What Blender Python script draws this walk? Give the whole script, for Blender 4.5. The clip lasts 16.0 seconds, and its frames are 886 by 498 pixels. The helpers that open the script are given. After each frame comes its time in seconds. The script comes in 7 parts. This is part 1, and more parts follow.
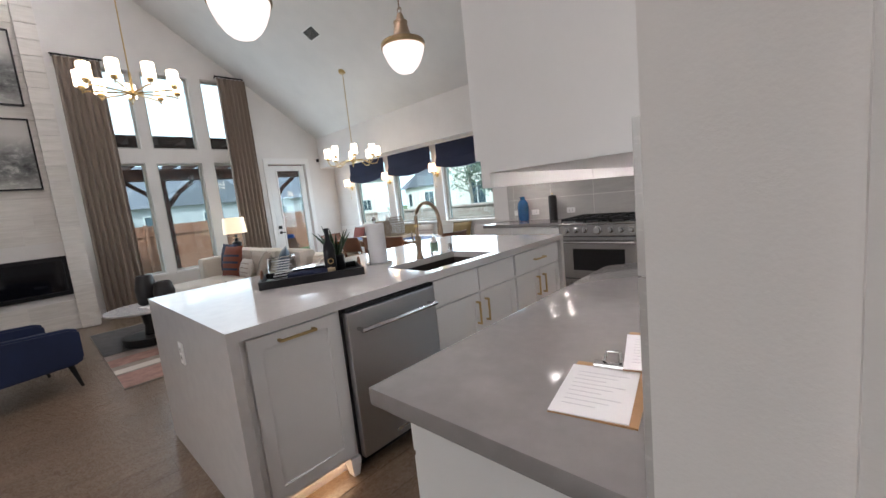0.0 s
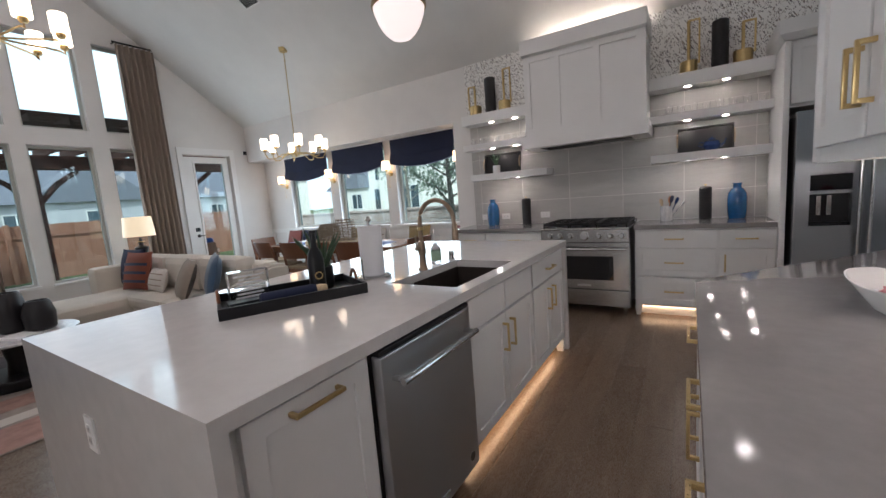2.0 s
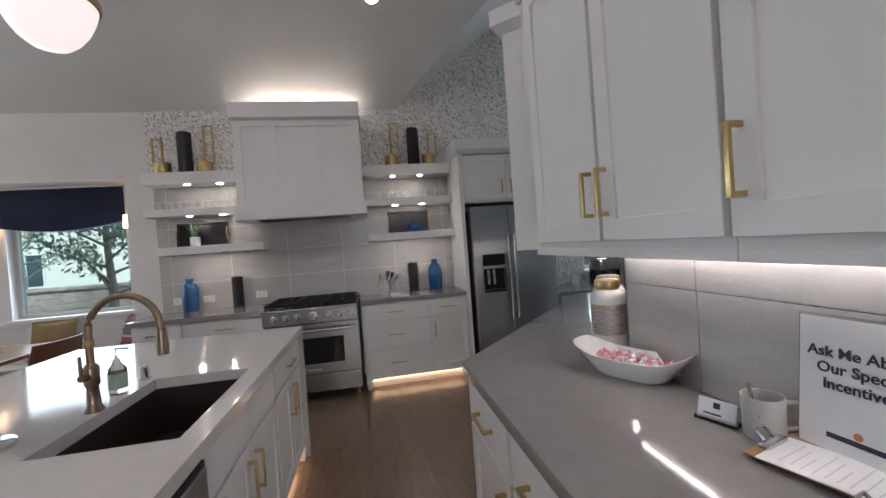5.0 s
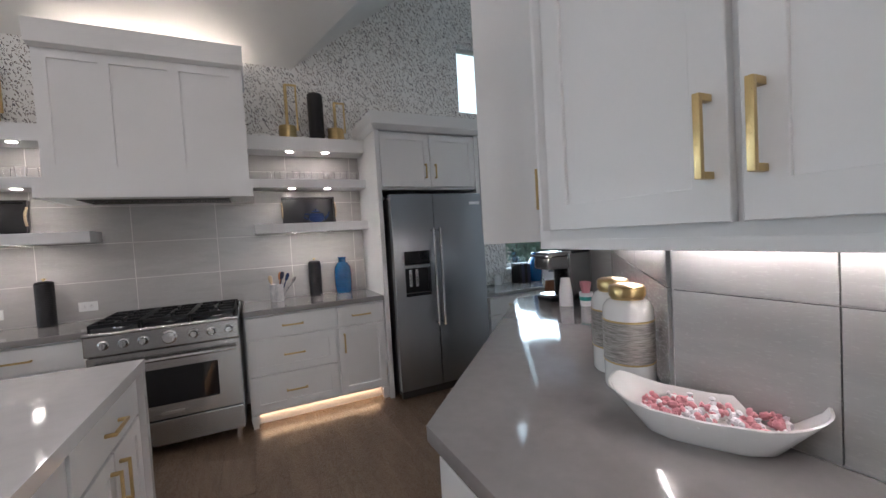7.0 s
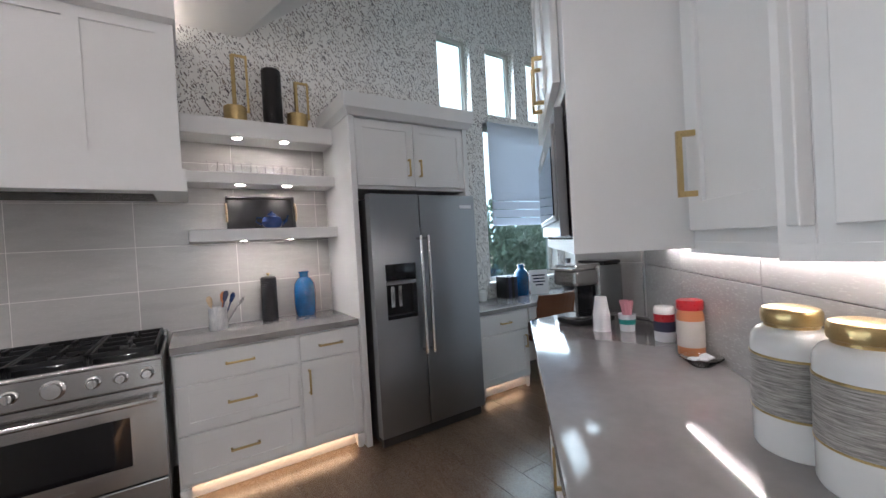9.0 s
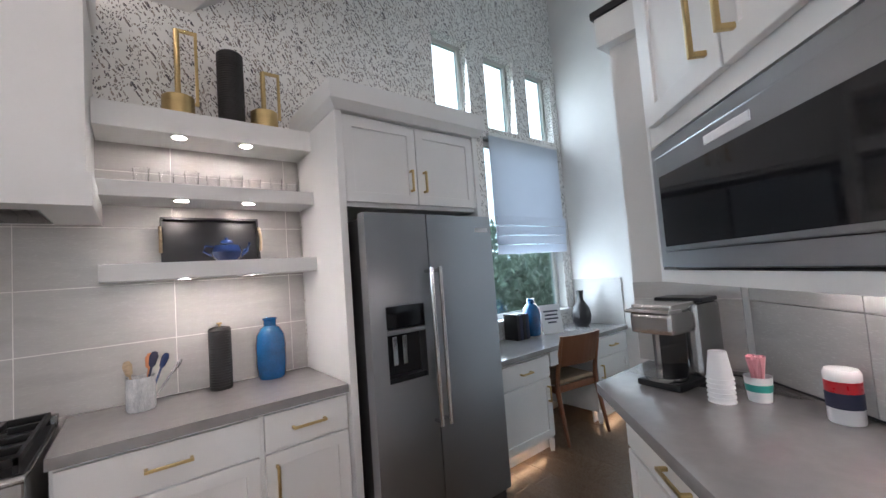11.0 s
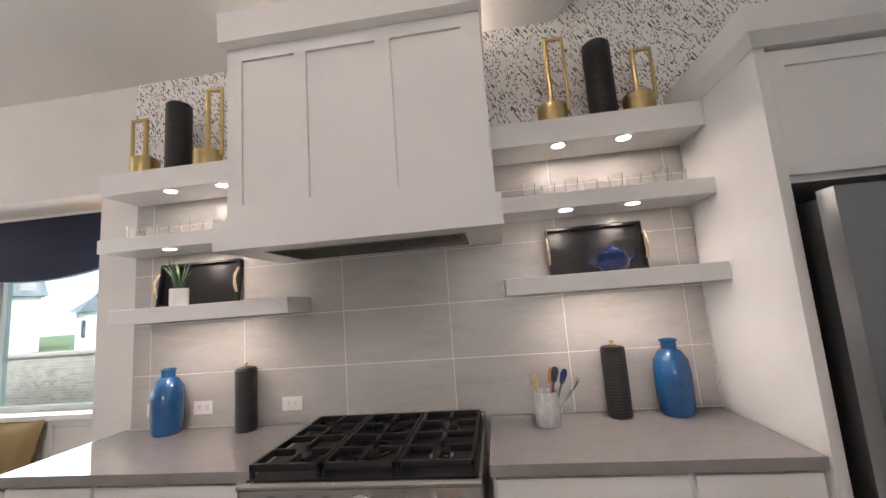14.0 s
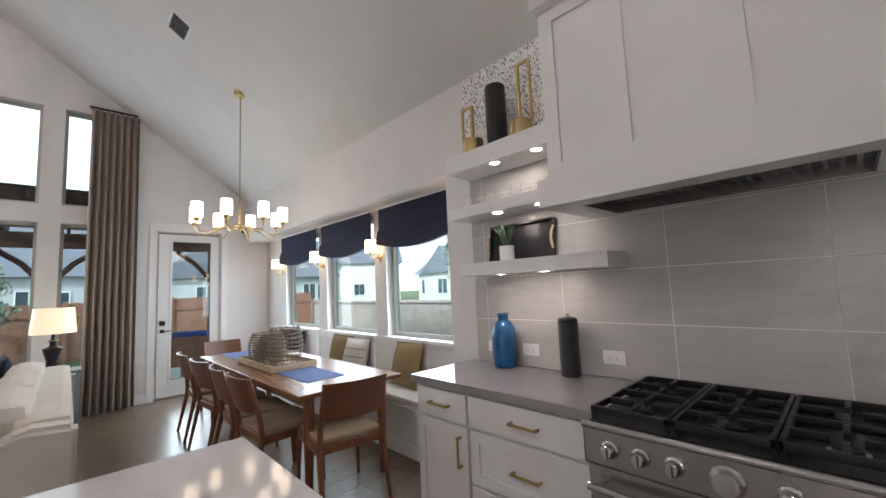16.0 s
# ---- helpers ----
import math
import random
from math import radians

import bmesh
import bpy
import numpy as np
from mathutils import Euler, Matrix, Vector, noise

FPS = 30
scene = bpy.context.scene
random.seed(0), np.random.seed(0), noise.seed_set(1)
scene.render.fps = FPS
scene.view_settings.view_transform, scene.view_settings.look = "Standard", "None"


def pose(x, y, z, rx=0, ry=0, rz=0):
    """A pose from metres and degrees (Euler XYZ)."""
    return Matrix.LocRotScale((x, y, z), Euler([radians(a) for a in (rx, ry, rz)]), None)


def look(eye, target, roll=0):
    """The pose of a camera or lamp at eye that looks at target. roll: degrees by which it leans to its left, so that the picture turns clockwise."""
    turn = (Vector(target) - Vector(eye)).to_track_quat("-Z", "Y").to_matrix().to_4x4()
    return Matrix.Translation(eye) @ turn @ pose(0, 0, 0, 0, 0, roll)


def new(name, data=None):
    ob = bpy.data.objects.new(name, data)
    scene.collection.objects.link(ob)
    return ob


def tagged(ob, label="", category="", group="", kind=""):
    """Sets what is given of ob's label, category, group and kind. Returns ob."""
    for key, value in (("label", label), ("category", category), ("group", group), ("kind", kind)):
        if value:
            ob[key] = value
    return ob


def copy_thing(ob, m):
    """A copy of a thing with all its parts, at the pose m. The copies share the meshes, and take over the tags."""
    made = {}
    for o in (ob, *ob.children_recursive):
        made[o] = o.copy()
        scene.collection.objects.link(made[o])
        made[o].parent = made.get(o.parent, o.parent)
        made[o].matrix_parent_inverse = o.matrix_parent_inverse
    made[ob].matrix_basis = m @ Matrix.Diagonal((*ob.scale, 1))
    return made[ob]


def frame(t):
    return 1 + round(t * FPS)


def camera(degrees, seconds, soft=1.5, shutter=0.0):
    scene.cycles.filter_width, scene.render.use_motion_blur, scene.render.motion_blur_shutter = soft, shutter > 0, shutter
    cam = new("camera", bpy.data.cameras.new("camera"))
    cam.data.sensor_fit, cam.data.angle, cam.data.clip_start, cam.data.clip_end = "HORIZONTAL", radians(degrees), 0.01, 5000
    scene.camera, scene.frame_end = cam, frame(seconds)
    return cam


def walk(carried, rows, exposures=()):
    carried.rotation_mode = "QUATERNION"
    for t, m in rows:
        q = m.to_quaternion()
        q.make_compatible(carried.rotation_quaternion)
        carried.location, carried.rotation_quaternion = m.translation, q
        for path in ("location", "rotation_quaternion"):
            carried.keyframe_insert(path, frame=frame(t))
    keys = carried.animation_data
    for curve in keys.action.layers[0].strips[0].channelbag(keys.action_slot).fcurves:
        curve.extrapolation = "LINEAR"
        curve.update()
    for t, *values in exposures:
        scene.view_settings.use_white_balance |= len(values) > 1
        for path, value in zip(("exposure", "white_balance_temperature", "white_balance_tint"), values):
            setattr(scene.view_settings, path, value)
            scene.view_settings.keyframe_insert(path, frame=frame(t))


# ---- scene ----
cam = camera(97.1, 16.0)
PATH = [
    (0, (-0.593, 1.456, 1.35), (-1.962, 2.891, 1.096), -6.0),
    (0.5, (-0.828, 1.402, 1.354), (-2.317, 2.7, 1.038), -6.8),
    (1, (-1.034, 1.415, 1.346), (-2.529, 2.702, 1.019), -6.9),
    (1.5, (-1.241, 1.494, 1.356), (-2.61, 2.912, 1.02), -6.2),
    (2, (-1.387, 1.55, 1.348), (-2.45, 3.223, 1.084), -4.5),
    (2.5, (-1.53, 1.543, 1.415), (-2.223, 3.418, 1.355), -3.7),
    (3, (-1.583, 1.552, 1.456), (-1.976, 3.513, 1.499), -3.3),
    (3.5, (-1.579, 1.579, 1.452), (-1.756, 3.571, 1.462), -3.6),
    (4, (-1.593, 1.605, 1.439), (-1.579, 3.605, 1.423), -4.1),
    (4.5, (-1.659, 1.71, 1.434), (-1.475, 3.702, 1.415), -4.3),
    (5, (-1.722, 1.816, 1.439), (-1.352, 3.782, 1.409), -4.2),
    (7.5, (-1.749, 2.683, 1.414), (-0.821, 4.453, 1.33), -3.3),
    (8, (-1.79, 2.822, 1.417), (-0.815, 4.567, 1.329), -3.3),
    (8.5, (-1.768, 2.988, 1.414), (-0.737, 4.701, 1.355), -3.3),
    (11, (-1.595, 3.899, 1.449), (-0.356, 5.465, 1.566), -4.3),
    (11.5, (-1.576, 4.03, 1.486), (-0.42, 5.651, 1.683), -4.6),
    (12, (-1.624, 4.134, 1.508), (-0.611, 5.84, 1.756), -4.7),
    (12.5, (-1.668, 4.197, 1.504), (-0.869, 6.01, 1.773), -4.6),
    (13, (-1.684, 4.258, 1.513), (-1.184, 6.175, 1.791), -4.5),
    (13.5, (-1.728, 4.299, 1.513), (-1.582, 6.275, 1.786), -4.5),
    (14, (-1.783, 4.324, 1.509), (-2.016, 6.292, 1.778), -4.3),
    (14.5, (-1.851, 4.322, 1.493), (-2.448, 6.213, 1.756), -3.8),
    (15, (-1.912, 4.31, 1.485), (-2.847, 6.062, 1.722), -3.3),
    (15.5, (-1.958, 4.28, 1.476), (-3.167, 5.86, 1.682), -2.9),
    (16, (-1.975, 4.266, 1.453), (-3.41, 5.646, 1.643), -2.6),
]
walk(cam, [(t, look(eye, target, roll)) for t, eye, target, roll in PATH], [(0.0, 0.55, 6480, 16), (1.5, 0.33, 6450, 17), (2.5, 0.13, 6450, 17), (4.0, 0.13, 6400, 17), (8.0, 0.58, 6280, 16), (11.0, 1.0, 6400, 18), (13.0, 0.92, 6700, 19), (14.3, 0.85, 7000, 19), (16.0, 0.42, 6620, 18)])

# ---- world, sun, large lights ----
world = bpy.data.worlds.new("sky")
scene.world = world
world.use_nodes = True
wn = world.node_tree
sky = wn.nodes.new("ShaderNodeTexSky")
sky.sky_type = "NISHITA"
sky.sun_disc = False
sky.sun_elevation = radians(42)
sky.sun_rotation = radians(143)
sky.air_density, sky.dust_density, sky.ozone_density = 1.0, 3.5, 1.0
wn.links.new(sky.outputs[0], wn.nodes["Background"].inputs[0])
wn.nodes["Background"].inputs[1].default_value = 0.15


def lamp(name, kind, m, energy, colour=(1, 1, 1), **more):
    data = bpy.data.lights.new(name, kind)
    data.energy, data.color = energy, colour
    for key, value in more.items():
        if key == "size":
            data.shape, data.size = "RECTANGLE", value
        elif key == "size_y":
            data.size_y = value
        elif key == "angle":
            data.angle = value
        elif key == "radius":
            data.shadow_soft_size = value
        elif key == "spot":
            data.spot_size, data.spot_blend = value, 0.7
    ob = new(name, data)
    ob.matrix_world = m
    return ob


# hazy sun, high behind the south side of the house
lamp("sun", "SUN", look((30, -40, 46), (0, 0, 0)), 4.5, (1, 0.95, 0.88), angle=radians(6))
# daylight that enters by the large windows
DAY = (0.72, 0.91, 1.0)
lamp("daylight_gable", "AREA", look((-9.02, 3.35, 2.3), (0, 3.35, 2.0)), 27, DAY, size=2.5, size_y=3.2)
lamp("daylight_door", "AREA", look((-9.02, 5.66, 1.3), (0, 5.55, 1.2)), 18, DAY, size=0.5, size_y=2.0)
for wx in (-4.95, -6.33, -7.70):
    lamp("daylight_nook", "AREA", look((wx, 6.84, 1.45), (wx, 0, 1.2)), 12, DAY, size=1.05, size_y=0.95)
lamp("daylight_desk", "AREA", look((1.45, 6.46, 1.25), (1.45, 0, 1.0)), 9, DAY, size=1.0, size_y=0.55)
lamp("daylight_clerestory", "AREA", look((1.2, 6.49, 3.05), (1.2, 0, 2.4)), 11, DAY, size=1.5, size_y=0.6)
lamp("daylight_passage", "AREA", look((4.77, 6.42, 2.0), (3.9, 0, 1.6)), 14, DAY, size=0.6, size_y=2.6)


# added fill lamp, brightens what faces south; its window openings are invented
lamp("fill_south", "AREA", look((-1.4, -3.1, 1.6), (-1.4, 3.0, 1.3)), 35, (1.0, 0.93, 0.86), size=2.6, size_y=1.5)


# ---- materials ----
def nodes_of(name):
    m = bpy.data.materials.new(name)
    m.use_nodes = True
    return m, m.node_tree.nodes, m.node_tree.links, m.node_tree.nodes["Principled BSDF"]


def coords(n, l, scale=(1, 1, 1)):
    tc = n.new("ShaderNodeTexCoord")
    mp = n.new("ShaderNodeMapping")
    mp.inputs["Scale"].default_value = scale
    l.new(tc.outputs["Object"], mp.inputs[0])
    return mp.outputs[0]


def ramp(n, l, fac, stops):
    r = n.new("ShaderNodeValToRGB")
    e = r.color_ramp.elements
    while len(e) < len(stops):
        e.new(0.5)
    for el, (p, c) in zip(e, stops):
        el.position, el.color = p, (*c, 1)
    l.new(fac, r.inputs[0])
    return r.outputs[0]


def noise_tex(n, l, vec, scale, detail=4.0, rough=0.55):
    t = n.new("ShaderNodeTexNoise")
    t.inputs["Scale"].default_value, t.inputs["Detail"].default_value, t.inputs["Roughness"].default_value = scale, detail, rough
    l.new(vec, t.inputs["Vector"])
    return t.outputs[0]


def mixed(n, l, a, b, fac, mode="MIX"):
    m = n.new("ShaderNodeMix")
    m.data_type, m.blend_type = "RGBA", mode
    for sock, v in ((m.inputs[0], fac), (m.inputs[6], a), (m.inputs[7], b)):
        if hasattr(v, "links"):
            l.new(v, sock)
        else:
            sock.default_value = v if isinstance(v, (int, float)) else (*v, 1)
    return m.outputs[2]


def bumped(n, l, p, height, strength, distance=0.01):
    b = n.new("ShaderNodeBump")
    b.inputs["Strength"].default_value, b.inputs["Distance"].default_value = strength, distance
    l.new(height, b.inputs["Height"])
    l.new(b.outputs[0], p.inputs["Normal"])


def plain(name, colour, rough=0.5, metal=0.0, var=0.06, scale=3.0, fine=90.0, bump=0.05, stretch=(1, 1, 1), gloss=0.05, **more):
    """A surface of one colour with faint uneven patches, fine grain in the gloss and slight relief."""
    m, n, l, p = nodes_of(name)
    vec = coords(n, l, stretch)
    big, small = noise_tex(n, l, vec, scale), noise_tex(n, l, vec, fine, 3)
    lo, hi = [max(0, c * (1 - var)) for c in colour], [min(1, c * (1 + var)) for c in colour]
    base = ramp(n, l, big, [(0.3, lo), (0.7, hi)])
    grain = ramp(n, l, small, [(0.3, (1 - var * 0.6,) * 3), (0.7, (1, 1, 1))])
    l.new(mixed(n, l, base, grain, 1.0, "MULTIPLY"), p.inputs["Base Color"])
    rr = ramp(n, l, small, [(0.25, (max(0.02, rough - gloss),) * 3), (0.75, (min(1, rough + gloss),) * 3)])
    l.new(rr, p.inputs["Roughness"])
    p.inputs["Metallic"].default_value = metal
    for key, value in more.items():
        p.inputs[key.replace("_", " ").title().replace("Ior", "IOR")].default_value = value
    if bump:
        bumped(n, l, p, small, bump, 0.004)
    return m


def glow(name, colour, strength, base=(0.8, 0.8, 0.8)):
    m, n, l, p = nodes_of(name)
    p.inputs["Base Color"].default_value = (*base, 1)
    p.inputs["Emission Color"].default_value = (*colour, 1)
    p.inputs["Emission Strength"].default_value = strength
    p.inputs["Roughness"].default_value = 0.3
    return m


def wood(name, dark, light, rough=0.4, axis=(1, 8, 8), scale=4.0, bump=0.08):
    m, n, l, p = nodes_of(name)
    vec = coords(n, l, axis)
    a, b = noise_tex(n, l, vec, scale, 6, 0.65), noise_tex(n, l, vec, scale * 9, 4, 0.7)
    base = ramp(n, l, a, [(0.3, dark), (0.7, light)])
    grain = ramp(n, l, b, [(0.35, (0.72, 0.72, 0.72)), (0.6, (1, 1, 1))])
    l.new(mixed(n, l, base, grain, 0.8, "MULTIPLY"), p.inputs["Base Color"])
    p.inputs["Roughness"].default_value = rough
    bumped(n, l, p, b, bump, 0.003)
    return m


def tinted_piece(name, stops, rough, scale, stretch, fine=60, bump=0.06, spread=0.12):
    """A surface of many pieces: streaks in it, and each piece a little lighter or darker."""
    m, n, l, p = nodes_of(name)
    vec = coords(n, l, stretch)
    info = n.new("ShaderNodeObjectInfo")
    shift = n.new("ShaderNodeVectorMath")
    shift.operation = "MULTIPLY_ADD"
    comb = n.new("ShaderNodeCombineXYZ")
    for i in range(3):
        l.new(info.outputs["Random"], comb.inputs[i])
    shift.inputs[1].default_value = (37, 53, 71)
    l.new(comb.outputs[0], shift.inputs[0])
    l.new(vec, shift.inputs[2])
    a, b = noise_tex(n, l, shift.outputs[0], scale, 5, 0.6), noise_tex(n, l, shift.outputs[0], fine, 3)
    base = ramp(n, l, a, stops)
    tone = ramp(n, l, info.outputs["Random"], [(0, (1 - spread,) * 3), (1, (1, 1, 1))])
    l.new(mixed(n, l, base, tone, 1.0, "MULTIPLY"), p.inputs["Base Color"])
    rr = ramp(n, l, b, [(0.3, (rough - 0.06,) * 3), (0.7, (rough + 0.06,) * 3)])
    l.new(rr, p.inputs["Roughness"])
    bumped(n, l, p, b, bump, 0.003)
    return m


def wallpaper_material():
    m, n, l, p = nodes_of("wallpaper_print")
    vec = coords(n, l, (1, 1, 0.62))
    v = n.new("ShaderNodeTexVoronoi")
    v.inputs["Scale"].default_value, v.inputs["Randomness"].default_value = 80, 1.0
    warp = noise_tex(n, l, vec, 14, 2)
    off = n.new("ShaderNodeVectorMath")
    off.operation = "MULTIPLY_ADD"
    comb = n.new("ShaderNodeCombineXYZ")
    l.new(warp, comb.inputs[0])
    l.new(warp, comb.inputs[2])
    off.inputs[1].default_value = (0.11, 0.0, -0.11)
    l.new(comb.outputs[0], off.inputs[0])
    l.new(vec, off.inputs[2])
    l.new(off.outputs[0], v.inputs["Vector"])
    spots = ramp(n, l, v.outputs["Distance"], [(0.33, (1, 1, 1)), (0.42, (0, 0, 0))])
    lacks = ramp(n, l, v.outputs["Color"], [(0.05, (0, 0, 0)), (0.08, (1, 1, 1))])
    mask = mixed(n, l, spots, lacks, 1.0, "MULTIPLY")
    tone = ramp(n, l, noise_tex(n, l, vec, 40, 2), [(0.38, (0.065, 0.06, 0.075)), (0.62, (0.32, 0.27, 0.235))])
    ground = ramp(n, l, noise_tex(n, l, vec, 5, 3), [(0.3, (0.78, 0.765, 0.74)), (0.7, (0.84, 0.83, 0.81))])
    l.new(mixed(n, l, ground, tone, mask), p.inputs["Base Color"])
    p.inputs["Roughness"].default_value = 0.7
    return m


def brick_material(name, a, b, mortar, scale):
    m, n, l, p = nodes_of(name)
    tc = n.new("ShaderNodeTexCoord")
    sep, comb = n.new("ShaderNodeSeparateXYZ"), n.new("ShaderNodeCombineXYZ")
    l.new(tc.outputs["Object"], sep.inputs[0])
    add = n.new("ShaderNodeMath")
    l.new(sep.outputs[0], add.inputs[0])
    l.new(sep.outputs[1], add.inputs[1])
    l.new(add.outputs[0], comb.inputs[0])
    l.new(sep.outputs[2], comb.inputs[1])
    t = n.new("ShaderNodeTexBrick")
    t.inputs["Scale"].default_value = scale
    t.inputs["Color1"].default_value, t.inputs["Color2"].default_value, t.inputs["Mortar"].default_value = (*a, 1), (*b, 1), (*mortar, 1)
    t.inputs["Mortar Size"].default_value = 0.015
    l.new(comb.outputs[0], t.inputs["Vector"])
    l.new(t.outputs[0], p.inputs["Base Color"])
    p.inputs["Roughness"].default_value = 0.9
    return m


def glass_material(name, tint=(1, 1, 1), rough=0.0):
    m, n, l, p = nodes_of(name)
    p.inputs["Base Color"].default_value = (*tint, 1)
    p.inputs["Transmission Weight"].default_value = 1
    p.inputs["Roughness"].default_value = rough
    p.inputs["IOR"].default_value = 1.45
    return m


def pane_material():
    m, n, l, p = nodes_of("window_pane")
    n.remove(p)
    out = n["Material Output"]
    tr, gl, mx = n.new("ShaderNodeBsdfTransparent"), n.new("ShaderNodeBsdfGlossy"), n.new("ShaderNodeMixShader")
    tr.inputs[0].default_value = (0.70, 0.82, 0.84, 1)
    gl.inputs["Roughness"].default_value = 0.01
    mx.inputs[0].default_value = 0.04
    l.new(tr.outputs[0], mx.inputs[1])
    l.new(gl.outputs[0], mx.inputs[2])
    l.new(mx.outputs[0], out.inputs[0])
    return m


WALL = plain("wall_paint", (0.71, 0.69, 0.672), 0.62, var=0.03, fine=220, bump=0.12)
CEIL = plain("ceiling_paint", (0.72, 0.71, 0.69), 0.75, var=0.03, fine=200, bump=0.12)
TRIM = plain("trim_paint", (0.78, 0.775, 0.765), 0.38, var=0.02, bump=0.02)
CAB = plain("cabinet_paint", (0.77, 0.765, 0.76), 0.36, var=0.02, bump=0.02)
UPPER = CAB
QUARTZ = plain("white_quartz", (0.62, 0.60, 0.59), 0.08, var=0.035, scale=14, fine=400, bump=0)
GREYQ = plain("grey_quartz", (0.25, 0.237, 0.235), 0.09, var=0.05, scale=20, fine=500, bump=0)
BRASS = plain("brushed_brass", (0.60, 0.44, 0.21), 0.3, 1.0, var=0.08, fine=300, bump=0.03, stretch=(1, 1, 6))
BRONZE = plain("bronze_faucet", (0.36, 0.265, 0.19), 0.38, 1.0, var=0.06, bump=0.02)
AGEDBRASS = plain("aged_brass", (0.34, 0.24, 0.13), 0.36, 1.0, var=0.15, scale=12, fine=260, bump=0.03)
STEEL = plain("brushed_steel", (0.40, 0.395, 0.39), 0.26, 1.0, var=0.012, scale=2, fine=500, bump=0.0, stretch=(0.02, 0.02, 1), gloss=0.012)
DWSTEEL = plain("dishwasher_steel", (0.50, 0.51, 0.53), 0.30, 1.0, var=0.01, scale=2, fine=300, bump=0.0, gloss=0.006)
STEELH = plain("polished_steel", (0.62, 0.62, 0.62), 0.16, 1.0, var=0.04, bump=0.0)
FRIDGE = plain("fridge_steel", (0.36, 0.37, 0.39), 0.30, 1.0, var=0.012, scale=1.5, fine=500, bump=0.0, stretch=(1, 1, 0.02), gloss=0.012)
DARKSTEEL = plain("dark_steel", (0.10, 0.10, 0.10), 0.4, 0.8)
BLACK = plain("black_satin", (0.010, 0.010, 0.012), 0.35, var=0.2, fine=150, specular_ior_level=0.32)
BLACKGLASS = plain("black_glass", (0.006, 0.006, 0.008), 0.05, var=0.1, bump=0)
IRON = plain("cast_iron", (0.012, 0.012, 0.013), 0.42, var=0.25, fine=250, bump=0.2, specular_ior_level=0.3)
MATTBLACK = plain("matt_black_ceramic", (0.011, 0.009, 0.011), 0.42, var=0.15, bump=0.05)
BLUEGLAZE = plain("blue_glaze", (0.006, 0.09, 0.25), 0.07, var=0.25, scale=9, bump=0.0, coat_weight=0.5)
NAVYGLAZE = plain("navy_glaze", (0.012, 0.03, 0.11), 0.08, var=0.2, bump=0)
WHITECER = plain("white_ceramic", (0.80, 0.79, 0.78), 0.16, var=0.02, bump=0)
MARBLE = wood("marble", (0.45, 0.47, 0.50), (0.82, 0.81, 0.80), 0.2, (3, 3, 1), 9, 0.0)
CURTAIN = plain("curtain_cloth", (0.30, 0.24, 0.20), 0.85, var=0.1, fine=500, bump=0.3, stretch=(1, 1, 0.2))
NAVYCLOTH = plain("navy_cloth", (0.008, 0.014, 0.045), 0.85, var=0.15, fine=500, bump=0.25)
SOFA = plain("cream_cloth", (0.62, 0.56, 0.49), 0.9, var=0.06, fine=300, bump=0.3)
BLUECLOTH = plain("blue_velvet", (0.006, 0.016, 0.062), 0.7, var=0.2, fine=300, bump=0.2)
TEALCLOTH = plain("teal_velvet", (0.01, 0.055, 0.12), 0.6, var=0.3, fine=300, bump=0.2, sheen_weight=0.4)
RUST = plain("rust_cloth", (0.22, 0.06, 0.035), 0.85, var=0.15, fine=300, bump=0.3)
TAUPE = plain("taupe_cloth", (0.28, 0.23, 0.19), 0.85, var=0.1, fine=300, bump=0.3)
OLIVE = plain("ochre_cloth", (0.24, 0.165, 0.07), 0.85, var=0.12, fine=300, bump=0.3)
PALECLOTH = plain("pale_cloth", (0.58, 0.54, 0.50), 0.9, var=0.08, fine=260, bump=0.3)
RUNNER = plain("blue_linen", (0.10, 0.16, 0.33), 0.85, var=0.1, fine=400, bump=0.3)
ROLLERCLOTH = plain("shade_cloth", (0.78, 0.80, 0.86), 0.85, var=0.03, fine=300, bump=0.15)
rn, rl = ROLLERCLOTH.node_tree.nodes, ROLLERCLOTH.node_tree.links
thin, both = rn.new("ShaderNodeBsdfTranslucent"), rn.new("ShaderNodeMixShader")
thin.inputs[0].default_value, both.inputs[0].default_value = (0.80, 0.86, 0.95, 1), 0.5
rl.new(rn["Principled BSDF"].outputs[0], both.inputs[1])
rl.new(thin.outputs[0], both.inputs[2])
rl.new(both.outputs[0], rn["Material Output"].inputs[0])
WALNUT = wood("walnut", (0.13, 0.045, 0.02), (0.26, 0.10, 0.045), 0.33, (8, 8, 1.2))
TABLEWOOD = wood("table_wood", (0.16, 0.07, 0.03), (0.30, 0.14, 0.065), 0.26, (1, 9, 9))
BROWNLEATHER = plain("brown_leather", (0.16, 0.06, 0.028), 0.42, var=0.15, bump=0.12)
TANSEAT = plain("woven_seat", (0.38, 0.28, 0.18), 0.8, var=0.15, fine=220, bump=0.4)
PALEWOOD = wood("pale_wood", (0.42, 0.30, 0.18), (0.62, 0.48, 0.32), 0.5, (1, 7, 7))
RATTAN = wood("grey_rattan", (0.12, 0.09, 0.065), (0.32, 0.25, 0.18), 0.7, (4, 4, 4), 12)
PERGOLA = wood("stained_timber", (0.05, 0.016, 0.010), (0.11, 0.035, 0.02), 0.7, (6, 6, 1))
FENCEWOOD = tinted_piece("fence_timber", [(0.3, (0.30, 0.13, 0.085)), (0.7, (0.44, 0.215, 0.145))], 0.85, 3, (8, 8, 1))
PLANT = plain("plant_green", (0.045, 0.09, 0.045), 0.5, var=0.35, scale=30)
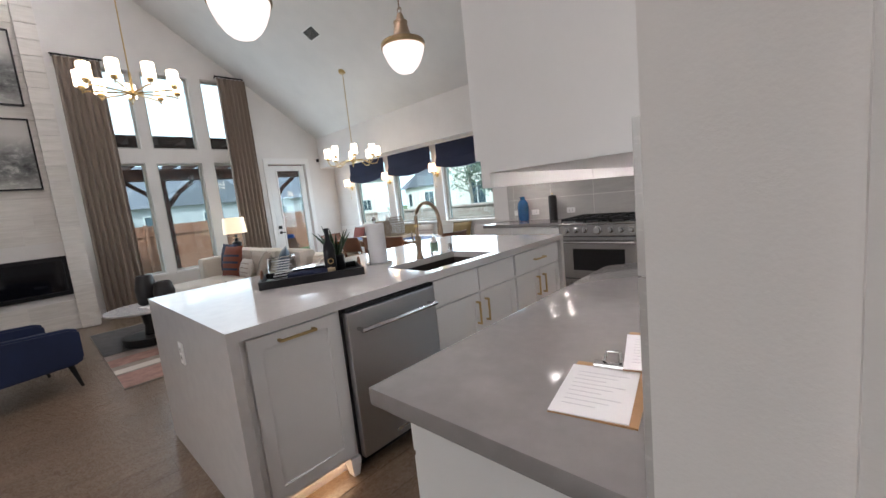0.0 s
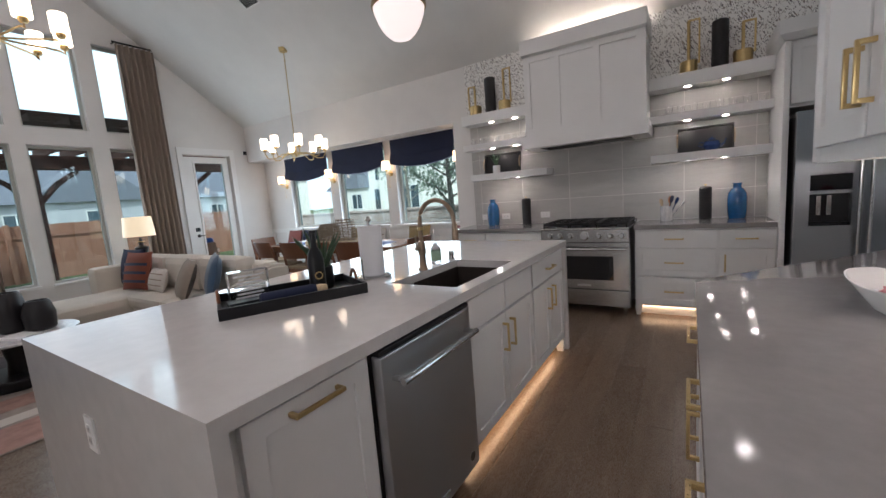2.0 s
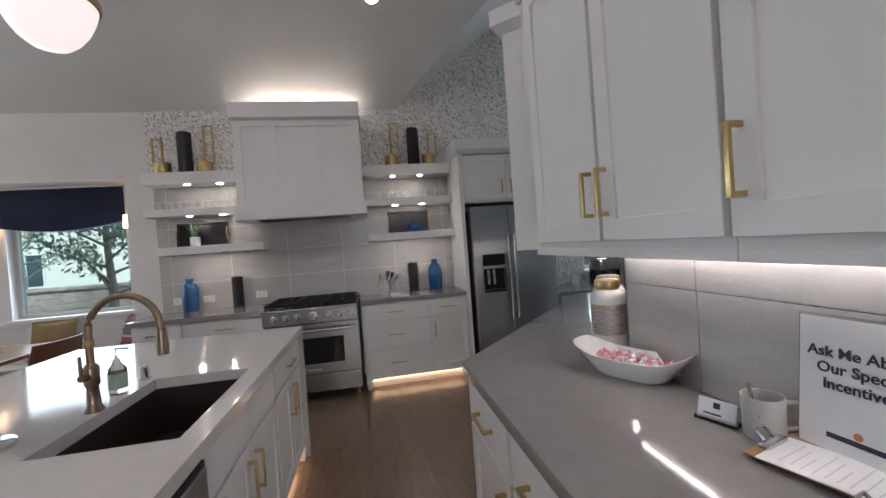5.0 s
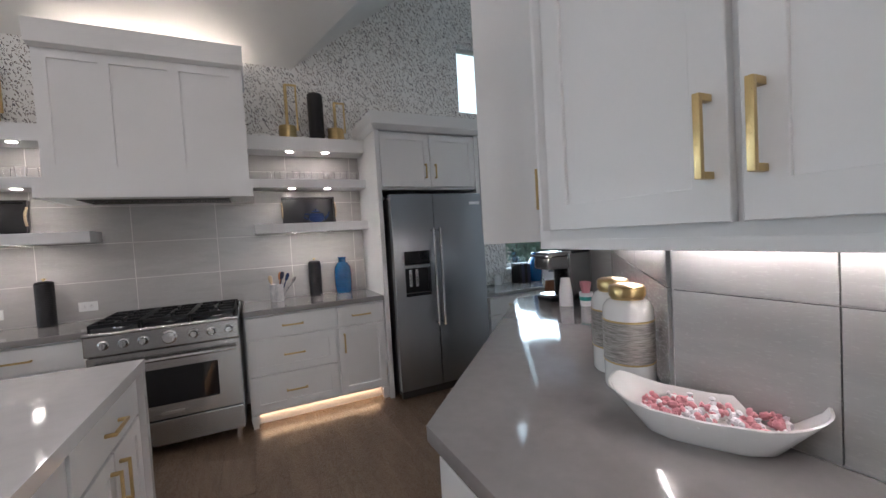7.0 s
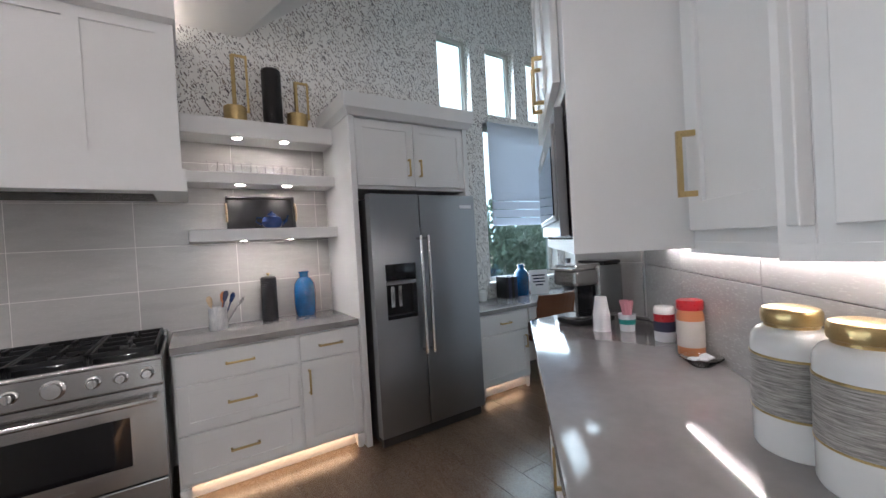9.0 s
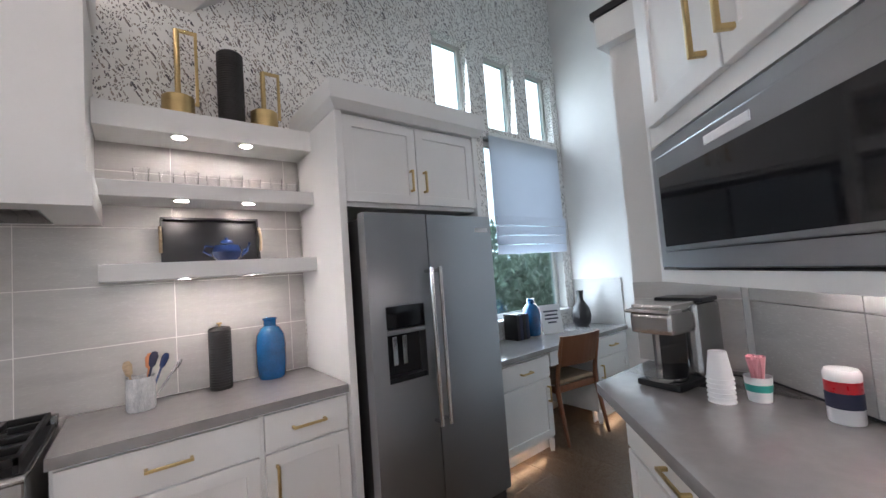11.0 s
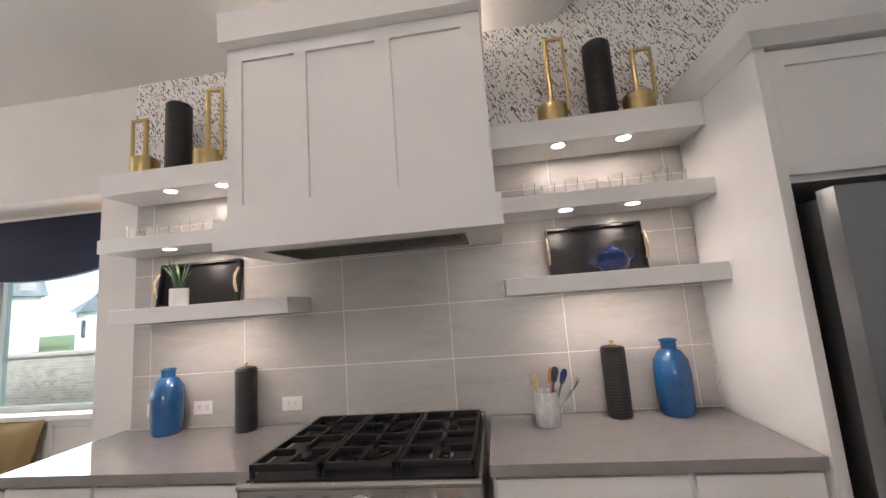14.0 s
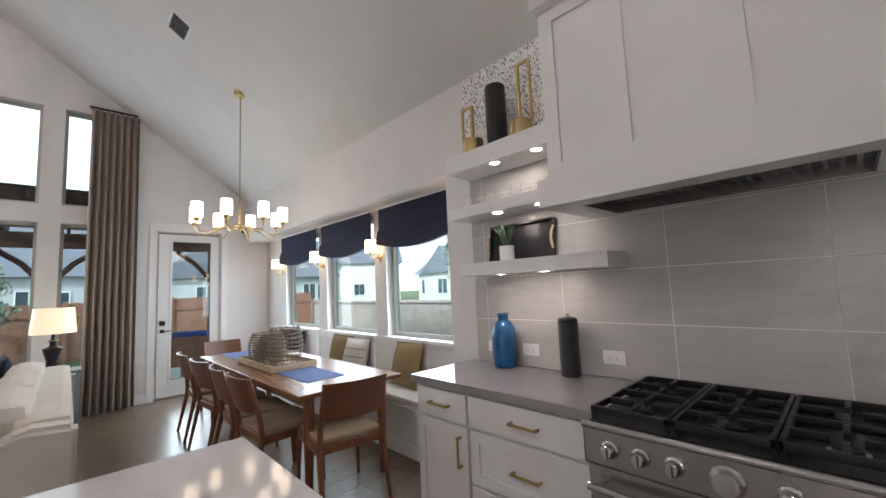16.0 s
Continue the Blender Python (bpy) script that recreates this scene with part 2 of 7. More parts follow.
TREELEAF = plain("tree_leaf", (0.28, 0.35, 0.26), 0.6, var=0.4, scale=4)
BARK = plain("bark", (0.26, 0.23, 0.20), 0.9, var=0.3, scale=20)
GRASS = plain("lawn", (0.10, 0.14, 0.05), 0.95, var=0.35, scale=1.5, fine=30)
CONCRETE = plain("patio_concrete", (0.42, 0.40, 0.37), 0.85, var=0.1, scale=2)
SIDING = plain("house_siding", (0.50, 0.50, 0.53), 0.8, var=0.08)
STUCCO = plain("house_stucco", (0.78, 0.75, 0.70), 0.85, var=0.06)
ROOFING = plain("roof_shingle", (0.19, 0.20, 0.24), 0.9, var=0.25, scale=8, fine=20)
HOUSEGLASS = plain("house_window", (0.05, 0.08, 0.10), 0.08, var=0.2, bump=0)
BRICKWALL = brick_material("pale_brick", (0.44, 0.31, 0.27), (0.58, 0.47, 0.43), (0.70, 0.66, 0.63), 4.2)
PAPER = wallpaper_material()
PANE = pane_material()
CLEARGLASS = glass_material("clear_glass")
FRAME = plain("window_frame", (0.50, 0.50, 0.47), 0.5, var=0.04)
PINK = plain("pink_paper", (0.74, 0.33, 0.37), 0.6)
RED = plain("red_label", (0.45, 0.012, 0.02), 0.3)
GREENLABEL = plain("green_label", (0.16, 0.45, 0.05), 0.5)
TEALLABEL = plain("teal_label", (0.02, 0.30, 0.27), 0.5)
ORANGE = plain("orange_label", (0.55, 0.20, 0.08), 0.45)
SHEET = plain("white_paper", (0.80, 0.80, 0.82), 0.6, var=0.015)
INK = plain("dark_ink", (0.02, 0.025, 0.06), 0.6)
CARDBOARD = plain("clipboard_brown", (0.36, 0.20, 0.09), 0.6, var=0.15, fine=300)
ACRYLIC = glass_material("clear_acrylic", (0.97, 0.98, 1.0), 0.02)
SINK = plain("brown_composite", (0.030, 0.021, 0.018), 0.5, var=0.15, fine=400, bump=0.1)
RUGMAT = plain("rug_wool", (0.30, 0.26, 0.23), 0.95, var=0.2, scale=12, fine=200, bump=0.5)
RUGPINK = plain("rug_rose", (0.34, 0.20, 0.17), 0.95, var=0.2, scale=12, fine=200, bump=0.5)
RUGDARK = plain("rug_charcoal", (0.09, 0.085, 0.085), 0.95, var=0.2, scale=12, fine=200, bump=0.5)
CANLABEL = wood("woven_label", (0.10, 0.09, 0.085), (0.60, 0.56, 0.52), 0.5, (5, 5, 90), 5)
TILE = tinted_piece("wall_tile", [(0.25, (0.40, 0.385, 0.37)), (0.5, (0.48, 0.465, 0.45)), (0.75, (0.43, 0.415, 0.40))], 0.24, 2.2, (1, 1, 5), 50, 0.03, 0.07)
GROUT = plain("grout", (0.78, 0.76, 0.73), 0.8)
PLANKTILE = tinted_piece("white_plank", [(0.3, (0.64, 0.61, 0.57)), (0.7, (0.78, 0.75, 0.71))], 0.5, 3, (1, 1, 9), 60, 0.15, 0.10)
FLOOR = tinted_piece("oak_floor", [(0.25, (0.132, 0.090, 0.060)), (0.55, (0.170, 0.118, 0.081)), (0.8, (0.204, 0.146, 0.103))], 0.28, 3.0, (7, 1, 7), 70, 0.03, 0.10)
SUBFLOOR = plain("floor_joint", (0.09, 0.06, 0.042), 0.7)
LAMPGLASS = glow("opal_glass_lit", (1.0, 0.86, 0.80), 0.75)
SHADEGLASS = glow("opal_shade_lit", (1.0, 0.82, 0.60), 3.6)
SCONCEGLASS = glow("sconce_shade_lit", (1.0, 0.66, 0.36), 4.0)
LAMPCLOTH = glow("lamp_shade_lit", (1.0, 0.80, 0.52), 0.55, (0.7, 0.65, 0.5))
PUCK = glow("puck_lit", (1.0, 0.91, 0.81), 84.0)
KICKLED = glow("kick_strip_lit", (1.0, 0.66, 0.38), 9.0)
CABLED = glow("cabinet_strip_lit", (1.0, 0.92, 0.86), 62.0)
HOODLED = glow("hood_strip_lit", (1.0, 0.88, 0.74), 26.0)
CANLED = glow("recessed_lit", (1.0, 0.945, 0.91), 26.0)
# glow of the added fill lights, far stronger than the real recessed ones
ADDEDLED = glow("added_fill_lit", (1.0, 0.945, 0.92), 400.0)
EMBER = plain("firebox_stone", (0.05, 0.05, 0.055), 0.3, var=0.5, scale=30, bump=0.4)


# ---- builders ----
def bx(bm, x0, x1, y0, y1, z0, z1, bev=0.0):
    """A box in bm; bev rounds its edges."""
    vs = [bm.verts.new((x, y, z)) for z in (z0, z1) for y in (y0, y1) for x in (x0, x1)]
    fs = [bm.faces.new([vs[i] for i in q]) for q in ((0, 2, 3, 1), (4, 5, 7, 6), (0, 1, 5, 4), (2, 6, 7, 3), (0, 4, 6, 2), (1, 3, 7, 5))]
    if bev > 0:
        es = list({e for f in fs for e in f.edges})
        bmesh.ops.bevel(bm, geom=es, offset=bev, segments=2, profile=0.6, affect="EDGES")
    return bm


def box_bm(x0, x1, y0, y1, z0, z1, bev=0.0):
    return bx(bmesh.new(), x0, x1, y0, y1, z0, z1, bev)


def rings(bm, loops, close=True):
    """Skin between loops of points, with caps."""
    rows = [[bm.verts.new(p) for p in loop] for loop in loops]
    k = len(rows[0])
    for a, b in zip(rows, rows[1:]):
        for i in range(k):
            j = (i + 1) % k
            bm.faces.new((a[i], a[j], b[j], b[i]))
    if close:
        bm.faces.new(rows[0][::-1])
        bm.faces.new(rows[-1])
    return bm


def lathe(bm, profile, at=(0, 0, 0), n=24, flat=1.0, close=True):
    """Turn a profile of (radius, height) about z."""
    loops = []
    for r, z in profile:
        loops.append([(at[0] + r * math.cos(2 * math.pi * i / n), at[1] + r * flat * math.sin(2 * math.pi * i / n), at[2] + z) for i in range(n)])
    return rings(bm, loops, close)


def lathe_bm(profile, at=(0, 0, 0), n=24, flat=1.0, close=True):
    return lathe(bmesh.new(), profile, at, n, flat, close)


def rod(bm, path, r, n=10):
    """A round bar along a path of points; r may be one radius or one for each point."""
    pts = [Vector(p) for p in path]
    up = Vector((0.13, 0.21, 0.97)).normalized()
    loops = []
    for i, p in enumerate(pts):
        d = (pts[min(i + 1, len(pts) - 1)] - pts[max(i - 1, 0)]).normalized()
        side = d.cross(up if abs(d.dot(up)) < 0.95 else Vector((1, 0, 0))).normalized()
        other = side.cross(d)
        rr = r[i] if isinstance(r, (list, tuple)) else r
        loops.append([p + side * (rr * math.cos(2 * math.pi * k / n)) + other * (rr * math.sin(2 * math.pi * k / n)) for k in range(n)])
    return rings(bm, loops)


def rod_bm(path, r, n=10):
    return rod(bmesh.new(), path, r, n)


def prism(bm, outline, z0, z1, bev=0.0):
    """An upright block over an outline of (x, y)."""
    lo = [bm.verts.new((x, y, z0)) for x, y in outline]
    hi = [bm.verts.new((x, y, z1)) for x, y in outline]
    k = len(lo)
    fs = [bm.faces.new(lo[::-1]), bm.faces.new(hi)]
    for i in range(k):
        j = (i + 1) % k
        fs.append(bm.faces.new((lo[i], lo[j], hi[j], hi[i])))
    if bev:
        bmesh.ops.bevel(bm, geom=list({e for f in fs for e in f.edges}), offset=bev, segments=2, profile=0.6, affect="EDGES")
    return bm


def arc(cx, cz, r, a0, a1, n, y=0.0):
    return [(cx + r * math.cos(radians(a0 + (a1 - a0) * i / n)), y, cz + r * math.sin(radians(a0 + (a1 - a0) * i / n))) for i in range(n + 1)]


def to_mesh(name, bm, material, smooth=None):
    bmesh.ops.recalc_face_normals(bm, faces=bm.faces)
    me = bpy.data.meshes.new(name)
    if smooth is None:
        smooth = len(bm.faces) > 60
    if smooth:
        for f in bm.faces:
            f.smooth = True
        for e in bm.edges:
            e.smooth = len(e.link_faces) != 2 or e.calc_face_angle(0) < 0.6
    bm.to_mesh(me)
    bm.free()
    me.materials.append(material)
    return me


def part(name, bm, material, parent, label="", m=None):
    """One mesh object under a thing or a part."""
    ob = new(name, to_mesh(name, bm, material))
    ob.parent = parent
    if m is not None:
        ob.matrix_local = m
    return tagged(ob, label)


def solid(name, bm, material, label, category, group="", kind="", m=None):
    """A thing or a piece of the setting that is one mesh."""
    ob = new(name, to_mesh(name, bm, material))
    if m is not None:
        ob.matrix_world = m
    return tagged(ob, label, category, group, kind)


def thing(name, label, category, m=None, group="", kind=""):
    ob = new(name)
    ob.empty_display_size = 0.1
    if m is not None:
        ob.matrix_world = m
    return tagged(ob, label, category, group, kind)


def wall_bm(axis, a0, a1, u0, u1, z0, z1, holes=()):
    """A wall of thickness a0..a1 across an axis ('x' or 'y'), u0..u1 along the other, with openings (u0, u1, z0, z1)."""
    bm = bmesh.new()
    us = sorted({u0, u1, *(v for h in holes for v in h[:2])})
    for ua, ub in zip(us, us[1:]):
        mid = (ua + ub) / 2
        cuts = sorted((h[2], h[3]) for h in holes if h[0] < mid < h[1])
        z = z0
        spans = []
        for ca, cb in cuts:
            if ca > z:
                spans.append((z, ca))
            z = cb
        if z < z1:
            spans.append((z, z1))
        for za, zb in spans:
            if axis == "x":
                bx(bm, a0, a1, ua, ub, za, zb)
            else:
                bx(bm, ua, ub, a0, a1, za, zb)
    bmesh.ops.remove_doubles(bm, verts=bm.verts, dist=0.0002)
    return bm


# ---- plan ----
WX = -9.06            # gable wall with the large windows
RY = 6.44             # range wall, also the line of the dining nook's header
NY = 6.80             # back wall of the dining nook
EAVE, PITCH, RIDGE = 3.04, 0.707, 5.60
CT = 0.92             # worktops


def vault(y):
    return EAVE + PITCH * (RY - y)


# ---- large structure ----
bm = box_bm(-9.3, 6.2, -3.4, 7.2, -0.10, -0.004)
solid("floor", bm, SUBFLOOR, "brown oak plank floor", "floor", kind="structure")
floor_ob = bpy.data.objects["floor"]

GW = [(2.34, 3.08, 0.54, 2.50), (3.24, 3.96, 0.54, 2.50), (4.17, 4.86, 0.54, 2.50),
      (2.34, 3.08, 2.74, 4.05), (3.24, 3.96, 2.74, 4.05), (4.17, 4.86, 2.74, 4.05)]
DOOR_Y0, DOOR_Y1, DOOR_H = 5.20, 6.06, 2.46
solid("wall_west", wall_bm("x", WX - 0.16, WX, -3.4, 7.1, 0, 6.2, GW + [(DOOR_Y0, DOOR_Y1, 0, DOOR_H)]), WALL, "warm white painted gable wall", "wall", kind="structure")
NWIN = [(-5.53, -4.38, 0.94, 2.30), (-6.90, -5.75, 0.94, 2.30), (-8.27, -7.12, 0.94, 2.30)]
solid("wall_nook", wall_bm("y", NY, NY + 0.16, WX, -3.98, 0, 2.45, NWIN), WALL, "warm white wall of the window nook", "wall", kind="structure")
solid("wall_nook_side", box_bm(-4.17, -3.98, RY + 0.14, NY, 0, 2.45), WALL, "warm white side wall of the window nook", "wall", kind="structure")
CLER = [(0.45, 0.86, 2.78, 3.55), (1.07, 1.49, 2.78, 3.55), (1.68, 2.10, 2.78, 3.55)]
DESKWIN = (0.98, 2.06, 0.96, 2.68)
FARW = [(4.42, 5.12, 0.58, 2.40), (4.42, 5.12, 2.83, 4.22)]
solid("wall_north", wall_bm("y", RY, RY + 0.14, WX, 6.0, 0, 6.2, [(WX, -4.17, 0, 2.35)] + CLER + [DESKWIN] + FARW), WALL,
      "warm white painted kitchen wall", "wall", kind="structure")
solid("ceiling_nook", box_bm(WX, -4.17, RY + 0.14, NY + 0.16, 2.35, 2.45), WALL, "white plaster soffit over the window seat", "ceiling", kind="structure")
# printed wallpaper, 5 mm proud of the wall
solid("wallpaper", wall_bm("y", RY - 0.006, RY - 0.001, -3.94, -1.30, 2.30, 3.05), PAPER, "white wallpaper with small grey and brown flecks", "wallpaper", kind="structure")
solid("wallpaper", wall_bm("y", RY - 0.006, RY - 0.001, -1.30, 2.20, 0.79, 5.6, CLER + [DESKWIN]), PAPER, "white wallpaper with small grey and brown flecks", "wallpaper", kind="structure")
# reveals of the printed wall
bm = bmesh.new()
for a, b, c, d in CLER:
    bx(bm, a - 0.001, a + 0.004, RY, RY + 0.09, c, d)
    bx(bm, b - 0.004, b + 0.001, RY, RY + 0.09, c, d)
    bx(bm, a, b, RY, RY + 0.09, d - 0.004, d + 0.001)
solid("wallpaper_reveal", bm, PAPER, "wallpapered reveals of the small high windows", "wallpaper", kind="structure")

# ceiling: a vault along the room, a second one rising to the desk bay, a flat top between
VX = 1.315
bm = bmesh.new()
def slab(points, t=0.12):
    lo = [bm.verts.new(p) for p in points]
    hi = [bm.verts.new((x, y, z + t)) for x, y, z in points]
    k = len(lo)
    bm.faces.new(lo)
    bm.faces.new(hi[::-1])
    for i in range(k):
        bm.faces.new((lo[i], lo[(i + 1) % k], hi[(i + 1) % k], hi[i]))
top_y = RY - (RIDGE - EAVE) / PITCH
top_x = -VX + (RIDGE - EAVE) / 0.79
e = 0.16
slab([(-9.25, RY + e, vault(RY + e)), (-VX - e * 0.9, RY + e, vault(RY + e)), (top_x, top_y, RIDGE), (-9.25, top_y, RIDGE)])
slab([(-VX - e * 0.9, RY + e, vault(RY + e)), (top_x, RY + e, RIDGE), (top_x, top_y, RIDGE)])
slab([(top_x, RY + e, RIDGE), (6.1, RY + e, RIDGE), (6.1, top_y, RIDGE), (top_x, top_y, RIDGE)])
slab([(-9.25, top_y, RIDGE), (6.1, top_y, RIDGE), (6.1, 0.3, RIDGE), (-9.25, 0.3, RIDGE)])
slab([(-9.25, 0.3, RIDGE), (6.1, 0.3, RIDGE), (6.1, -3.3, RIDGE - PITCH * 3.6), (-9.25, -3.3, RIDGE - PITCH * 3.6)])
solid("ceiling", bm, CEIL, "white painted vaulted ceiling", "ceiling", kind="structure")
# two unseen openings added for the south fill lamp
ADDEDW = [(-2.75, -1.45, 0.80, 2.40), (-1.35, -0.05, 0.80, 2.40)]
solid("wall_south", wall_bm("y", -3.3, -3.15, WX, 6.0, 0, 6.0, ADDEDW), WALL, "warm white painted wall", "wall", kind="structure")
solid("wall_east", box_bm(5.85, 6.0, -3.3, RY, 0, 6.0), WALL, "warm white painted wall", "wall", kind="structure")

# partition behind the side worktop, with two turns of 45 degrees
PX, PY0, PK = -0.73, 1.93, (-0.73, 3.20)
PE = (0.48, 4.43)
bm = bmesh.new()
prism(bm, [(PX, PY0), PK, PE, (0.48, 4.92), (0.62, 4.92), (0.62, 4.37), (-0.56, 3.125), (-0.56, PY0)], 0, 5.3)
solid("wall_partition", bm, WALL, "warm white painted partition with angled corners", "wall", kind="structure")
solid("wall_end", box_bm(-0.56, 1.6, PY0 - 0.02, PY0 + 0.14, 0, 5.3), WALL, "warm white wall return beside the worktop", "wall", kind="structure")
# wall at the end of the desk, and the passage behind it
solid("wall_desk", box_bm(2.20, 2.34, 5.72, RY, 0, 5.6), WALL, "white wall at the end of the desk", "wall", kind="structure")
bm = box_bm(2.185, 2.355, 5.705, RY, 0, 0.13, 0.004)
bx(bm, 2.19, 2.35, 5.71, RY, 0.13, 0.15, 0.003)
solid("baseboard_desk", bm, TRIM, "white baseboard", "baseboard", kind="structure")
solid("wall_passage", box_bm(0.62, 5.85, 4.30, 4.42, 0, 5.5), WALL, "warm white painted passage wall", "wall", kind="structure")
# narrow black panel, tapering upwards, standing in the passage beyond the desk
bm = bmesh.new()
rings(bm, [[(2.36, 5.70, 0.01), (2.50, 5.73, 0.01), (2.50, 5.77, 0.01), (2.36, 5.74, 0.01)],
           [(2.36, 5.70, 3.80), (2.385, 5.705, 3.80), (2.385, 5.745, 3.80), (2.36, 5.74, 3.80)]])
solid("passage_panel", bm, BLACK, "tall narrow black panel in the passage opening", "door", kind="structure")
# boxed cap on the end of the partition
bm = box_bm(0.41, 0.66, 4.40, 4.955, 2.60, 2.76, 0.004)
solid("trim_cap", bm, TRIM, "white boxed cap on the partition's end", "trim", kind="structure")
solid("trim_cap_edge", box_bm(0.395, 0.67, 4.40, 4.97, 2.76, 2.80, 0.004), BLACK, "black edge on top of the boxed cap", "trim", kind="structure")

# tall window sets: frame bars and panes
def window(name, label, axis, at, u0, u1, z0, z1, bar=0.045, deep=0.06, sill=0.0, blade=None):
    w = thing(name, label, "window", kind="structure")
    fr = wall_bm(axis, at, at + deep, u0, u1, z0, z1, [(u0 + bar, u1 - bar, z0 + bar, z1 - bar)])
    part("window_frame", fr, FRAME, w)
    c = at + deep / 2
    if axis == "x":
        g = box_bm(c - 0.003, c + 0.003, u0 + bar, u1 - bar, z0 + bar, z1 - bar)
    else:
        g = box_bm(u0 + bar, u1 - bar, c - 0.003, c + 0.003, z0 + bar, z1 - bar)
    p = part("pane", g, PANE, w)
    p.visible_shadow = False
    if sill:
        if axis == "x":
            s = box_bm(at + deep, at + 0.16 + sill, u0 - 0.02, u1 + 0.02, z0 - 0.03, z0 + 0.006, 0.006)
        else:
            s = box_bm(u0 - 0.03, u1 + 0.03, at - 0.10 - sill, at, z0 - 0.03, z0 + 0.006, 0.006)
        part("window_sill", s, TRIM, w)
    return w


for i, (a, b, c, d) in enumerate(GW):
    window("window_%d" % (i + 1), "tall white-framed living room window", "x", WX - 0.15, a, b, c, d, 0.035, 0.06, 0.03 if c < 1 else 0)
for i, (a, b, c, d) in enumerate(NWIN):
    window("window_%d" % (i + 7), "white-framed window over the dining bench", "y", NY + 0.08, a, b, c, d, 0.045, 0.06, 0.03)
for i, (a, b, c, d) in enumerate(CLER):
    window("window_%d" % (i + 10), "small high window in the wallpapered wall", "y", RY + 0.085, a, b, c, d, 0.04, 0.045)
window("window_13", "window behind the desk", "y", RY + 0.085, *DESKWIN, 0.05, 0.045, 0.02)
for i, (a, b, c, d) in enumerate(FARW):
    window("window_%d" % (i + 14), "tall window in the passage", "y", RY + 0.085, a, b, c, d, 0.045, 0.045, 0.02 if c < 1 else 0)

# frames and panes for the added south openings
for i, (a, b, c, d) in enumerate(ADDEDW):
    window("window_%d" % (i + 16), "unseen white-framed window added for the south fill lamp", "y", -3.26, a, b, c, d, 0.045, 0.06)

# back door with a full glass light
d = thing("door_2", "white painted glazed back door with black lock and lever", "door", kind="structure")
part("door_leaf", wall_bm("x", WX - 0.09, WX - 0.045, DOOR_Y0 + 0.03, DOOR_Y1 - 0.03, 0.02, DOOR_H - 0.03, [(5.40, 5.92, 0.24, 2.32)]), TRIM, d)
part("glazing_bead", wall_bm("x", WX - 0.05, WX - 0.03, 5.375, 5.945, 0.215, 2.345, [(5.405, 5.915, 0.245, 2.315)]), TRIM, d)
p = part("pane", box_bm(WX - 0.07, WX - 0.064, 5.40, 5.92, 0.24, 2.32), PANE, d)
p.visible_shadow = False
lv = part("door_handle", lathe_bm([(0.001, 0), (0.03, 0), (0.03, 0.012), (0.012, 0.016), (0.012, 0.05), (0.001, 0.05)], n=16), BLACK, d, "black lever handle", pose(WX - 0.03, 5.29, 0.98, 0, 90, 0))
bx_l = box_bm(-0.008, 0.008, -0.01, 0.10, 0.045, 0.06, 0.003)
part("lever", bx_l, BLACK, lv)
part("deadbolt", box_bm(WX - 0.045, WX - 0.015, 5.255, 5.325, 1.06, 1.13, 0.004), BLACK, d, "square black deadbolt")
part("door_stop", box_bm(WX - 0.16, WX - 0.09, DOOR_Y0, DOOR_Y0 + 0.03, 0, DOOR_H), TRIM, d)
bm = wall_bm("x", WX - 0.002, WX + 0.02, DOOR_Y0 - 0.09, DOOR_Y1 + 0.09, 0, DOOR_H + 0.12, [(DOOR_Y0, DOOR_Y1, 0, DOOR_H)])
solid("trim_door", bm, TRIM, "flat white door casing", "trim", kind="structure")
bm = bmesh.new()
for y0, y1 in ((2.10, DOOR_Y0 - 0.09), (DOOR_Y1 + 0.09, NY)):
    bx(bm, WX - 0.001, WX + 0.016, y0, y1, 0, 0.13, 0.003)
solid("baseboard", bm, TRIM, "white baseboard", "baseboard", kind="structure")
solid("alarm_sensor", box_bm(WX, WX + 0.03, 6.36, 6.42, 2.50, 2.57, 0.004), BLACK, "small black sensor on the wall", "sensor")

# fireplace breast: boarded sides in front of the gable wall
BX0, BX1 = WX, -8.42
solid("wall_fireplace", wall_bm("x", WX, -8.555, 0.82, 2.02, 0, 5.55, [(0.97, 1.79, 0.55, 1.08)]), WALL, "fireplace breast", "wall", kind="structure")
breast = bpy.data.objects["wall_fireplace"]
part("pilaster", box_bm(-8.556, -8.455, 0.82, 0.945, 0, 5.55), WALL, breast)
part("pilaster", box_bm(-8.556, -8.455, 1.825, 2.02, 0, 5.55), WALL, breast)

# recessed lights, real and added, and the ceiling vent on the slope
tilt = math.degrees(math.atan(PITCH))
# first two are real; the rest are unseen fill added to brighten the room
for lx, ly in ((-3.21, 5.45), (-1.53, 5.45), (-5.0, 2.0), (-7.6, 2.0), (-1.9, 0.9), (-3.6, 0.9), (-0.4, 0.9), (-0.5, -0.9), (-2.2, -0.9)):
    g = thing("recessed_light", "round white recessed ceiling light, lit; real over the range, added elsewhere", "ceiling light", pose(lx, ly, min(vault(ly), RIDGE), -tilt if ly > top_y else 0), "recessed ceiling lights")
    part("trim_ring", lathe_bm([(0.068, -0.006), (0.085, -0.004), (0.085, 0.0), (0.068, 0.0)], n=24, close=False), TRIM, g)
    part("lens", lathe_bm([(0.001, -0.004), (0.066, -0.004), (0.066, 0.0), (0.001, 0.0)], n=24), CANLED if ly > 5 else ADDEDLED, g)
v = thing("ceiling_vent", "white metal supply vent in the sloped ceiling", "vent", pose(-6.265, 4.965, vault(4.965), -tilt) @ pose(0, 0, 0, 0, 0, 90))
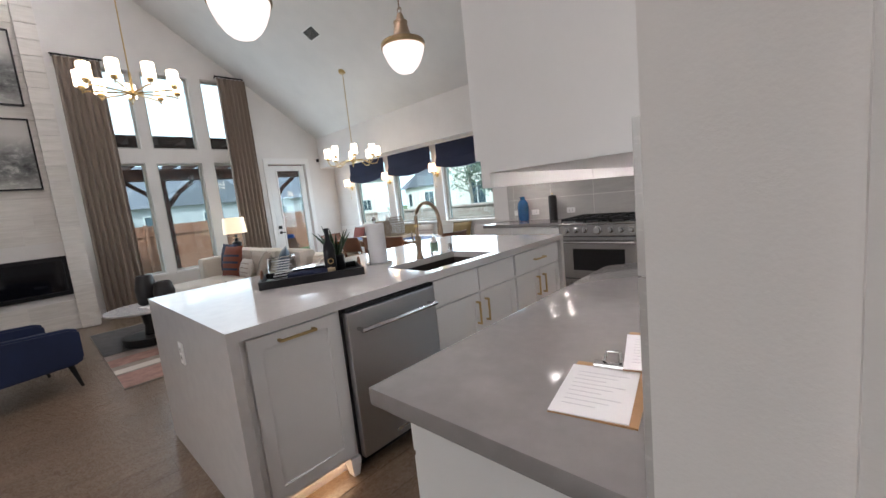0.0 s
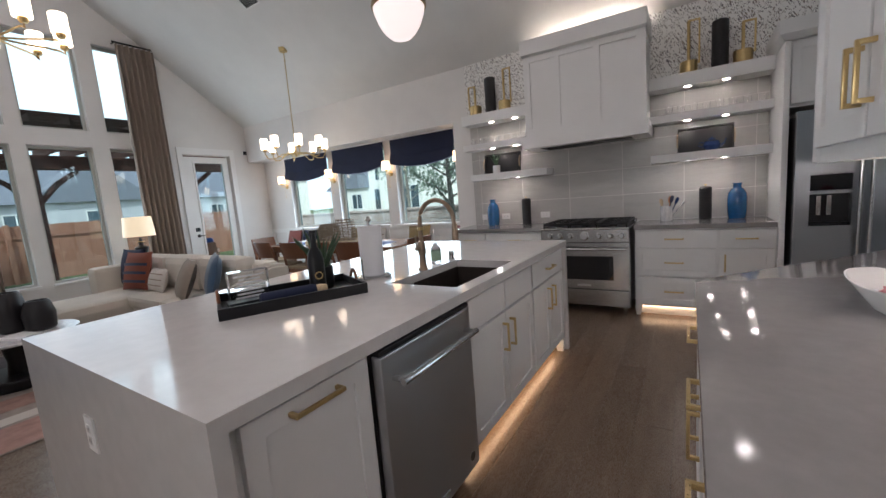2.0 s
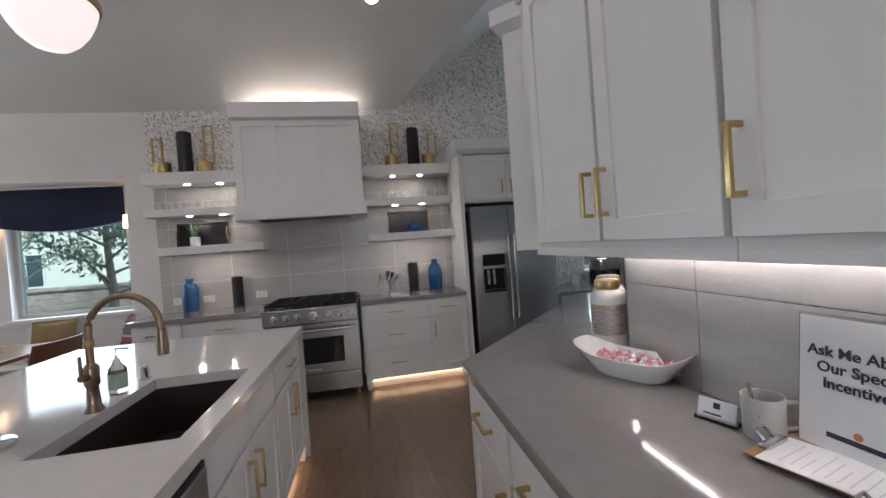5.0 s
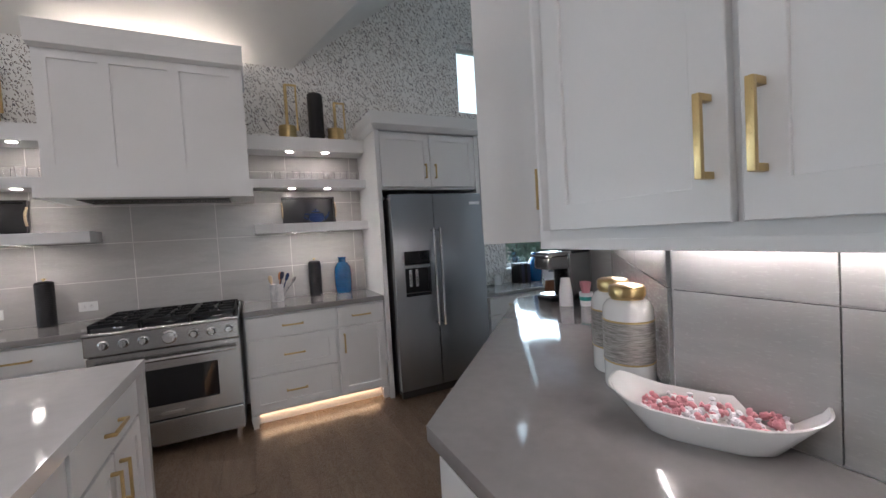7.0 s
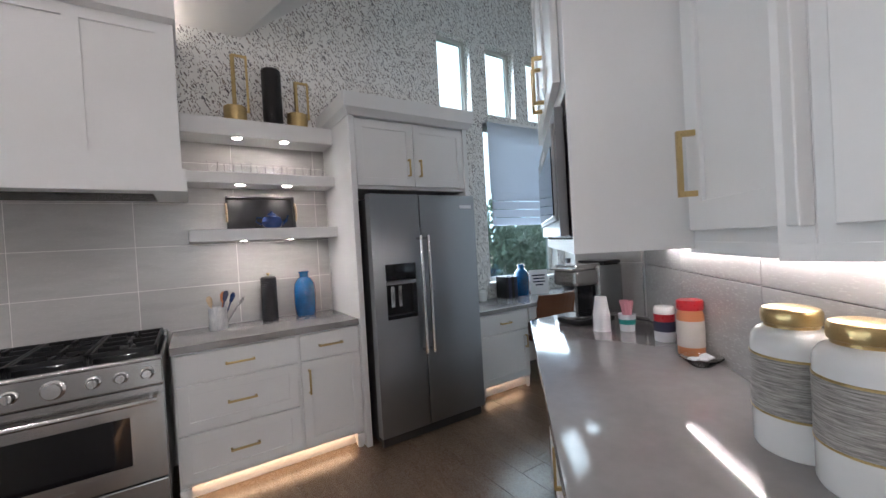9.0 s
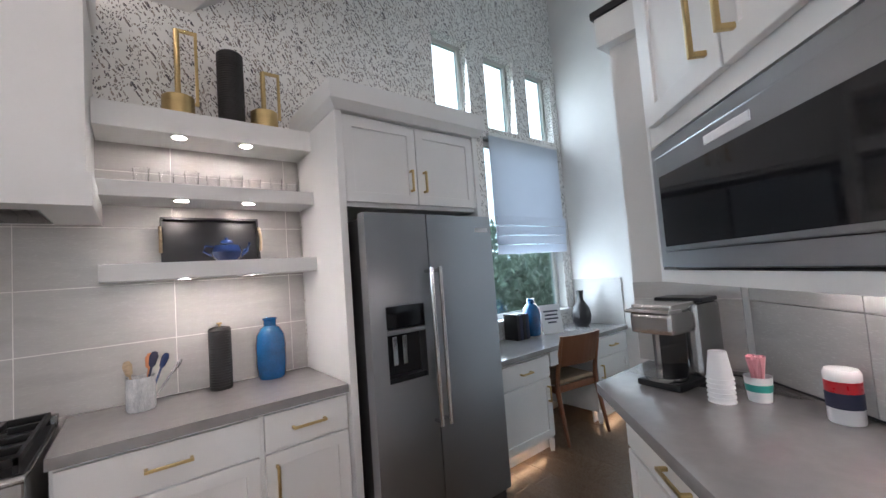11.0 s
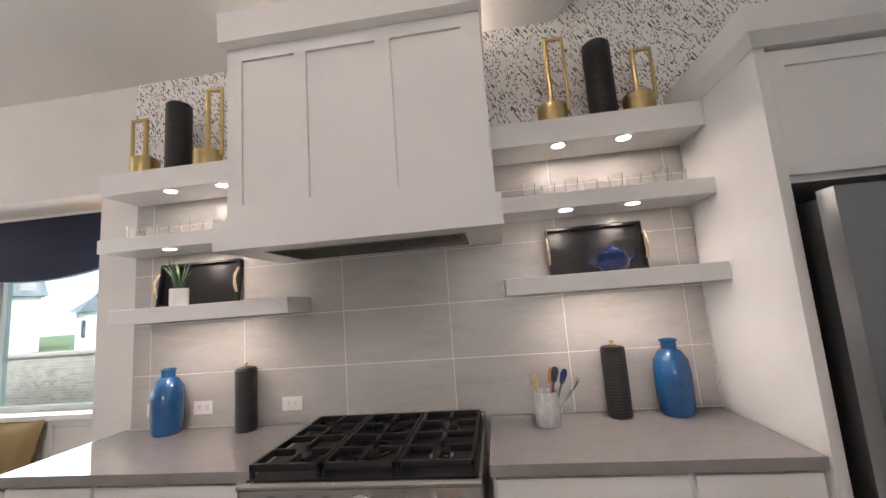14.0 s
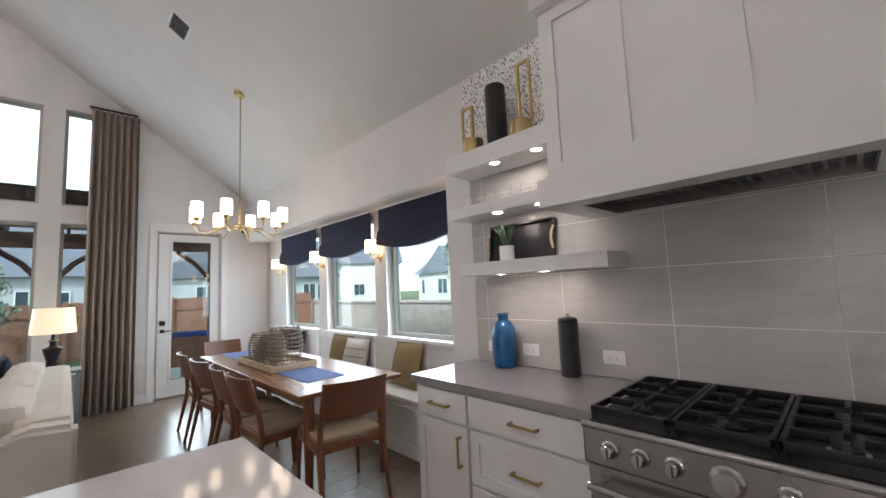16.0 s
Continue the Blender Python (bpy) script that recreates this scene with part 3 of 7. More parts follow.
part("frame", wall_bm("y", 0, 0.01, -0.10, 0.10, -0.15, 0.15, [(-0.075, 0.075, -0.125, 0.125)]), TRIM, v, "", pose(0, 0, -0.002, 90))
part("backing", box_bm(-0.08, 0.08, -0.13, 0.13, -0.003, 0.0), DARKSTEEL, v)
for k in range(9):
    part("slat", box_bm(-0.075, 0.075, -0.005, 0.005, -0.001, 0.001), FRAME, v, "", pose(0, -0.112 + 0.028 * k, -0.007, 35))


# ---- kitchen: cabinets ----
def shaker(w, h, rail=0.057, thick=0.02, panel=0.011):
    """A flat-framed front: local x 0..w, z 0..h, front face at y = -thick."""
    bm = bmesh.new()
    if h < 0.19:
        bx(bm, 0, w, -thick, 0, 0, h, 0.002)
        return bm
    loop = lambda e, y: [(e, y, e), (w - e, y, e), (w - e, y, h - e), (e, y, h - e)]
    rings(bm, [loop(0, 0), loop(0, 0.0018 - thick), loop(0.0018, -thick), loop(rail - 0.001, -thick), loop(rail, 0.001 - thick), loop(rail, -panel)])
    return bm


def pull_bm(length):
    """A square bar pull along x, standing on two posts, outwards along -y."""
    h = length / 2
    bm = box_bm(-h, h, -0.036, -0.026, -0.006, 0.006, 0.0015)
    for s in (-1, 1):
        bx(bm, s * h - 0.006 * (s > 0) * 2, s * h + 0.006 * (s < 0) * 2, -0.028, 0, -0.006, 0.006, 0.001)
    return bm


def front(unit, name, x, z, w, h, pull=None, length=0.16, colour=None):
    """A door or drawer front with its pull: pull is None, 'h' or ('v', dx, dz)."""
    f = part(name, shaker(w, h), colour or CAB, unit, "", pose(x, 0, z))
    if pull == "h":
        part("handle", pull_bm(length), BRASS, f, "brushed brass bar pull", pose(w / 2, -0.02, h / 2))
    elif pull:
        part("handle", pull_bm(length), BRASS, f, "brushed brass bar pull", pose(pull[1], -0.02, pull[2], 0, 90))
    return f


def base_unit(label, m, w, depth, fronts, feet=(True, True), top=0.875, low=0.10, group="base cabinets"):
    """A base cabinet; its front lies in local y = 0 and looks along -y."""
    u = thing("base_cabinet", label, "cabinet", m, group)
    part("body", box_bm(0, w, 0.001, depth, low, top, 0.002), CAB, u)
    part("toe_kick", box_bm(0, w, 0.075, 0.09, 0.0, low), CAB, u)
    for i, on in enumerate(feet):
        if on:
            x = 0.0 if i == 0 else w - 0.055
            bm = bmesh.new()
            rings(bm, [[(x, -0.018, low), (x + 0.055, -0.018, low), (x + 0.055, 0.05, low), (x, 0.05, low)],
                       [(x, -0.018, low - 0.03), (x + 0.055, -0.018, low - 0.03), (x + 0.055, 0.05, low - 0.03), (x, 0.05, low - 0.03)],
                       [(x + 0.01, -0.008, 0), (x + 0.045, -0.008, 0), (x + 0.045, 0.04, 0), (x + 0.01, 0.04, 0)]])
            part("foot", bm, CAB, u)
    for f in fronts:
        front(u, *f)
    return u


def kick_strip(m, w):
    s = thing("light_strip", "warm light strip under the cabinets, lit", "light strip", m, "toe kick lights")
    part("channel", box_bm(0, w, 0.045, 0.075, 0.088, 0.099), STEELH, s)
    part("diffuser", box_bm(0.005, w - 0.005, 0.05, 0.07, 0.083, 0.088), KICKLED, s)


def drawers3(w, m=0.012):
    return [("drawer", m, 0.70, w - 2 * m, 0.16, "h"), ("drawer", m, 0.415, w - 2 * m, 0.27, "h"), ("drawer", m, 0.125, w - 2 * m, 0.275, "h")]


def drawer_door(w, hinge_left=True, m=0.012):
    px = w - 2 * m - 0.045 if hinge_left else 0.045
    return [("drawer", m, 0.70, w - 2 * m, 0.16, "h"), ("door", m, 0.125, w - 2 * m, 0.56, ("v", px, 0.43))]


FY = 5.865
D = RY - FY - 0.012
base_unit("white shaker cabinet, drawer over door, beside the dining nook", pose(-3.915, FY, 0), 0.43, D, drawer_door(0.43, True), (True, False))
base_unit("white shaker three-drawer cabinet beside the range", pose(-3.485, FY, 0), 0.735, D, drawers3(0.735), (False, True))
base_unit("white shaker three-drawer cabinet beside the range", pose(-1.845, FY, 0), 0.68, D, drawers3(0.68), (True, False))
base_unit("white shaker cabinet, drawer over door, beside the fridge", pose(-1.165, FY, 0), 0.42, D, drawer_door(0.42, False), (False, True))
kick_strip(pose(-3.86, FY, 0), 1.05)
kick_strip(pose(-1.79, FY, 0), 0.98)


def worktop(label, outline, material, z0=0.877, z1=CT):
    return solid("worktop", prism(bmesh.new(), outline, z0, z1, 0.003), material, label, "countertop")


worktop("polished grey quartz worktop beside the range", [(-3.94, 5.822), (-2.742, 5.822), (-2.742, 6.425), (-3.94, 6.425)], GREYQ)
worktop("polished grey quartz worktop between range and fridge", [(-1.852, 5.822), (-0.752, 5.822), (-0.752, 6.425), (-1.852, 6.425)], GREYQ)

# fridge surround
s = thing("fridge_surround", "white tall panels and cabinet round the fridge", "cabinet")
part("side_panel", box_bm(-0.745, -0.705, 5.815, 6.43, 0, 2.36, 0.002), CAB, s)
part("side_panel", box_bm(0.245, 0.285, 5.815, 6.43, 0, 2.36, 0.002), CAB, s)
part("body", box_bm(-0.705, 0.245, 5.845, 6.43, 1.84, 2.36), CAB, s)
for x, px in ((-0.70, 0.42), (-0.227, 0.045)):
    f = part("door", shaker(0.468, 0.475), CAB, s, "", pose(x, 5.845, 1.865))
    part("handle", pull_bm(0.13), BRASS, f, "brushed brass bar pull", pose(px, -0.02, 0.14, 0, 90))
bm = bmesh.new()
rings(bm, [[(-0.752, 5.80, 2.355), (0.292, 5.80, 2.355), (0.292, 6.43, 2.355), (-0.752, 6.43, 2.355)],
           [(-0.785, 5.765, 2.40), (0.325, 5.765, 2.40), (0.325, 6.43, 2.40), (-0.785, 6.43, 2.40)],
           [(-0.79, 5.76, 2.50), (0.33, 5.76, 2.50), (0.33, 6.43, 2.50), (-0.79, 6.43, 2.50)]])
part("crown", bm, CAB, s)

# fridge
fr = thing("fridge", "grey stainless side-by-side fridge with a dispenser", "fridge", pose(0.003, -0.027, 0.006))
part("body", box_bm(-0.675, 0.215, 5.79, 6.40, 0.03, 1.755, 0.006), DARKSTEEL, fr)
ld = part("door", wall_bm("y", 5.713, 5.785, -0.681, -0.297, 0.075, 1.778, [(-0.59, -0.349, 0.887, 1.283)]), FRIDGE, fr)
part("door", box_bm(-0.290, 0.222, 5.713, 5.785, 0.075, 1.778, 0.008), FRIDGE, fr)
part("base_grille", box_bm(-0.665, 0.205, 5.745, 5.79, 0.0, 0.07, 0.004), DARKSTEEL, fr)
for x in (-0.322, -0.262):
    h = part("handle", rod_bm([(x, 5.655, 0.62), (x, 5.655, 1.475)], 0.0125, 14), STEELH, fr, "bright steel bar handle")
    for z in (0.64, 1.455):
        part("bracket", rod_bm([(x, 5.655, z), (x, 5.716, z)], 0.010, 10), STEELH, h)
dp = part("dispenser", box_bm(-0.592, -0.347, 5.775, 5.784, 0.885, 1.285), BLACK, ld, "black ice and water dispenser")
part("dispenser_panel", box_bm(-0.588, -0.351, 5.712, 5.73, 1.165, 1.281, 0.003), BLACKGLASS, ld)
part("dispenser_shelf", box_bm(-0.588, -0.351, 5.712, 5.776, 1.135, 1.160, 0.003), FRIDGE, ld)
part("drip_tray", box_bm(-0.588, -0.351, 5.716, 5.776, 0.888, 0.915, 0.003), BLACK, ld)
for x in (-0.53, -0.47):
    part("paddle", box_bm(x - 0.014, x + 0.014, 5.74, 5.752, 0.97, 1.12, 0.004), STEELH, ld)
part("maker_plate", box_bm(0.075, 0.185, 5.708, 5.7135, 1.675, 1.702, 0.001), SHEET, fr, "plain pale name plate")

# range, 36 inches
rx0, rx1 = -2.755, -1.878
rg = thing("range", "stainless steel gas range with six burners", "range")
part("body", box_bm(rx0, rx1, 5.79, 6.40, 0.09, 0.90, 0.003), STEEL, rg)
part("control_panel", box_bm(rx0, rx1, 5.715, 5.80, 0.765, 0.905, 0.008), STEEL, rg)
part("front_rail", rod_bm([(rx0, 5.722, 0.905), (rx1, 5.722, 0.905)], 0.014, 12), STEEL, rg)
dr = part("oven_door", wall_bm("y", 5.735, 5.79, rx0 + 0.006, rx1 - 0.006, 0.275, 0.755, [(rx0 + 0.15, rx1 - 0.15, 0.37, 0.62)]), STEEL, rg)
part("window", box_bm(rx0 + 0.15, rx1 - 0.15, 5.742, 5.76, 0.37, 0.62), BLACKGLASS, dr)
part("handle", rod_bm([(rx0 + 0.03, 5.675, 0.70), (rx1 - 0.03, 5.675, 0.70)], 0.013, 14), STEELH, dr)
for x in (rx0 + 0.06, rx1 - 0.06):
    part("bracket", rod_bm([(x, 5.675, 0.70), (x, 5.737, 0.70)], 0.010), STEELH, dr)
part("maker_plate", box_bm((rx0 + rx1) / 2 - 0.07, (rx0 + rx1) / 2 + 0.07, 5.730, 5.7355, 0.30, 0.325, 0.001), STEELH, rg, "plain bright name plate")
part("drawer_front", box_bm(rx0 + 0.006, rx1 - 0.006, 5.735, 5.79, 0.095, 0.262, 0.004), STEEL, rg)
for x in (rx0 + 0.05, rx1 - 0.05):
    for y in (5.80, 6.34):
        part("foot", rod_bm([(x, y, 0), (x, y, 0.09)], 0.018), STEELH, rg)
for i, x in enumerate((-2.65, -2.545, -2.44, -2.155, -2.05, -1.945)):
    k = part("knob", lathe_bm([(0.001, 0), (0.031, 0), (0.031, 0.008), (0.024, 0.012), (0.021, 0.038), (0.018, 0.042), (0.001, 0.042)], n=20), STEELH, rg, "", pose(x, 5.715, 0.835, 90))
    part("knob_grip", box_bm(-0.005, 0.005, -0.021, 0.021, 0.04, 0.052, 0.002), STEELH, k)
k = part("oven_dial", lathe_bm([(0.001, 0), (0.046, 0), (0.046, 0.01), (0.036, 0.014), (0.034, 0.04), (0.001, 0.044)], n=28), STEELH, rg, "", pose(-2.2965, 5.715, 0.835, 90))
part("cooktop", box_bm(rx0 + 0.01, rx1 - 0.01, 5.755, 6.39, 0.90, 0.912, 0.003), BLACK, rg)
part("back_guard", box_bm(rx0, rx1, 6.385, 6.425, 0.90, 0.945, 0.004), STEEL, rg)
gw = (rx1 - rx0 - 0.03) / 3
for i in range(3):
    x0 = rx0 + 0.015 + gw * i
    x1 = x0 + gw - 0.006
    bm = bmesh.new()
    z0, z1 = 0.938, 0.964
    for a, b, c, d in ((x0, x1, 5.765, 5.78), (x0, x1, 6.365, 6.38), (x0, x0 + 0.014, 5.765, 6.38), (x1 - 0.014, x1, 5.765, 6.38), (x0, x1, 6.065, 6.08)):
        bx(bm, a, b, c, d, z0, z1, 0.002)
    cx = (x0 + x1) / 2
    for cy in (5.92, 6.225):
        bx(bm, x0, cx - 0.035, cy - 0.008, cy + 0.008, z0, z1, 0.002)
        bx(bm, cx + 0.035, x1, cy - 0.008, cy + 0.008, z0, z1, 0.002)
        bx(bm, cx - 0.008, cx + 0.008, cy - 0.145, cy - 0.035, z0, z1, 0.002)
        bx(bm, cx - 0.008, cx + 0.008, cy + 0.035, cy + 0.14, z0, z1, 0.002)
        if i == 1:
            for s in (-1, 1):
                rod(bm, [(cx + 0.085 * math.cos(2 * math.pi * q / 24), cy + 0.085 * math.sin(2 * math.pi * q / 24), 0.947) for q in range(25)], 0.006, 6)
    for fx in (x0 + 0.007, x1 - 0.007):
        for fy in (5.775, 6.37):
            bx(bm, fx - 0.007, fx + 0.007, fy - 0.007, fy + 0.007, 0.911, 0.94)
    part("grate", bm, IRON, rg, "black cast-iron grate")
    for cy in (5.92, 6.225):
        b = part("burner", lathe_bm([(0.001, 0), (0.05, 0), (0.048, 0.012), (0.001, 0.014)], (cx, cy, 0.911), 20), STEELH, rg)
        part("burner_cap", lathe_bm([(0.001, 0), (0.034, 0), (0.036, 0.006), (0.03, 0.012), (0.001, 0.014)], (cx, cy, 0.924), 20), IRON, b)

# hood
hd = thing("range_hood", "large white panelled wooden range hood", "range hood")
part("body", box_bm(-2.935, -1.74, 5.932, 6.43, 1.93, 2.80), CAB, hd)
f = part("front_panel", wall_bm("y", 5.921, 5.933, -2.94, -1.735, 1.93, 2.80, [(-2.868, -2.605, 2.01, 2.713), (-2.547, -2.215, 2.01, 2.713), (-2.146, -1.822, 2.01, 2.713)]), CAB, hd)
part("band", wall_bm("y", 5.87, 5.89, -2.975, -1.715, 1.80, 1.93), CAB, hd)
part("band_side", box_bm(-2.975, -2.963, 5.89, 6.43, 1.80, 1.93), CAB, hd)
part("band_side", box_bm(-1.727, -1.715, 5.89, 6.43, 1.80, 1.93), CAB, hd)
bm = bmesh.new()
rings(bm, [[(-2.963, 5.89, 1.920), (-1.727, 5.89, 1.920), (-1.727, 6.43, 1.920), (-2.963, 6.43, 1.920)],
           [(-2.963, 5.89, 1.93), (-1.727, 5.89, 1.93), (-1.727, 6.43, 1.93), (-2.963, 6.43, 1.93)]])
part("band_top", bm, CAB, hd)
bm = bmesh.new()
for a, b, c, d in ((-2.963, -1.727, 5.89, 6.02), (-2.963, -1.727, 6.405, 6.43), (-2.963, -2.82, 6.02, 6.405), (-1.885, -1.727, 6.02, 6.405)):
    bx(bm, a, b, c, d, 1.803, 1.82)
part("underside", bm, CAB, hd)
ins = part("insert", box_bm(-2.82, -1.885, 6.02, 6.405, 1.86, 1.87), DARKSTEEL, hd, "dark steel filter insert")
bm = bmesh.new()
for a, b, c, d in ((-2.825, -1.88, 6.017, 6.025), (-2.825, -1.88, 6.40, 6.408), (-2.825, -2.817, 6.025, 6.40), (-1.888, -1.88, 6.025, 6.40)):
    bx(bm, a, b, c, d, 1.803, 1.86)
part("insert_rim", bm, STEEL, ins)
for k in range(20):
    part("baffle", box_bm(-0.008, 0.008, 6.03, 6.395, -0.002, 0.002), STEEL, ins, "", pose(-2.79 + 0.046 * k, 0, 1.848, 0, 25))
bm = bmesh.new()
rings(bm, [[(-2.945, 5.91, 2.775), (-1.73, 5.91, 2.775), (-1.73, 6.43, 2.775), (-2.945, 6.43, 2.775)],
           [(-2.955, 5.875, 2.79), (-1.722, 5.875, 2.79), (-1.722, 6.43, 2.79), (-2.955, 6.43, 2.79)],
           [(-2.957, 5.868, 2.935), (-1.72, 5.868, 2.935), (-1.72, 6.43, 2.935), (-2.957, 6.43, 2.935)]])
part("crown", bm, CAB, hd)
s = thing("light_strip", "warm light strip on top of the hood, lit", "light strip", pose(0, 0, 0))
part("channel", box_bm(-2.9, -1.78, 6.33, 6.37, 2.935, 2.945), STEELH, s)
part("diffuser", box_bm(-2.895, -1.785, 6.335, 6.365, 2.945, 2.949), HOODLED, s)

# floating shelves with pucks
def shelf(x0, x1, y0, z0, z1, pucks):
    sh = thing("floating_shelf", "thick white floating shelf with spots beneath", "shelf", None, "kitchen shelves")
    part("board", box_bm(x0, x1, y0, 6.428, z0, z1, 0.003), CAB, sh)
    for px in pucks:
        k = part("puck_light", lathe_bm([(0.001, -0.004), (0.03, -0.004), (0.03, 0.001), (0.001, 0.001)], (px, y0 + 0.042, z0), 18), PUCK, sh, "small round spot, lit")
        part("puck_ring", lathe_bm([(0.03, -0.005), (0.036, -0.003), (0.036, 0.001), (0.03, 0.001)], (px, y0 + 0.042, z0), 18, 1, False), STEELH, k)


LP, RP = (-3.49, -3.18), (-1.403, -1.096)
shelf(-3.89, -2.94, 6.175, 2.228, 2.348, LP)
shelf(-3.89, -2.94, 6.175, 1.905, 1.98, LP)
shelf(-3.81, -2.80, 6.175, 1.515, 1.594, LP)
shelf(-1.735, -0.748, 6.175, 2.228, 2.348, RP)
shelf(-1.735, -0.748, 6.175, 1.905, 1.98, RP)
shelf(-1.722, -0.748, 6.175, 1.515, 1.594, RP)


# ---- island ----
IX0, IX1, IY0, IY1 = -3.635, -2.235, 1.915, 4.765
SX0, SX1, SY0, SY1 = -2.715, -2.315, 3.10, 3.80
isl = thing("kitchen_island", "white quartz kitchen island with waterfall ends", "kitchen island")
bm = bmesh.new()
for a, b, c, d in ((IX0, SX0, IY0, IY1), (SX1, IX1, IY0, IY1), (SX0, SX1, IY0, SY0), (SX0, SX1, SY1, IY1)):
    bx(bm, a, b, c, d, CT - 0.045, CT)
bmesh.ops.remove_doubles(bm, verts=bm.verts, dist=0.0005)
part("top", bm, QUARTZ, isl)
part("waterfall_end", box_bm(IX0, IX1 - 0.002, IY0 + 0.0005, IY0 + 0.042, 0, CT - 0.045), QUARTZ, isl)
part("waterfall_end", box_bm(IX0, IX1 - 0.002, IY1 - 0.042, IY1 - 0.0005, 0, CT - 0.045), QUARTZ, isl)
sk = thing("sink", "brown composite undermount sink", "sink")
bm = bmesh.new()
z0 = CT - 0.25
for a, b, c, d in ((SX0 - 0.012, SX0 + 0.004, SY0 - 0.012, SY1 + 0.012), (SX1 - 0.004, SX1 + 0.012, SY0 - 0.012, SY1 + 0.012),
                   (SX0 + 0.004, SX1 - 0.004, SY0 - 0.012, SY0 + 0.004), (SX0 + 0.004, SX1 - 0.004, SY1 - 0.004, SY1 + 0.012)):
    bx(bm, a, b, c, d, z0, CT - 0.046)
bx(bm, SX0, SX1, SY0, SY1, z0 - 0.012, z0)
part("basin", bm, SINK, sk)
part("drain", lathe_bm([(0.001, 0), (0.045, 0), (0.045, 0.004), (0.001, 0.002)], ((SX0 + SX1) / 2, 3.62, z0), 20), STEELH, sk)
bm = bmesh.new()
for k in range(13):
    rod(bm, [(SX0 + 0.03, 3.15 + 0.025 * k, z0 + 0.02), (SX1 - 0.03, 3.15 + 0.025 * k, z0 + 0.02)], 0.0025, 6)
for x in (SX0 + 0.05, SX1 - 0.05):
    rod(bm, [(x, 3.13, z0 + 0.015), (x, 3.47, z0 + 0.015)], 0.003, 6)
    for y in (3.14, 3.46):
        rod(bm, [(x, y, z0), (x, y, z0 + 0.016)], 0.004, 6)
solid("sink_rack", bm, STEELH, "steel wire rack in the sink", "sink rack")

IM = lambda y: pose(-2.275, y, 0, 0, 0, 90)
u = base_unit("white shaker pull-out cabinet at the island's end", IM(1.96), 0.475, 0.56, [], (True, True), group="island cabinets")
f = front(u, "door", 0.03, 0.125, 0.42, 0.735)
part("handle", pull_bm(0.17), BRASS, f, "brushed brass bar pull", pose(0.21, -0.02, 0.70))
u = base_unit("white shaker sink cabinet of the island", IM(3.07), 0.90, 0.56, [
    ("false_front", 0.012, 0.70, 0.432, 0.16), ("false_front", 0.456, 0.70, 0.432, 0.16),
    ("door", 0.012, 0.125, 0.432, 0.56, ("v", 0.39, 0.43)), ("door", 0.456, 0.125, 0.432, 0.56, ("v", 0.045, 0.43))], (False, False), group="island cabinets", top=0.66)
part("upper_rail", box_bm(0, 0.90, 0.001, 0.03, 0.66, 0.874), CAB, u)
u = base_unit("white shaker island cabinet, drawer over two doors", IM(3.975), 0.735, 0.56, [
    ("drawer", 0.012, 0.70, 0.70, 0.16, "h"), ("door", 0.012, 0.125, 0.344, 0.56, ("v", 0.30, 0.43)), ("door", 0.368, 0.125, 0.344, 0.56, ("v", 0.045, 0.43))],
    (False, True), group="island cabinets")
part("back_panel", box_bm(-3.40, -2.84, 1.96, 4.72, 0.0, 0.874), CAB, isl)
kick_strip(IM(2.05), 0.36)
kick_strip(IM(3.08), 1.58)
# dishwasher
dw = thing("dishwasher", "stainless steel dishwasher built into the island", "dishwasher", IM(2.44))
part("body", box_bm(0.004, 0.622, 0.0, 0.55, 0.06, 0.868), DARKSTEEL, dw)
dr = part("door", box_bm(0.008, 0.618, -0.045, -0.002, 0.085, 0.845, 0.006), DWSTEEL, dw)
part("control_strip", box_bm(0.008, 0.618, -0.04, -0.002, 0.847, 0.866, 0.002), BLACK, dw)
part("handle", rod_bm([(0.05, -0.098, 0.755), (0.576, -0.098, 0.755)], 0.0125, 14), STEELH, dr)
for x in (0.065, 0.561):
    part("bracket", rod_bm([(x, -0.098, 0.755), (x, -0.044, 0.755)], 0.0105), STEELH, dr)
part("maker_plate", box_bm(0.225, 0.345, -0.0475, -0.0445, 0.118, 0.136, 0.001), STEELH, dr, "plain bright name plate")
part("badge", lathe_bm([(0.001, 0), (0.022, 0), (0.022, 0.002), (0.001, 0.002)], n=20), DARKSTEEL, dr, "small round badge", pose(0.555, -0.045, 0.15, 90))
part("toe_plate", box_bm(0.01, 0.616, 0.05, 0.06, 0.0, 0.06), BLACK, dw)


def outlet(m, label="white double socket in the backsplash", switch=False):
    o = thing("outlet", label, "outlet", m, "sockets")
    part("plate", box_bm(-0.036, 0.036, -0.006, 0, -0.058, 0.058, 0.002), TRIM, o)
    for z in (-0.02, 0.02):
        q = part("socket", box_bm(-0.016, 0.016, -0.0085, -0.004, z - 0.014, z + 0.014, 0.002), WHITECER, o)
        for x in (-0.006, 0.006):
            part("slot", box_bm(x - 0.001, x + 0.001, -0.0092, -0.008, z - 0.004, z + 0.006), BLACK, q)
    return o


RY_T = RY - 0.012
for x in (-2.92, -3.74, -3.45):
    outlet(pose(x, RY_T, 1.025, 0, 90, 0))
outlet(pose(-2.99, IY0 + 0.0005, 0.69), "white socket in the island's end panel")

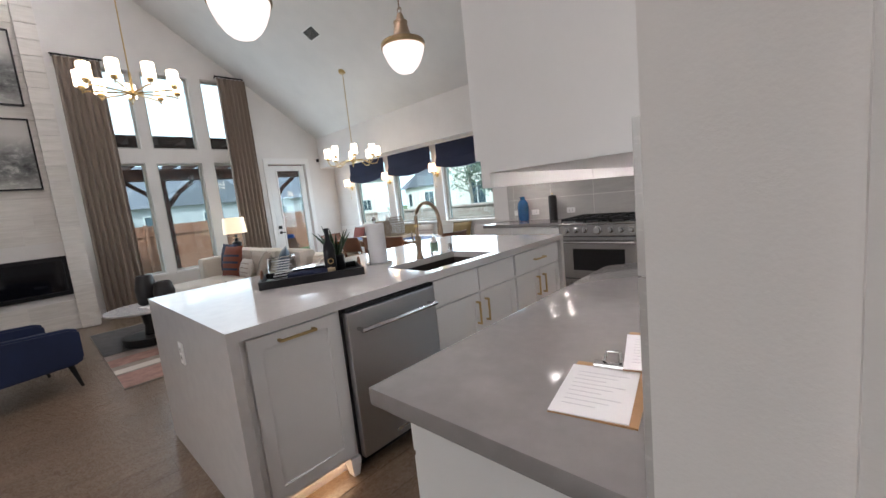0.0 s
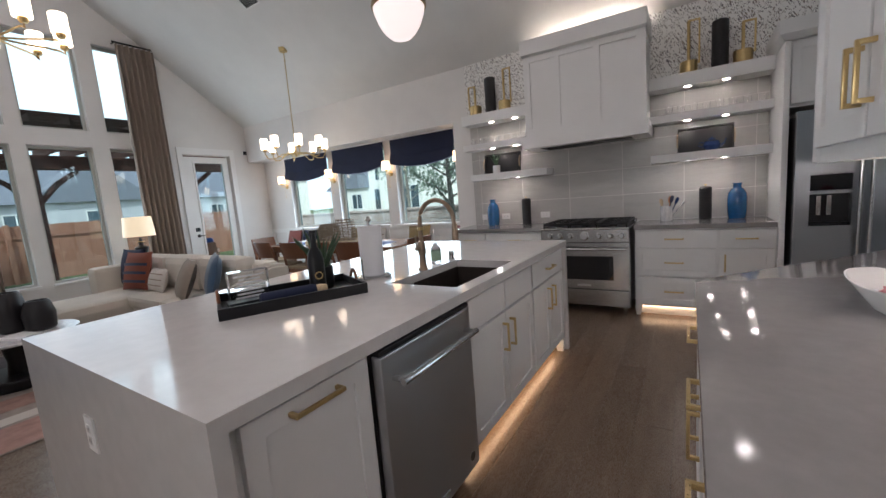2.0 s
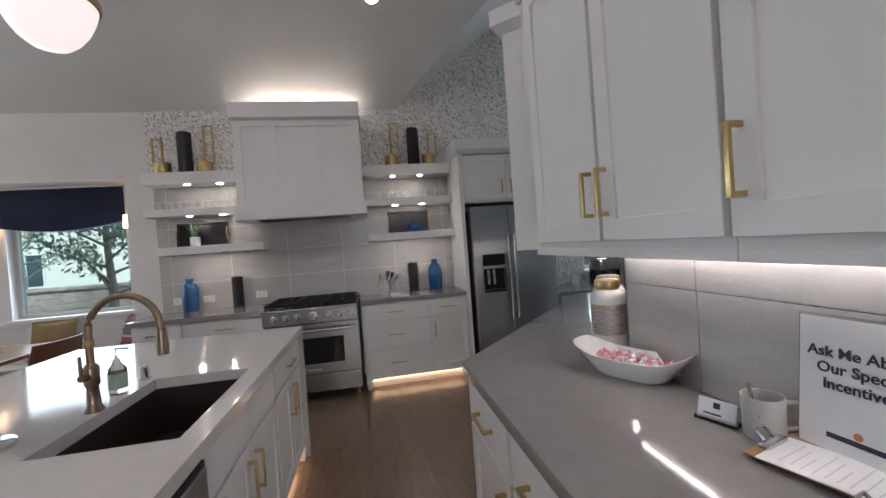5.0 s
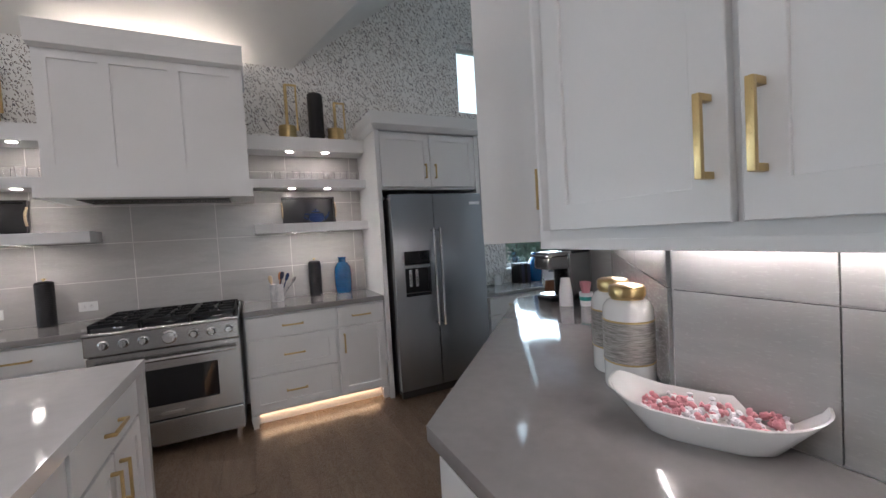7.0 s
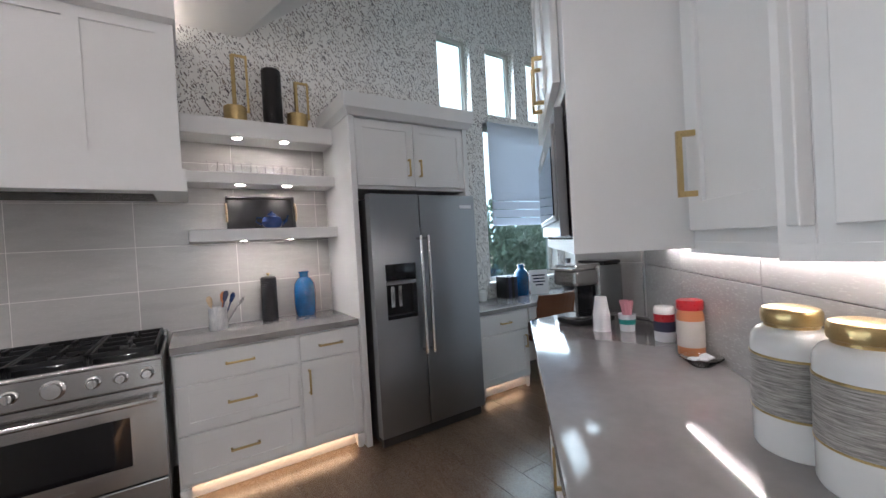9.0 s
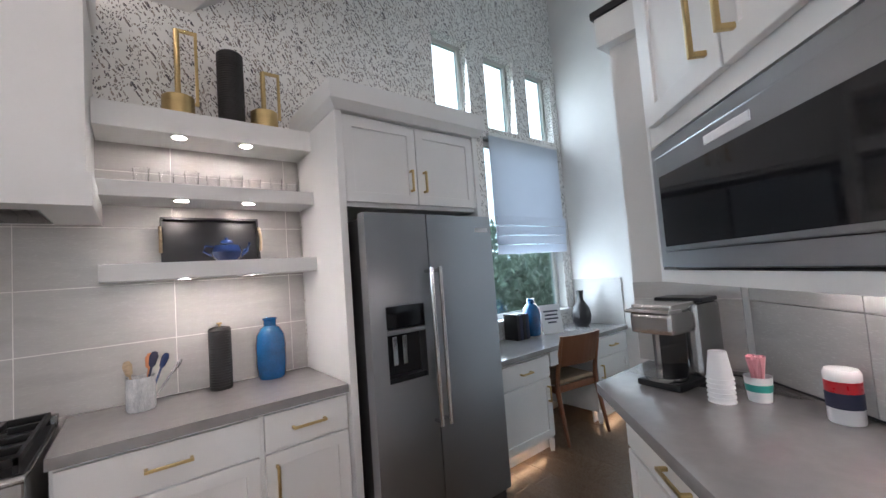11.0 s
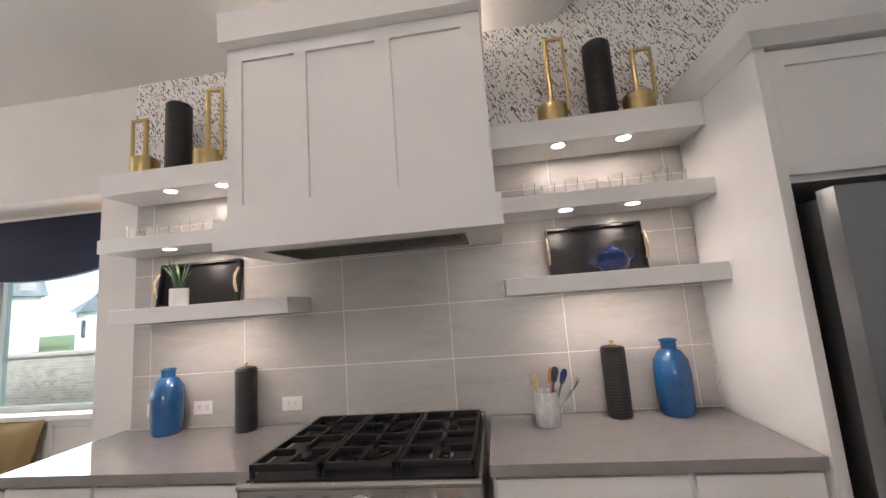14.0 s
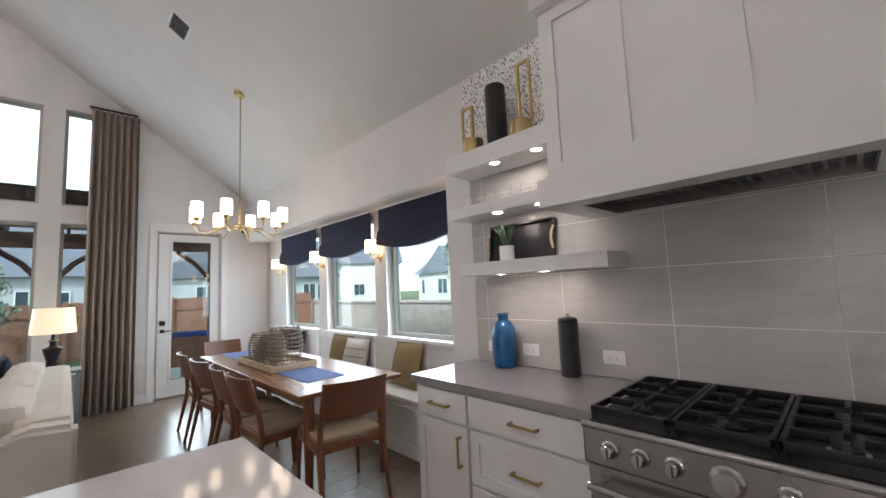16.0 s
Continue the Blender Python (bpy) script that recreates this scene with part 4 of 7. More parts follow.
# faucet and small things at the sink
fc = thing("faucet", "bronze gooseneck kitchen faucet on the island", "faucet", pose(-2.748, 3.455, CT))
part("base", lathe_bm([(0.001, 0), (0.030, 0), (0.030, 0.008), (0.022, 0.02), (0.018, 0.09), (0.024, 0.10), (0.024, 0.16), (0.016, 0.175), (0.001, 0.175)]), BRONZE, fc)
nk = [(0, 0, 0.17), (0, 0, 0.25)] + [(0.118 - 0.118 * math.cos(radians(a)), 0, 0.29 + 0.122 * math.sin(radians(a))) for a in range(0, 181, 12)] + [(0.238, 0, 0.265)]
part("neck", rod_bm(nk, 0.0125, 14), BRONZE, fc)
part("spray_head", lathe_bm([(0.001, 0), (0.019, 0), (0.020, 0.03), (0.016, 0.09), (0.013, 0.10), (0.001, 0.10)], (0.239, 0, 0.18), 18), BRONZE, fc)
lv = part("lever", rod_bm([(0, -0.02, 0.13), (0, -0.055, 0.135)], 0.012), BRONZE, fc)
part("lever_arm", rod_bm([(0, -0.05, 0.135), (0.005, -0.062, 0.215)], [0.007, 0.005]), BRONZE, lv)
part("ring", lathe_bm([(0.0125, 0), (0.0165, 0.0), (0.0165, 0.02), (0.0125, 0.02)], (0, 0, 0.24), 16, 1, False), BRASS, fc)
sb = thing("soap_bottle", "clear soap bottle with a green label and pump", "bottle", pose(-2.775, 3.645, CT))
part("bottle", lathe_bm([(0.001, 0), (0.03, 0), (0.032, 0.01), (0.032, 0.10), (0.012, 0.13), (0.012, 0.145), (0.001, 0.145)]), CLEARGLASS, sb)
part("label", lathe_bm([(0.0325, 0.025), (0.0328, 0.026), (0.0328, 0.085), (0.0325, 0.086)], close=False), plain("soap_label", (0.35, 0.5, 0.36), 0.5), sb)
part("pump", rod_bm([(0, 0, 0.145), (0, 0, 0.185), (0.045, 0, 0.182)], 0.005), WHITECER, sb)
solid("air_gap", lathe_bm([(0.001, 0), (0.022, 0), (0.022, 0.005), (0.018, 0.008), (0.018, 0.055), (0.012, 0.06), (0.001, 0.06)]), STEELH, "small steel air gap cap beside the sink", "sink fitting", m=pose(-2.765, 3.82, CT))
pt = thing("paper_towel_holder", "steel holder with a white paper towel roll", "paper towel", pose(-2.915, 3.195, CT))
part("base", lathe_bm([(0.001, 0), (0.098, 0), (0.10, 0.006), (0.10, 0.014), (0.09, 0.018), (0.001, 0.018)], n=32), STEELH, pt)
part("roll", lathe_bm([(0.02, 0.02), (0.064, 0.02), (0.066, 0.025), (0.066, 0.295), (0.064, 0.30), (0.02, 0.30)], n=32), SHEET, pt, "white paper roll")
part("post", rod_bm([(0, 0, 0.015), (0, 0, 0.32)], 0.008), STEELH, pt)
part("finial", lathe_bm([(0.001, 0.32), (0.016, 0.322), (0.018, 0.335), (0.010, 0.35), (0.001, 0.352)], n=16), STEELH, pt)
part("tension_arm", rod_bm([(0.0, -0.082, 0.015), (0.0, -0.082, 0.12)], 0.005), STEELH, pt)

# tray on the island with its things
tray = thing("serving_tray", "long black tray with curved handles on the island", "tray", pose(-3.0, 2.71, CT, 0, 0, 62.6))
bm = box_bm(-0.305, 0.305, -0.175, 0.175, 0, 0.012, 0.003)
part("bottom", bm, BLACK, tray)
part("rim", bx(bx(bx(box_bm(-0.315, 0.315, -0.185, -0.17, 0, 0.05, 0.003), -0.315, 0.315, 0.17, 0.185, 0, 0.05, 0.003), -0.315, -0.30, -0.17, 0.17, 0, 0.05, 0.003), 0.30, 0.315, -0.17, 0.17, 0, 0.05, 0.003), BLACK, tray)
for s in (-1, 1):
    part("handle", rod_bm([(s * 0.307, -0.055 + 0.11 * i / 10, 0.04 + 0.055 * math.sin(math.pi * i / 10)) for i in range(11)], 0.007), WALNUT, tray)
T = Matrix(tray.matrix_world)
pl = thing("potted_plant", "aloe in a tall black pot on the island tray", "plant", T @ pose(0.17, 0.06, 0.012))
part("pot", lathe_bm([(0.001, 0), (0.045, 0), (0.052, 0.02), (0.05, 0.11), (0.044, 0.115), (0.040, 0.10), (0.001, 0.10)]), BLACK, pl)
random.seed(3)
for k in range(16):
    a, t_, L = 2 * math.pi * k / 16 + random.uniform(-0.2, 0.2), random.uniform(0.25, 0.8), random.uniform(0.15, 0.24)
    base = Vector((0.012 * math.cos(a), 0.012 * math.sin(a), 0.10))
    tip = base + Vector((math.cos(a) * math.sin(t_), math.sin(a) * math.sin(t_), math.cos(t_))) * L
    mid = (base + tip) / 2 + Vector((0, 0, 0.012))
    part("leaf", rod_bm([base, mid, tip], [0.011, 0.009, 0.001], 6), PLANT, pl)
bt = thing("wine_bottle", "black bottle with a gold emblem on the island tray", "bottle", T @ pose(0.12, -0.03, 0.012))
part("bottle", lathe_bm([(0.001, 0), (0.037, 0), (0.039, 0.01), (0.039, 0.16), (0.03, 0.20), (0.015, 0.225), (0.014, 0.29), (0.017, 0.292), (0.017, 0.305), (0.001, 0.305)]), BLACK, bt)
part("emblem", lathe_bm([(0.014, 0), (0.019, 0), (0.019, 0.002), (0.014, 0.002)], n=20, close=False), BRASS, bt, "gold ring emblem", pose(0.0, -0.0385, 0.09, 90))
so = thing("acrylic_sign", "clear acrylic block sign on the island tray", "sign", T @ pose(-0.18, 0.01, 0.012, 0, 0, 8))
part("block", box_bm(-0.085, 0.085, -0.03, 0.03, 0, 0.155, 0.004), ACRYLIC, so)
part("base", box_bm(-0.095, 0.095, -0.04, 0.04, 0, 0.02, 0.003), BLACK, so)
for i in range(7):
    w = 0.13 - 0.02 * (i % 3)
    part("bar", box_bm(-w / 2, w / 2, -0.0325, -0.0305, 0.035 + 0.016 * i, 0.043 + 0.016 * i), SHEET, so, "unreadable white lettering")
cl = thing("rolled_cloth", "navy rolled cloth with a wooden grip on the tray", "cloth", T @ pose(-0.02, -0.115, 0.044, 0, 0, 4))
part("roll", lathe_bm([(0.001, -0.13), (0.027, -0.13), (0.031, -0.12), (0.031, 0.10), (0.027, 0.11), (0.001, 0.11)]), NAVYCLOTH, cl, "", pose(0, 0, 0, 0, 90))
part("grip", lathe_bm([(0.001, 0.11), (0.022, 0.11), (0.026, 0.13), (0.020, 0.16), (0.001, 0.163)], n=16), PALEWOOD, cl, "", pose(0, 0, 0, 0, 90))

# ---- pendants over the island ----
for y in (2.49, 3.725):
    zc = vault(y) if y > top_y else RIDGE
    pd = thing("pendant_lamp", "opal glass pendant with a bronze and brass cap, lit", "pendant lamp", pose(-2.96, y, 2.345), "pendants over the island")
    part("shade", lathe_bm([(0.001, 0.02), (0.03, 0.022), (0.065, 0.034), (0.10, 0.066), (0.13, 0.112), (0.152, 0.165), (0.163, 0.205), (0.165, 0.225), (0.001, 0.225)], n=36), LAMPGLASS, pd)
    part("rim", lathe_bm([(0.164, 0.212), (0.174, 0.214), (0.177, 0.226), (0.174, 0.246), (0.166, 0.256), (0.13, 0.262)], n=36, close=False), AGEDBRASS, pd, "aged brass rim")
    part("cap", lathe_bm([(0.15, 0.258), (0.125, 0.268), (0.09, 0.288), (0.068, 0.315), (0.057, 0.36), (0.052, 0.395), (0.056, 0.40), (0.056, 0.408), (0.036, 0.416), (0.03, 0.44), (0.02, 0.47), (0.001, 0.47)], n=30), BRONZE, pd)
    part("loop", rod_bm([(0.022 * math.cos(2 * math.pi * i / 16), 0, 0.49 + 0.022 * math.sin(2 * math.pi * i / 16)) for i in range(17)], 0.005, 8), BRONZE, pd)
    part("stem", rod_bm([(0, 0, 0.50), (0, 0, zc - 2.345)], 0.005, 8), BRONZE, pd)
    part("canopy", lathe_bm([(0.001, -0.04), (0.05, -0.035), (0.06, 0.04), (0.001, 0.05)], (0, 0, zc - 2.345)), BRONZE, pd)

# ---- side worktop and its cabinets ----
worktop("polished grey quartz side worktop with an angled corner", [(-1.365, 1.956), (PX - 0.012, 1.956), (PX - 0.012, 3.205), (0.468, 4.435), (0.468, 4.875), (-0.03, 4.875), (-1.365, 3.46)], GREYQ)
SM = lambda y: pose(-1.335, y, 0, 0, 0, -90)
SD = 0.62
base_unit("white shaker side cabinet of a drawer over a door", SM(2.48), 0.43, SD, drawer_door(0.43), (False, True), group="side cabinets")
base_unit("white shaker side cabinet of a drawer over a door", SM(2.94), 0.46, SD, drawer_door(0.46, False), group="side cabinets", feet=(False, False))
base_unit("white shaker side cabinet of a drawer over a door", SM(3.42), 0.48, SD, drawer_door(0.48), group="side cabinets", feet=(True, False))
DA = -134.1
dirx, diry = 0.696, 0.718
def DM(along, off, z=0):
    """A pose on the angled run: along it from the corner of the upper cabinets, off it towards the wall."""
    return pose(-1.03 + dirx * along + 0.718 * off, 3.354 + diry * along - 0.696 * off, z, 0, 0, DA)
base_unit("white shaker cabinet in the angled run", DM(0.80, -0.245), 0.90, 0.51, drawers3(0.90), (False, False), group="side cabinets")
base_unit("white shaker cabinet in the angled run", DM(1.70, -0.245), 0.89, 0.38, drawer_door(0.89), (True, False), group="side cabinets")

def upper_unit(label, m, w, depth, doors, z0=1.41, z1=2.40):
    u = thing("wall_cabinet", label, "cabinet", m, "side wall cabinets")
    part("body", box_bm(0.0, w, 0.001, depth, z0 - 0.025, z1 + 0.02, 0.001), UPPER, u)
    part("light_rail", box_bm(0.0, w, 0.0, 0.02, z0 - 0.05, z0 - 0.024, 0.002), UPPER, u)
    for x, ww, px in doors:
        f = part("door", shaker(ww, z1 - z0, 0.062), UPPER, u, "", pose(x, 0, z0))
        part("handle", pull_bm(0.14), BRASS, f, "brushed brass bar pull", pose(px, -0.02, 0.143, 0, 90))
    bm = bmesh.new()
    rings(bm, [[(0.0, -0.02, z1 + 0.02), (w, -0.02, z1 + 0.02), (w, depth, z1 + 0.02), (0.0, depth, z1 + 0.02)],
               [(0.0, -0.045, z1 + 0.06), (w, -0.045, z1 + 0.06), (w, depth, z1 + 0.06), (0.0, depth, z1 + 0.06)],
               [(0.0, -0.05, z1 + 0.13), (w, -0.05, z1 + 0.13), (w, depth, z1 + 0.13), (0.0, depth, z1 + 0.13)]])
    part("crown", bm, UPPER, u)
    return u


UM = lambda y: pose(-1.018, y, 0, 0, 0, -90)
upper_unit("white shaker wall cabinet over the side worktop", UM(3.385), 0.925, 0.30, [(0.065, 0.432, 0.403), (0.515, 0.402, 0.03)])
upper_unit("white shaker wall cabinet over the side worktop", UM(2.458), 0.44, 0.30, [(0.008, 0.42, 0.03)])
upper_unit("white shaker wall cabinet in the angled corner", DM(0.40, 0.015), 0.40, 0.285, [(0.055, 0.345, 0.045)])
# microwave cabinet, deeper than its neighbours
u = thing("microwave_cabinet", "deep white cabinet with a built-in microwave", "cabinet", DM(1.255, -0.25))
part("side_panel", box_bm(0, 0.02, 0.0, 0.55, 1.37, 2.53), UPPER, u)
part("side_panel", box_bm(0.86, 0.88, 0.0, 0.55, 1.37, 2.53), UPPER, u)
part("bottom_panel", box_bm(0.02, 0.86, 0.0, 0.55, 1.37, 1.405), UPPER, u)
part("body", box_bm(0.02, 0.86, 0.002, 0.55, 1.775, 2.53), UPPER, u)
for x, px in ((0.063, 0.31), (0.427, 0.045)):
    f = part("door", shaker(0.356, 0.63, 0.055), UPPER, u, "", pose(x, 0, 1.825))
    part("handle", pull_bm(0.165), BRASS, f, "brushed brass bar pull", pose(px, -0.02, 0.13, 0, 90))
bm = bmesh.new()
rings(bm, [[(-0.01, -0.02, 2.52), (0.89, -0.02, 2.52), (0.89, 0.5, 2.52), (-0.01, 0.5, 2.52)],
           [(-0.04, -0.05, 2.56), (0.92, -0.05, 2.56), (0.92, 0.5, 2.56), (-0.04, 0.5, 2.56)],
           [(-0.04, -0.05, 2.64), (0.92, -0.05, 2.64), (0.92, 0.5, 2.64), (-0.04, 0.5, 2.64)]])
part("crown", bm, UPPER, u)
mw = thing("microwave", "built-in stainless microwave with a black glass door", "microwave", DM(1.255, -0.25))
part("body", box_bm(0.075, 0.79, 0.01, 0.45, 1.41, 1.75), DARKSTEEL, mw)
part("trim", wall_bm("y", -0.022, 0.0, 0.066, 0.80, 1.415, 1.755, [(0.10, 0.766, 1.457, 1.725)]), FRIDGE, mw)
dr = part("door", box_bm(0.102, 0.764, -0.030, 0.0, 1.459, 1.723, 0.004), FRIDGE, mw)
part("window", box_bm(0.122, 0.745, -0.033, -0.029, 1.472, 1.665, 0.001), BLACKGLASS, dr)
part("maker_plate", box_bm(0.35, 0.50, -0.0325, -0.0295, 1.684, 1.704, 0.001), SHEET, dr, "plain pale name plate")
# light strip under the wall cabinets
s = thing("light_strip", "light strip under the wall cabinets, lit", "light strip")
part("channel", box_bm(-0.775, -0.75, 2.11, 3.17, 1.370, 1.379), STEELH, s)
bm = bmesh.new()
for k in range(34):
    bx(bm, -0.769, -0.758, 2.12 + 0.0310 * k, 2.135 + 0.0310 * k, 1.366, 1.370)
part("diode_row", bm, CABLED, s)
s = thing("light_strip", "light strip under the angled cabinets, lit", "light strip", pose(PK[0], PK[1], 0, 0, 0, 45.84))
part("channel", box_bm(0.05, 1.30, 0.02, 0.045, 1.36, 1.369), STEELH, s)
bm = bmesh.new()
for k in range(39):
    bx(bm, 0.06 + 0.0315 * k, 0.075 + 0.0315 * k, 0.027, 0.038, 1.356, 1.36)
part("diode_row", bm, CABLED, s)


# ---- kitchen: things on worktops and shelves ----
def blue_vase(m, label="glossy blue ceramic bottle vase on the worktop", h=0.34):
    k = h / 0.34
    prof = [(0.001, 0), (0.066, 0), (0.074, 0.012), (0.080, 0.08), (0.081, 0.19), (0.074, 0.245), (0.050, 0.285), (0.034, 0.295), (0.034, 0.325), (0.040, 0.332), (0.038, 0.34), (0.030, 0.338), (0.028, 0.30), (0.001, 0.29)]
    return solid("vase", lathe_bm([(r * k, z * k) for r, z in prof], n=32), BLUEGLAZE, label, "vase", "blue vases", m=m)


def canister(m, label="ribbed matt black canister with a brass knob"):
    c = thing("canister", label, "canister", m, "black canisters")
    prof = [(0.001, 0), (0.052, 0)]
    for i in range(22):
        z = 0.008 + 0.0135 * i
        prof += [(0.056, z), (0.0535, z + 0.010)]
    prof += [(0.056, 0.308), (0.048, 0.322), (0.02, 0.328), (0.001, 0.328)]
    part("body", lathe_bm(prof, n=28), MATTBLACK, c)
    part("knob", lathe_bm([(0.001, 0.326), (0.006, 0.326), (0.006, 0.336), (0.014, 0.342), (0.012, 0.348), (0.001, 0.35)], n=14), BRASS, c)
    return c


blue_vase(pose(-3.59, 6.335, CT))
blue_vase(pose(-0.987, 6.335, CT))
canister(pose(-3.13, 6.335, CT))
canister(pose(-1.245, 6.325, CT))
us = thing("utensil_crock", "marbled crock with wooden and coloured utensils", "crock", pose(-1.585, 6.245, CT))
part("crock", lathe_bm([(0.001, 0), (0.052, 0), (0.058, 0.01), (0.056, 0.15), (0.051, 0.15), (0.049, 0.02), (0.001, 0.02)], n=28), MARBLE, us)
for dx, dy, lean, L, mt, wide in ((0.01, 0.0, 8, 0.24, ORANGE, 0.022), (-0.015, 0.01, -10, 0.22, PALEWOOD, 0.02), (0.02, 0.012, 22, 0.24, NAVYGLAZE, 0.018), (0.0, -0.02, 14, 0.25, INK, 0.02), (0.03, 0.0, 38, 0.23, STEELH, 0.012)):
    bm = rod_bm([(0, 0, 0.02), (0, 0, L - 0.06)], 0.005, 8)
    lathe(bm, [(0.001, L - 0.075), (wide * 0.7, L - 0.06), (wide, L - 0.02), (wide * 0.6, L), (0.001, L + 0.003)], n=14, flat=0.35)
    part("utensil", bm, mt, us, "", pose(dx, dy, 0.01, 0, lean, 20))

def lidded_brass(m, h, label):
    """A brass jar with a tall rectangular loop handle."""
    j = thing("brass_ornament", label, "ornament", m, "brass ornaments")
    part("jar", lathe_bm([(0.001, 0), (0.072, 0), (0.075, 0.006), (0.075, 0.115), (0.070, 0.12), (0.014, 0.13), (0.012, 0.14), (0.001, 0.14)], n=28), BRASS, j)
    part("rod", rod_bm([(0, 0, 0.13), (0, 0, h - 0.008)], 0.014, 12), BRASS, j)
    bm = box_bm(-0.005, 0.095, -0.008, 0.008, h - 0.016, h, 0.002)
    bx(bm, 0.08, 0.095, -0.008, 0.008, 0.10, h - 0.014, 0.002)
    bx(bm, 0.055, 0.095, -0.008, 0.008, 0.09, 0.105, 0.002)
    part("loop", bm, BRASS, j)


lidded_brass(pose(-1.395, 6.30, 2.348), 0.50, "tall brass ornament with a loop handle on the top shelf")
lidded_brass(pose(-0.97, 6.30, 2.348), 0.375, "short brass ornament with a loop handle on the top shelf")
lidded_brass(pose(-3.335, 6.30, 2.348, 0, 0, 0), 0.50, "tall brass ornament with a loop handle on the top shelf")
lidded_brass(pose(-3.735, 6.30, 2.348, 0, 0, 180), 0.375, "short brass ornament with a loop handle on the top shelf")
for x in (-1.143, -3.52):
    prof = [(0.001, 0), (0.066, 0)]
    for i in range(30):
        prof += [(0.069, 0.006 + 0.0135 * i), (0.0665, 0.016 + 0.0135 * i)]
    prof += [(0.069, 0.418), (0.058, 0.43), (0.015, 0.437), (0.008, 0.45), (0.001, 0.45)]
    solid("canister", lathe_bm(prof, n=28), MATTBLACK, "tall ribbed black canister on the top shelf", "canister", "black canisters", m=pose(x, 6.30, 2.348))

def wood_tray(m, w):
    t = thing("display_tray", "black wooden tray with pale handles leaning on the wall", "tray", m, "display trays")
    part("board", box_bm(-w / 2, w / 2, 0, 0.01, 0.0, 0.245, 0.002), BLACK, t)
    part("rim", wall_bm("y", -0.03, 0.0, -w / 2, w / 2, 0.0, 0.245, [(-w / 2 + 0.012, w / 2 - 0.012, 0.012, 0.233)]), BLACK, t)
    for s in (-1, 1):
        part("handle", rod_bm([(s * w / 2 + s * 0.002, -0.03 - 0.028 * math.sin(math.pi * i / 10), 0.055 + 0.135 * i / 10) for i in range(11)], 0.008), PALEWOOD, t)


wood_tray(pose(-1.252, 6.37, 1.596, -8), 0.47)
wood_tray(pose(-3.44, 6.37, 1.596, -8), 0.49)
tp = thing("teapot", "navy glazed teapot on the shelf", "teapot", pose(-1.20, 6.285, 1.594))
part("pot", lathe_bm([(0.001, 0), (0.045, 0), (0.07, 0.025), (0.078, 0.05), (0.065, 0.085), (0.035, 0.10), (0.001, 0.10)], n=28), NAVYGLAZE, tp)
part("lid", lathe_bm([(0.001, 0.098), (0.038, 0.098), (0.03, 0.112), (0.008, 0.116), (0.010, 0.128), (0.001, 0.132)], n=20), NAVYGLAZE, tp)
part("spout", rod_bm([(0.06, 0, 0.03), (0.10, 0, 0.06), (0.115, 0, 0.10)], [0.016, 0.011, 0.008]), NAVYGLAZE, tp)
part("handle", rod_bm([(-0.06, 0, 0.08), (-0.10, 0, 0.085), (-0.11, 0, 0.055), (-0.07, 0, 0.03)], 0.007), NAVYGLAZE, tp)
pl = thing("potted_plant", "small green plant in a white pot on the shelf", "plant", pose(-3.48, 6.275, 1.594))
part("pot", lathe_bm([(0.001, 0), (0.042, 0), (0.047, 0.01), (0.047, 0.095), (0.041, 0.095), (0.039, 0.08), (0.001, 0.08)]), WHITECER, pl)
random.seed(5)
for k in range(13):
    a, t_, L = 2.4 * k, random.uniform(0.1, 0.55), random.uniform(0.12, 0.2)
    b0 = Vector((0.01 * math.cos(a), 0.01 * math.sin(a), 0.08))
    part("leaf", rod_bm([b0, b0 + Vector((math.cos(a) * math.sin(t_) * 0.4, math.sin(a) * math.sin(t_) * 0.4, 0.55)) * L, b0 + Vector((math.cos(a) * math.sin(t_), math.sin(a) * math.sin(t_), math.cos(t_))) * L], [0.006, 0.007, 0.001], 6), PLANT, pl)
tum = thing("tumbler", "clear glass tumbler on the shelf", "glass", pose(-3.80, 6.30, 1.98), "glasses on the shelves")
part("bowl", lathe_bm([(0.001, 0), (0.027, 0), (0.034, 0.085), (0.032, 0.085), (0.026, 0.008), (0.001, 0.008)], n=16), CLEARGLASS, tum)
for i in range(1, 8):
    copy_thing(tum, pose(-3.80 + 0.105 * i, 6.30 + 0.05 * (i % 2 - 0.5), 1.98))
for i in range(8):
    copy_thing(tum, pose(-1.56 + 0.105 * i, 6.30 + 0.05 * (i % 2 - 0.5), 1.98))

# side worktop
def white_canister(m):
    c = thing("canister", "white ceramic canister with a woven-print band and brass lid", "canister", m, "white canisters")
    part("body", lathe_bm([(0.001, 0), (0.078, 0), (0.082, 0.008), (0.082, 0.232), (0.079, 0.248), (0.068, 0.262), (0.052, 0.270), (0.001, 0.272)], n=40, flat=0.88), WHITECER, c)
    part("band", lathe_bm([(0.0824, 0.085), (0.0834, 0.086), (0.0834, 0.208), (0.0824, 0.209)], n=40, flat=0.88, close=False), CANLABEL, c, "grey woven-print band")
    for z in (0.082, 0.206):
        part("line", lathe_bm([(0.0824, z), (0.0840, z + 0.001), (0.0840, z + 0.005), (0.0824, z + 0.006)], n=40, flat=0.88, close=False), BRASS, c, "thin gold line")
    part("lid", lathe_bm([(0.001, 0.268), (0.052, 0.269), (0.052, 0.276), (0.057, 0.278), (0.058, 0.284), (0.058, 0.302), (0.054, 0.309), (0.046, 0.312), (0.001, 0.313)], n=36, flat=0.9), BRASS, c, "polished brass lid")


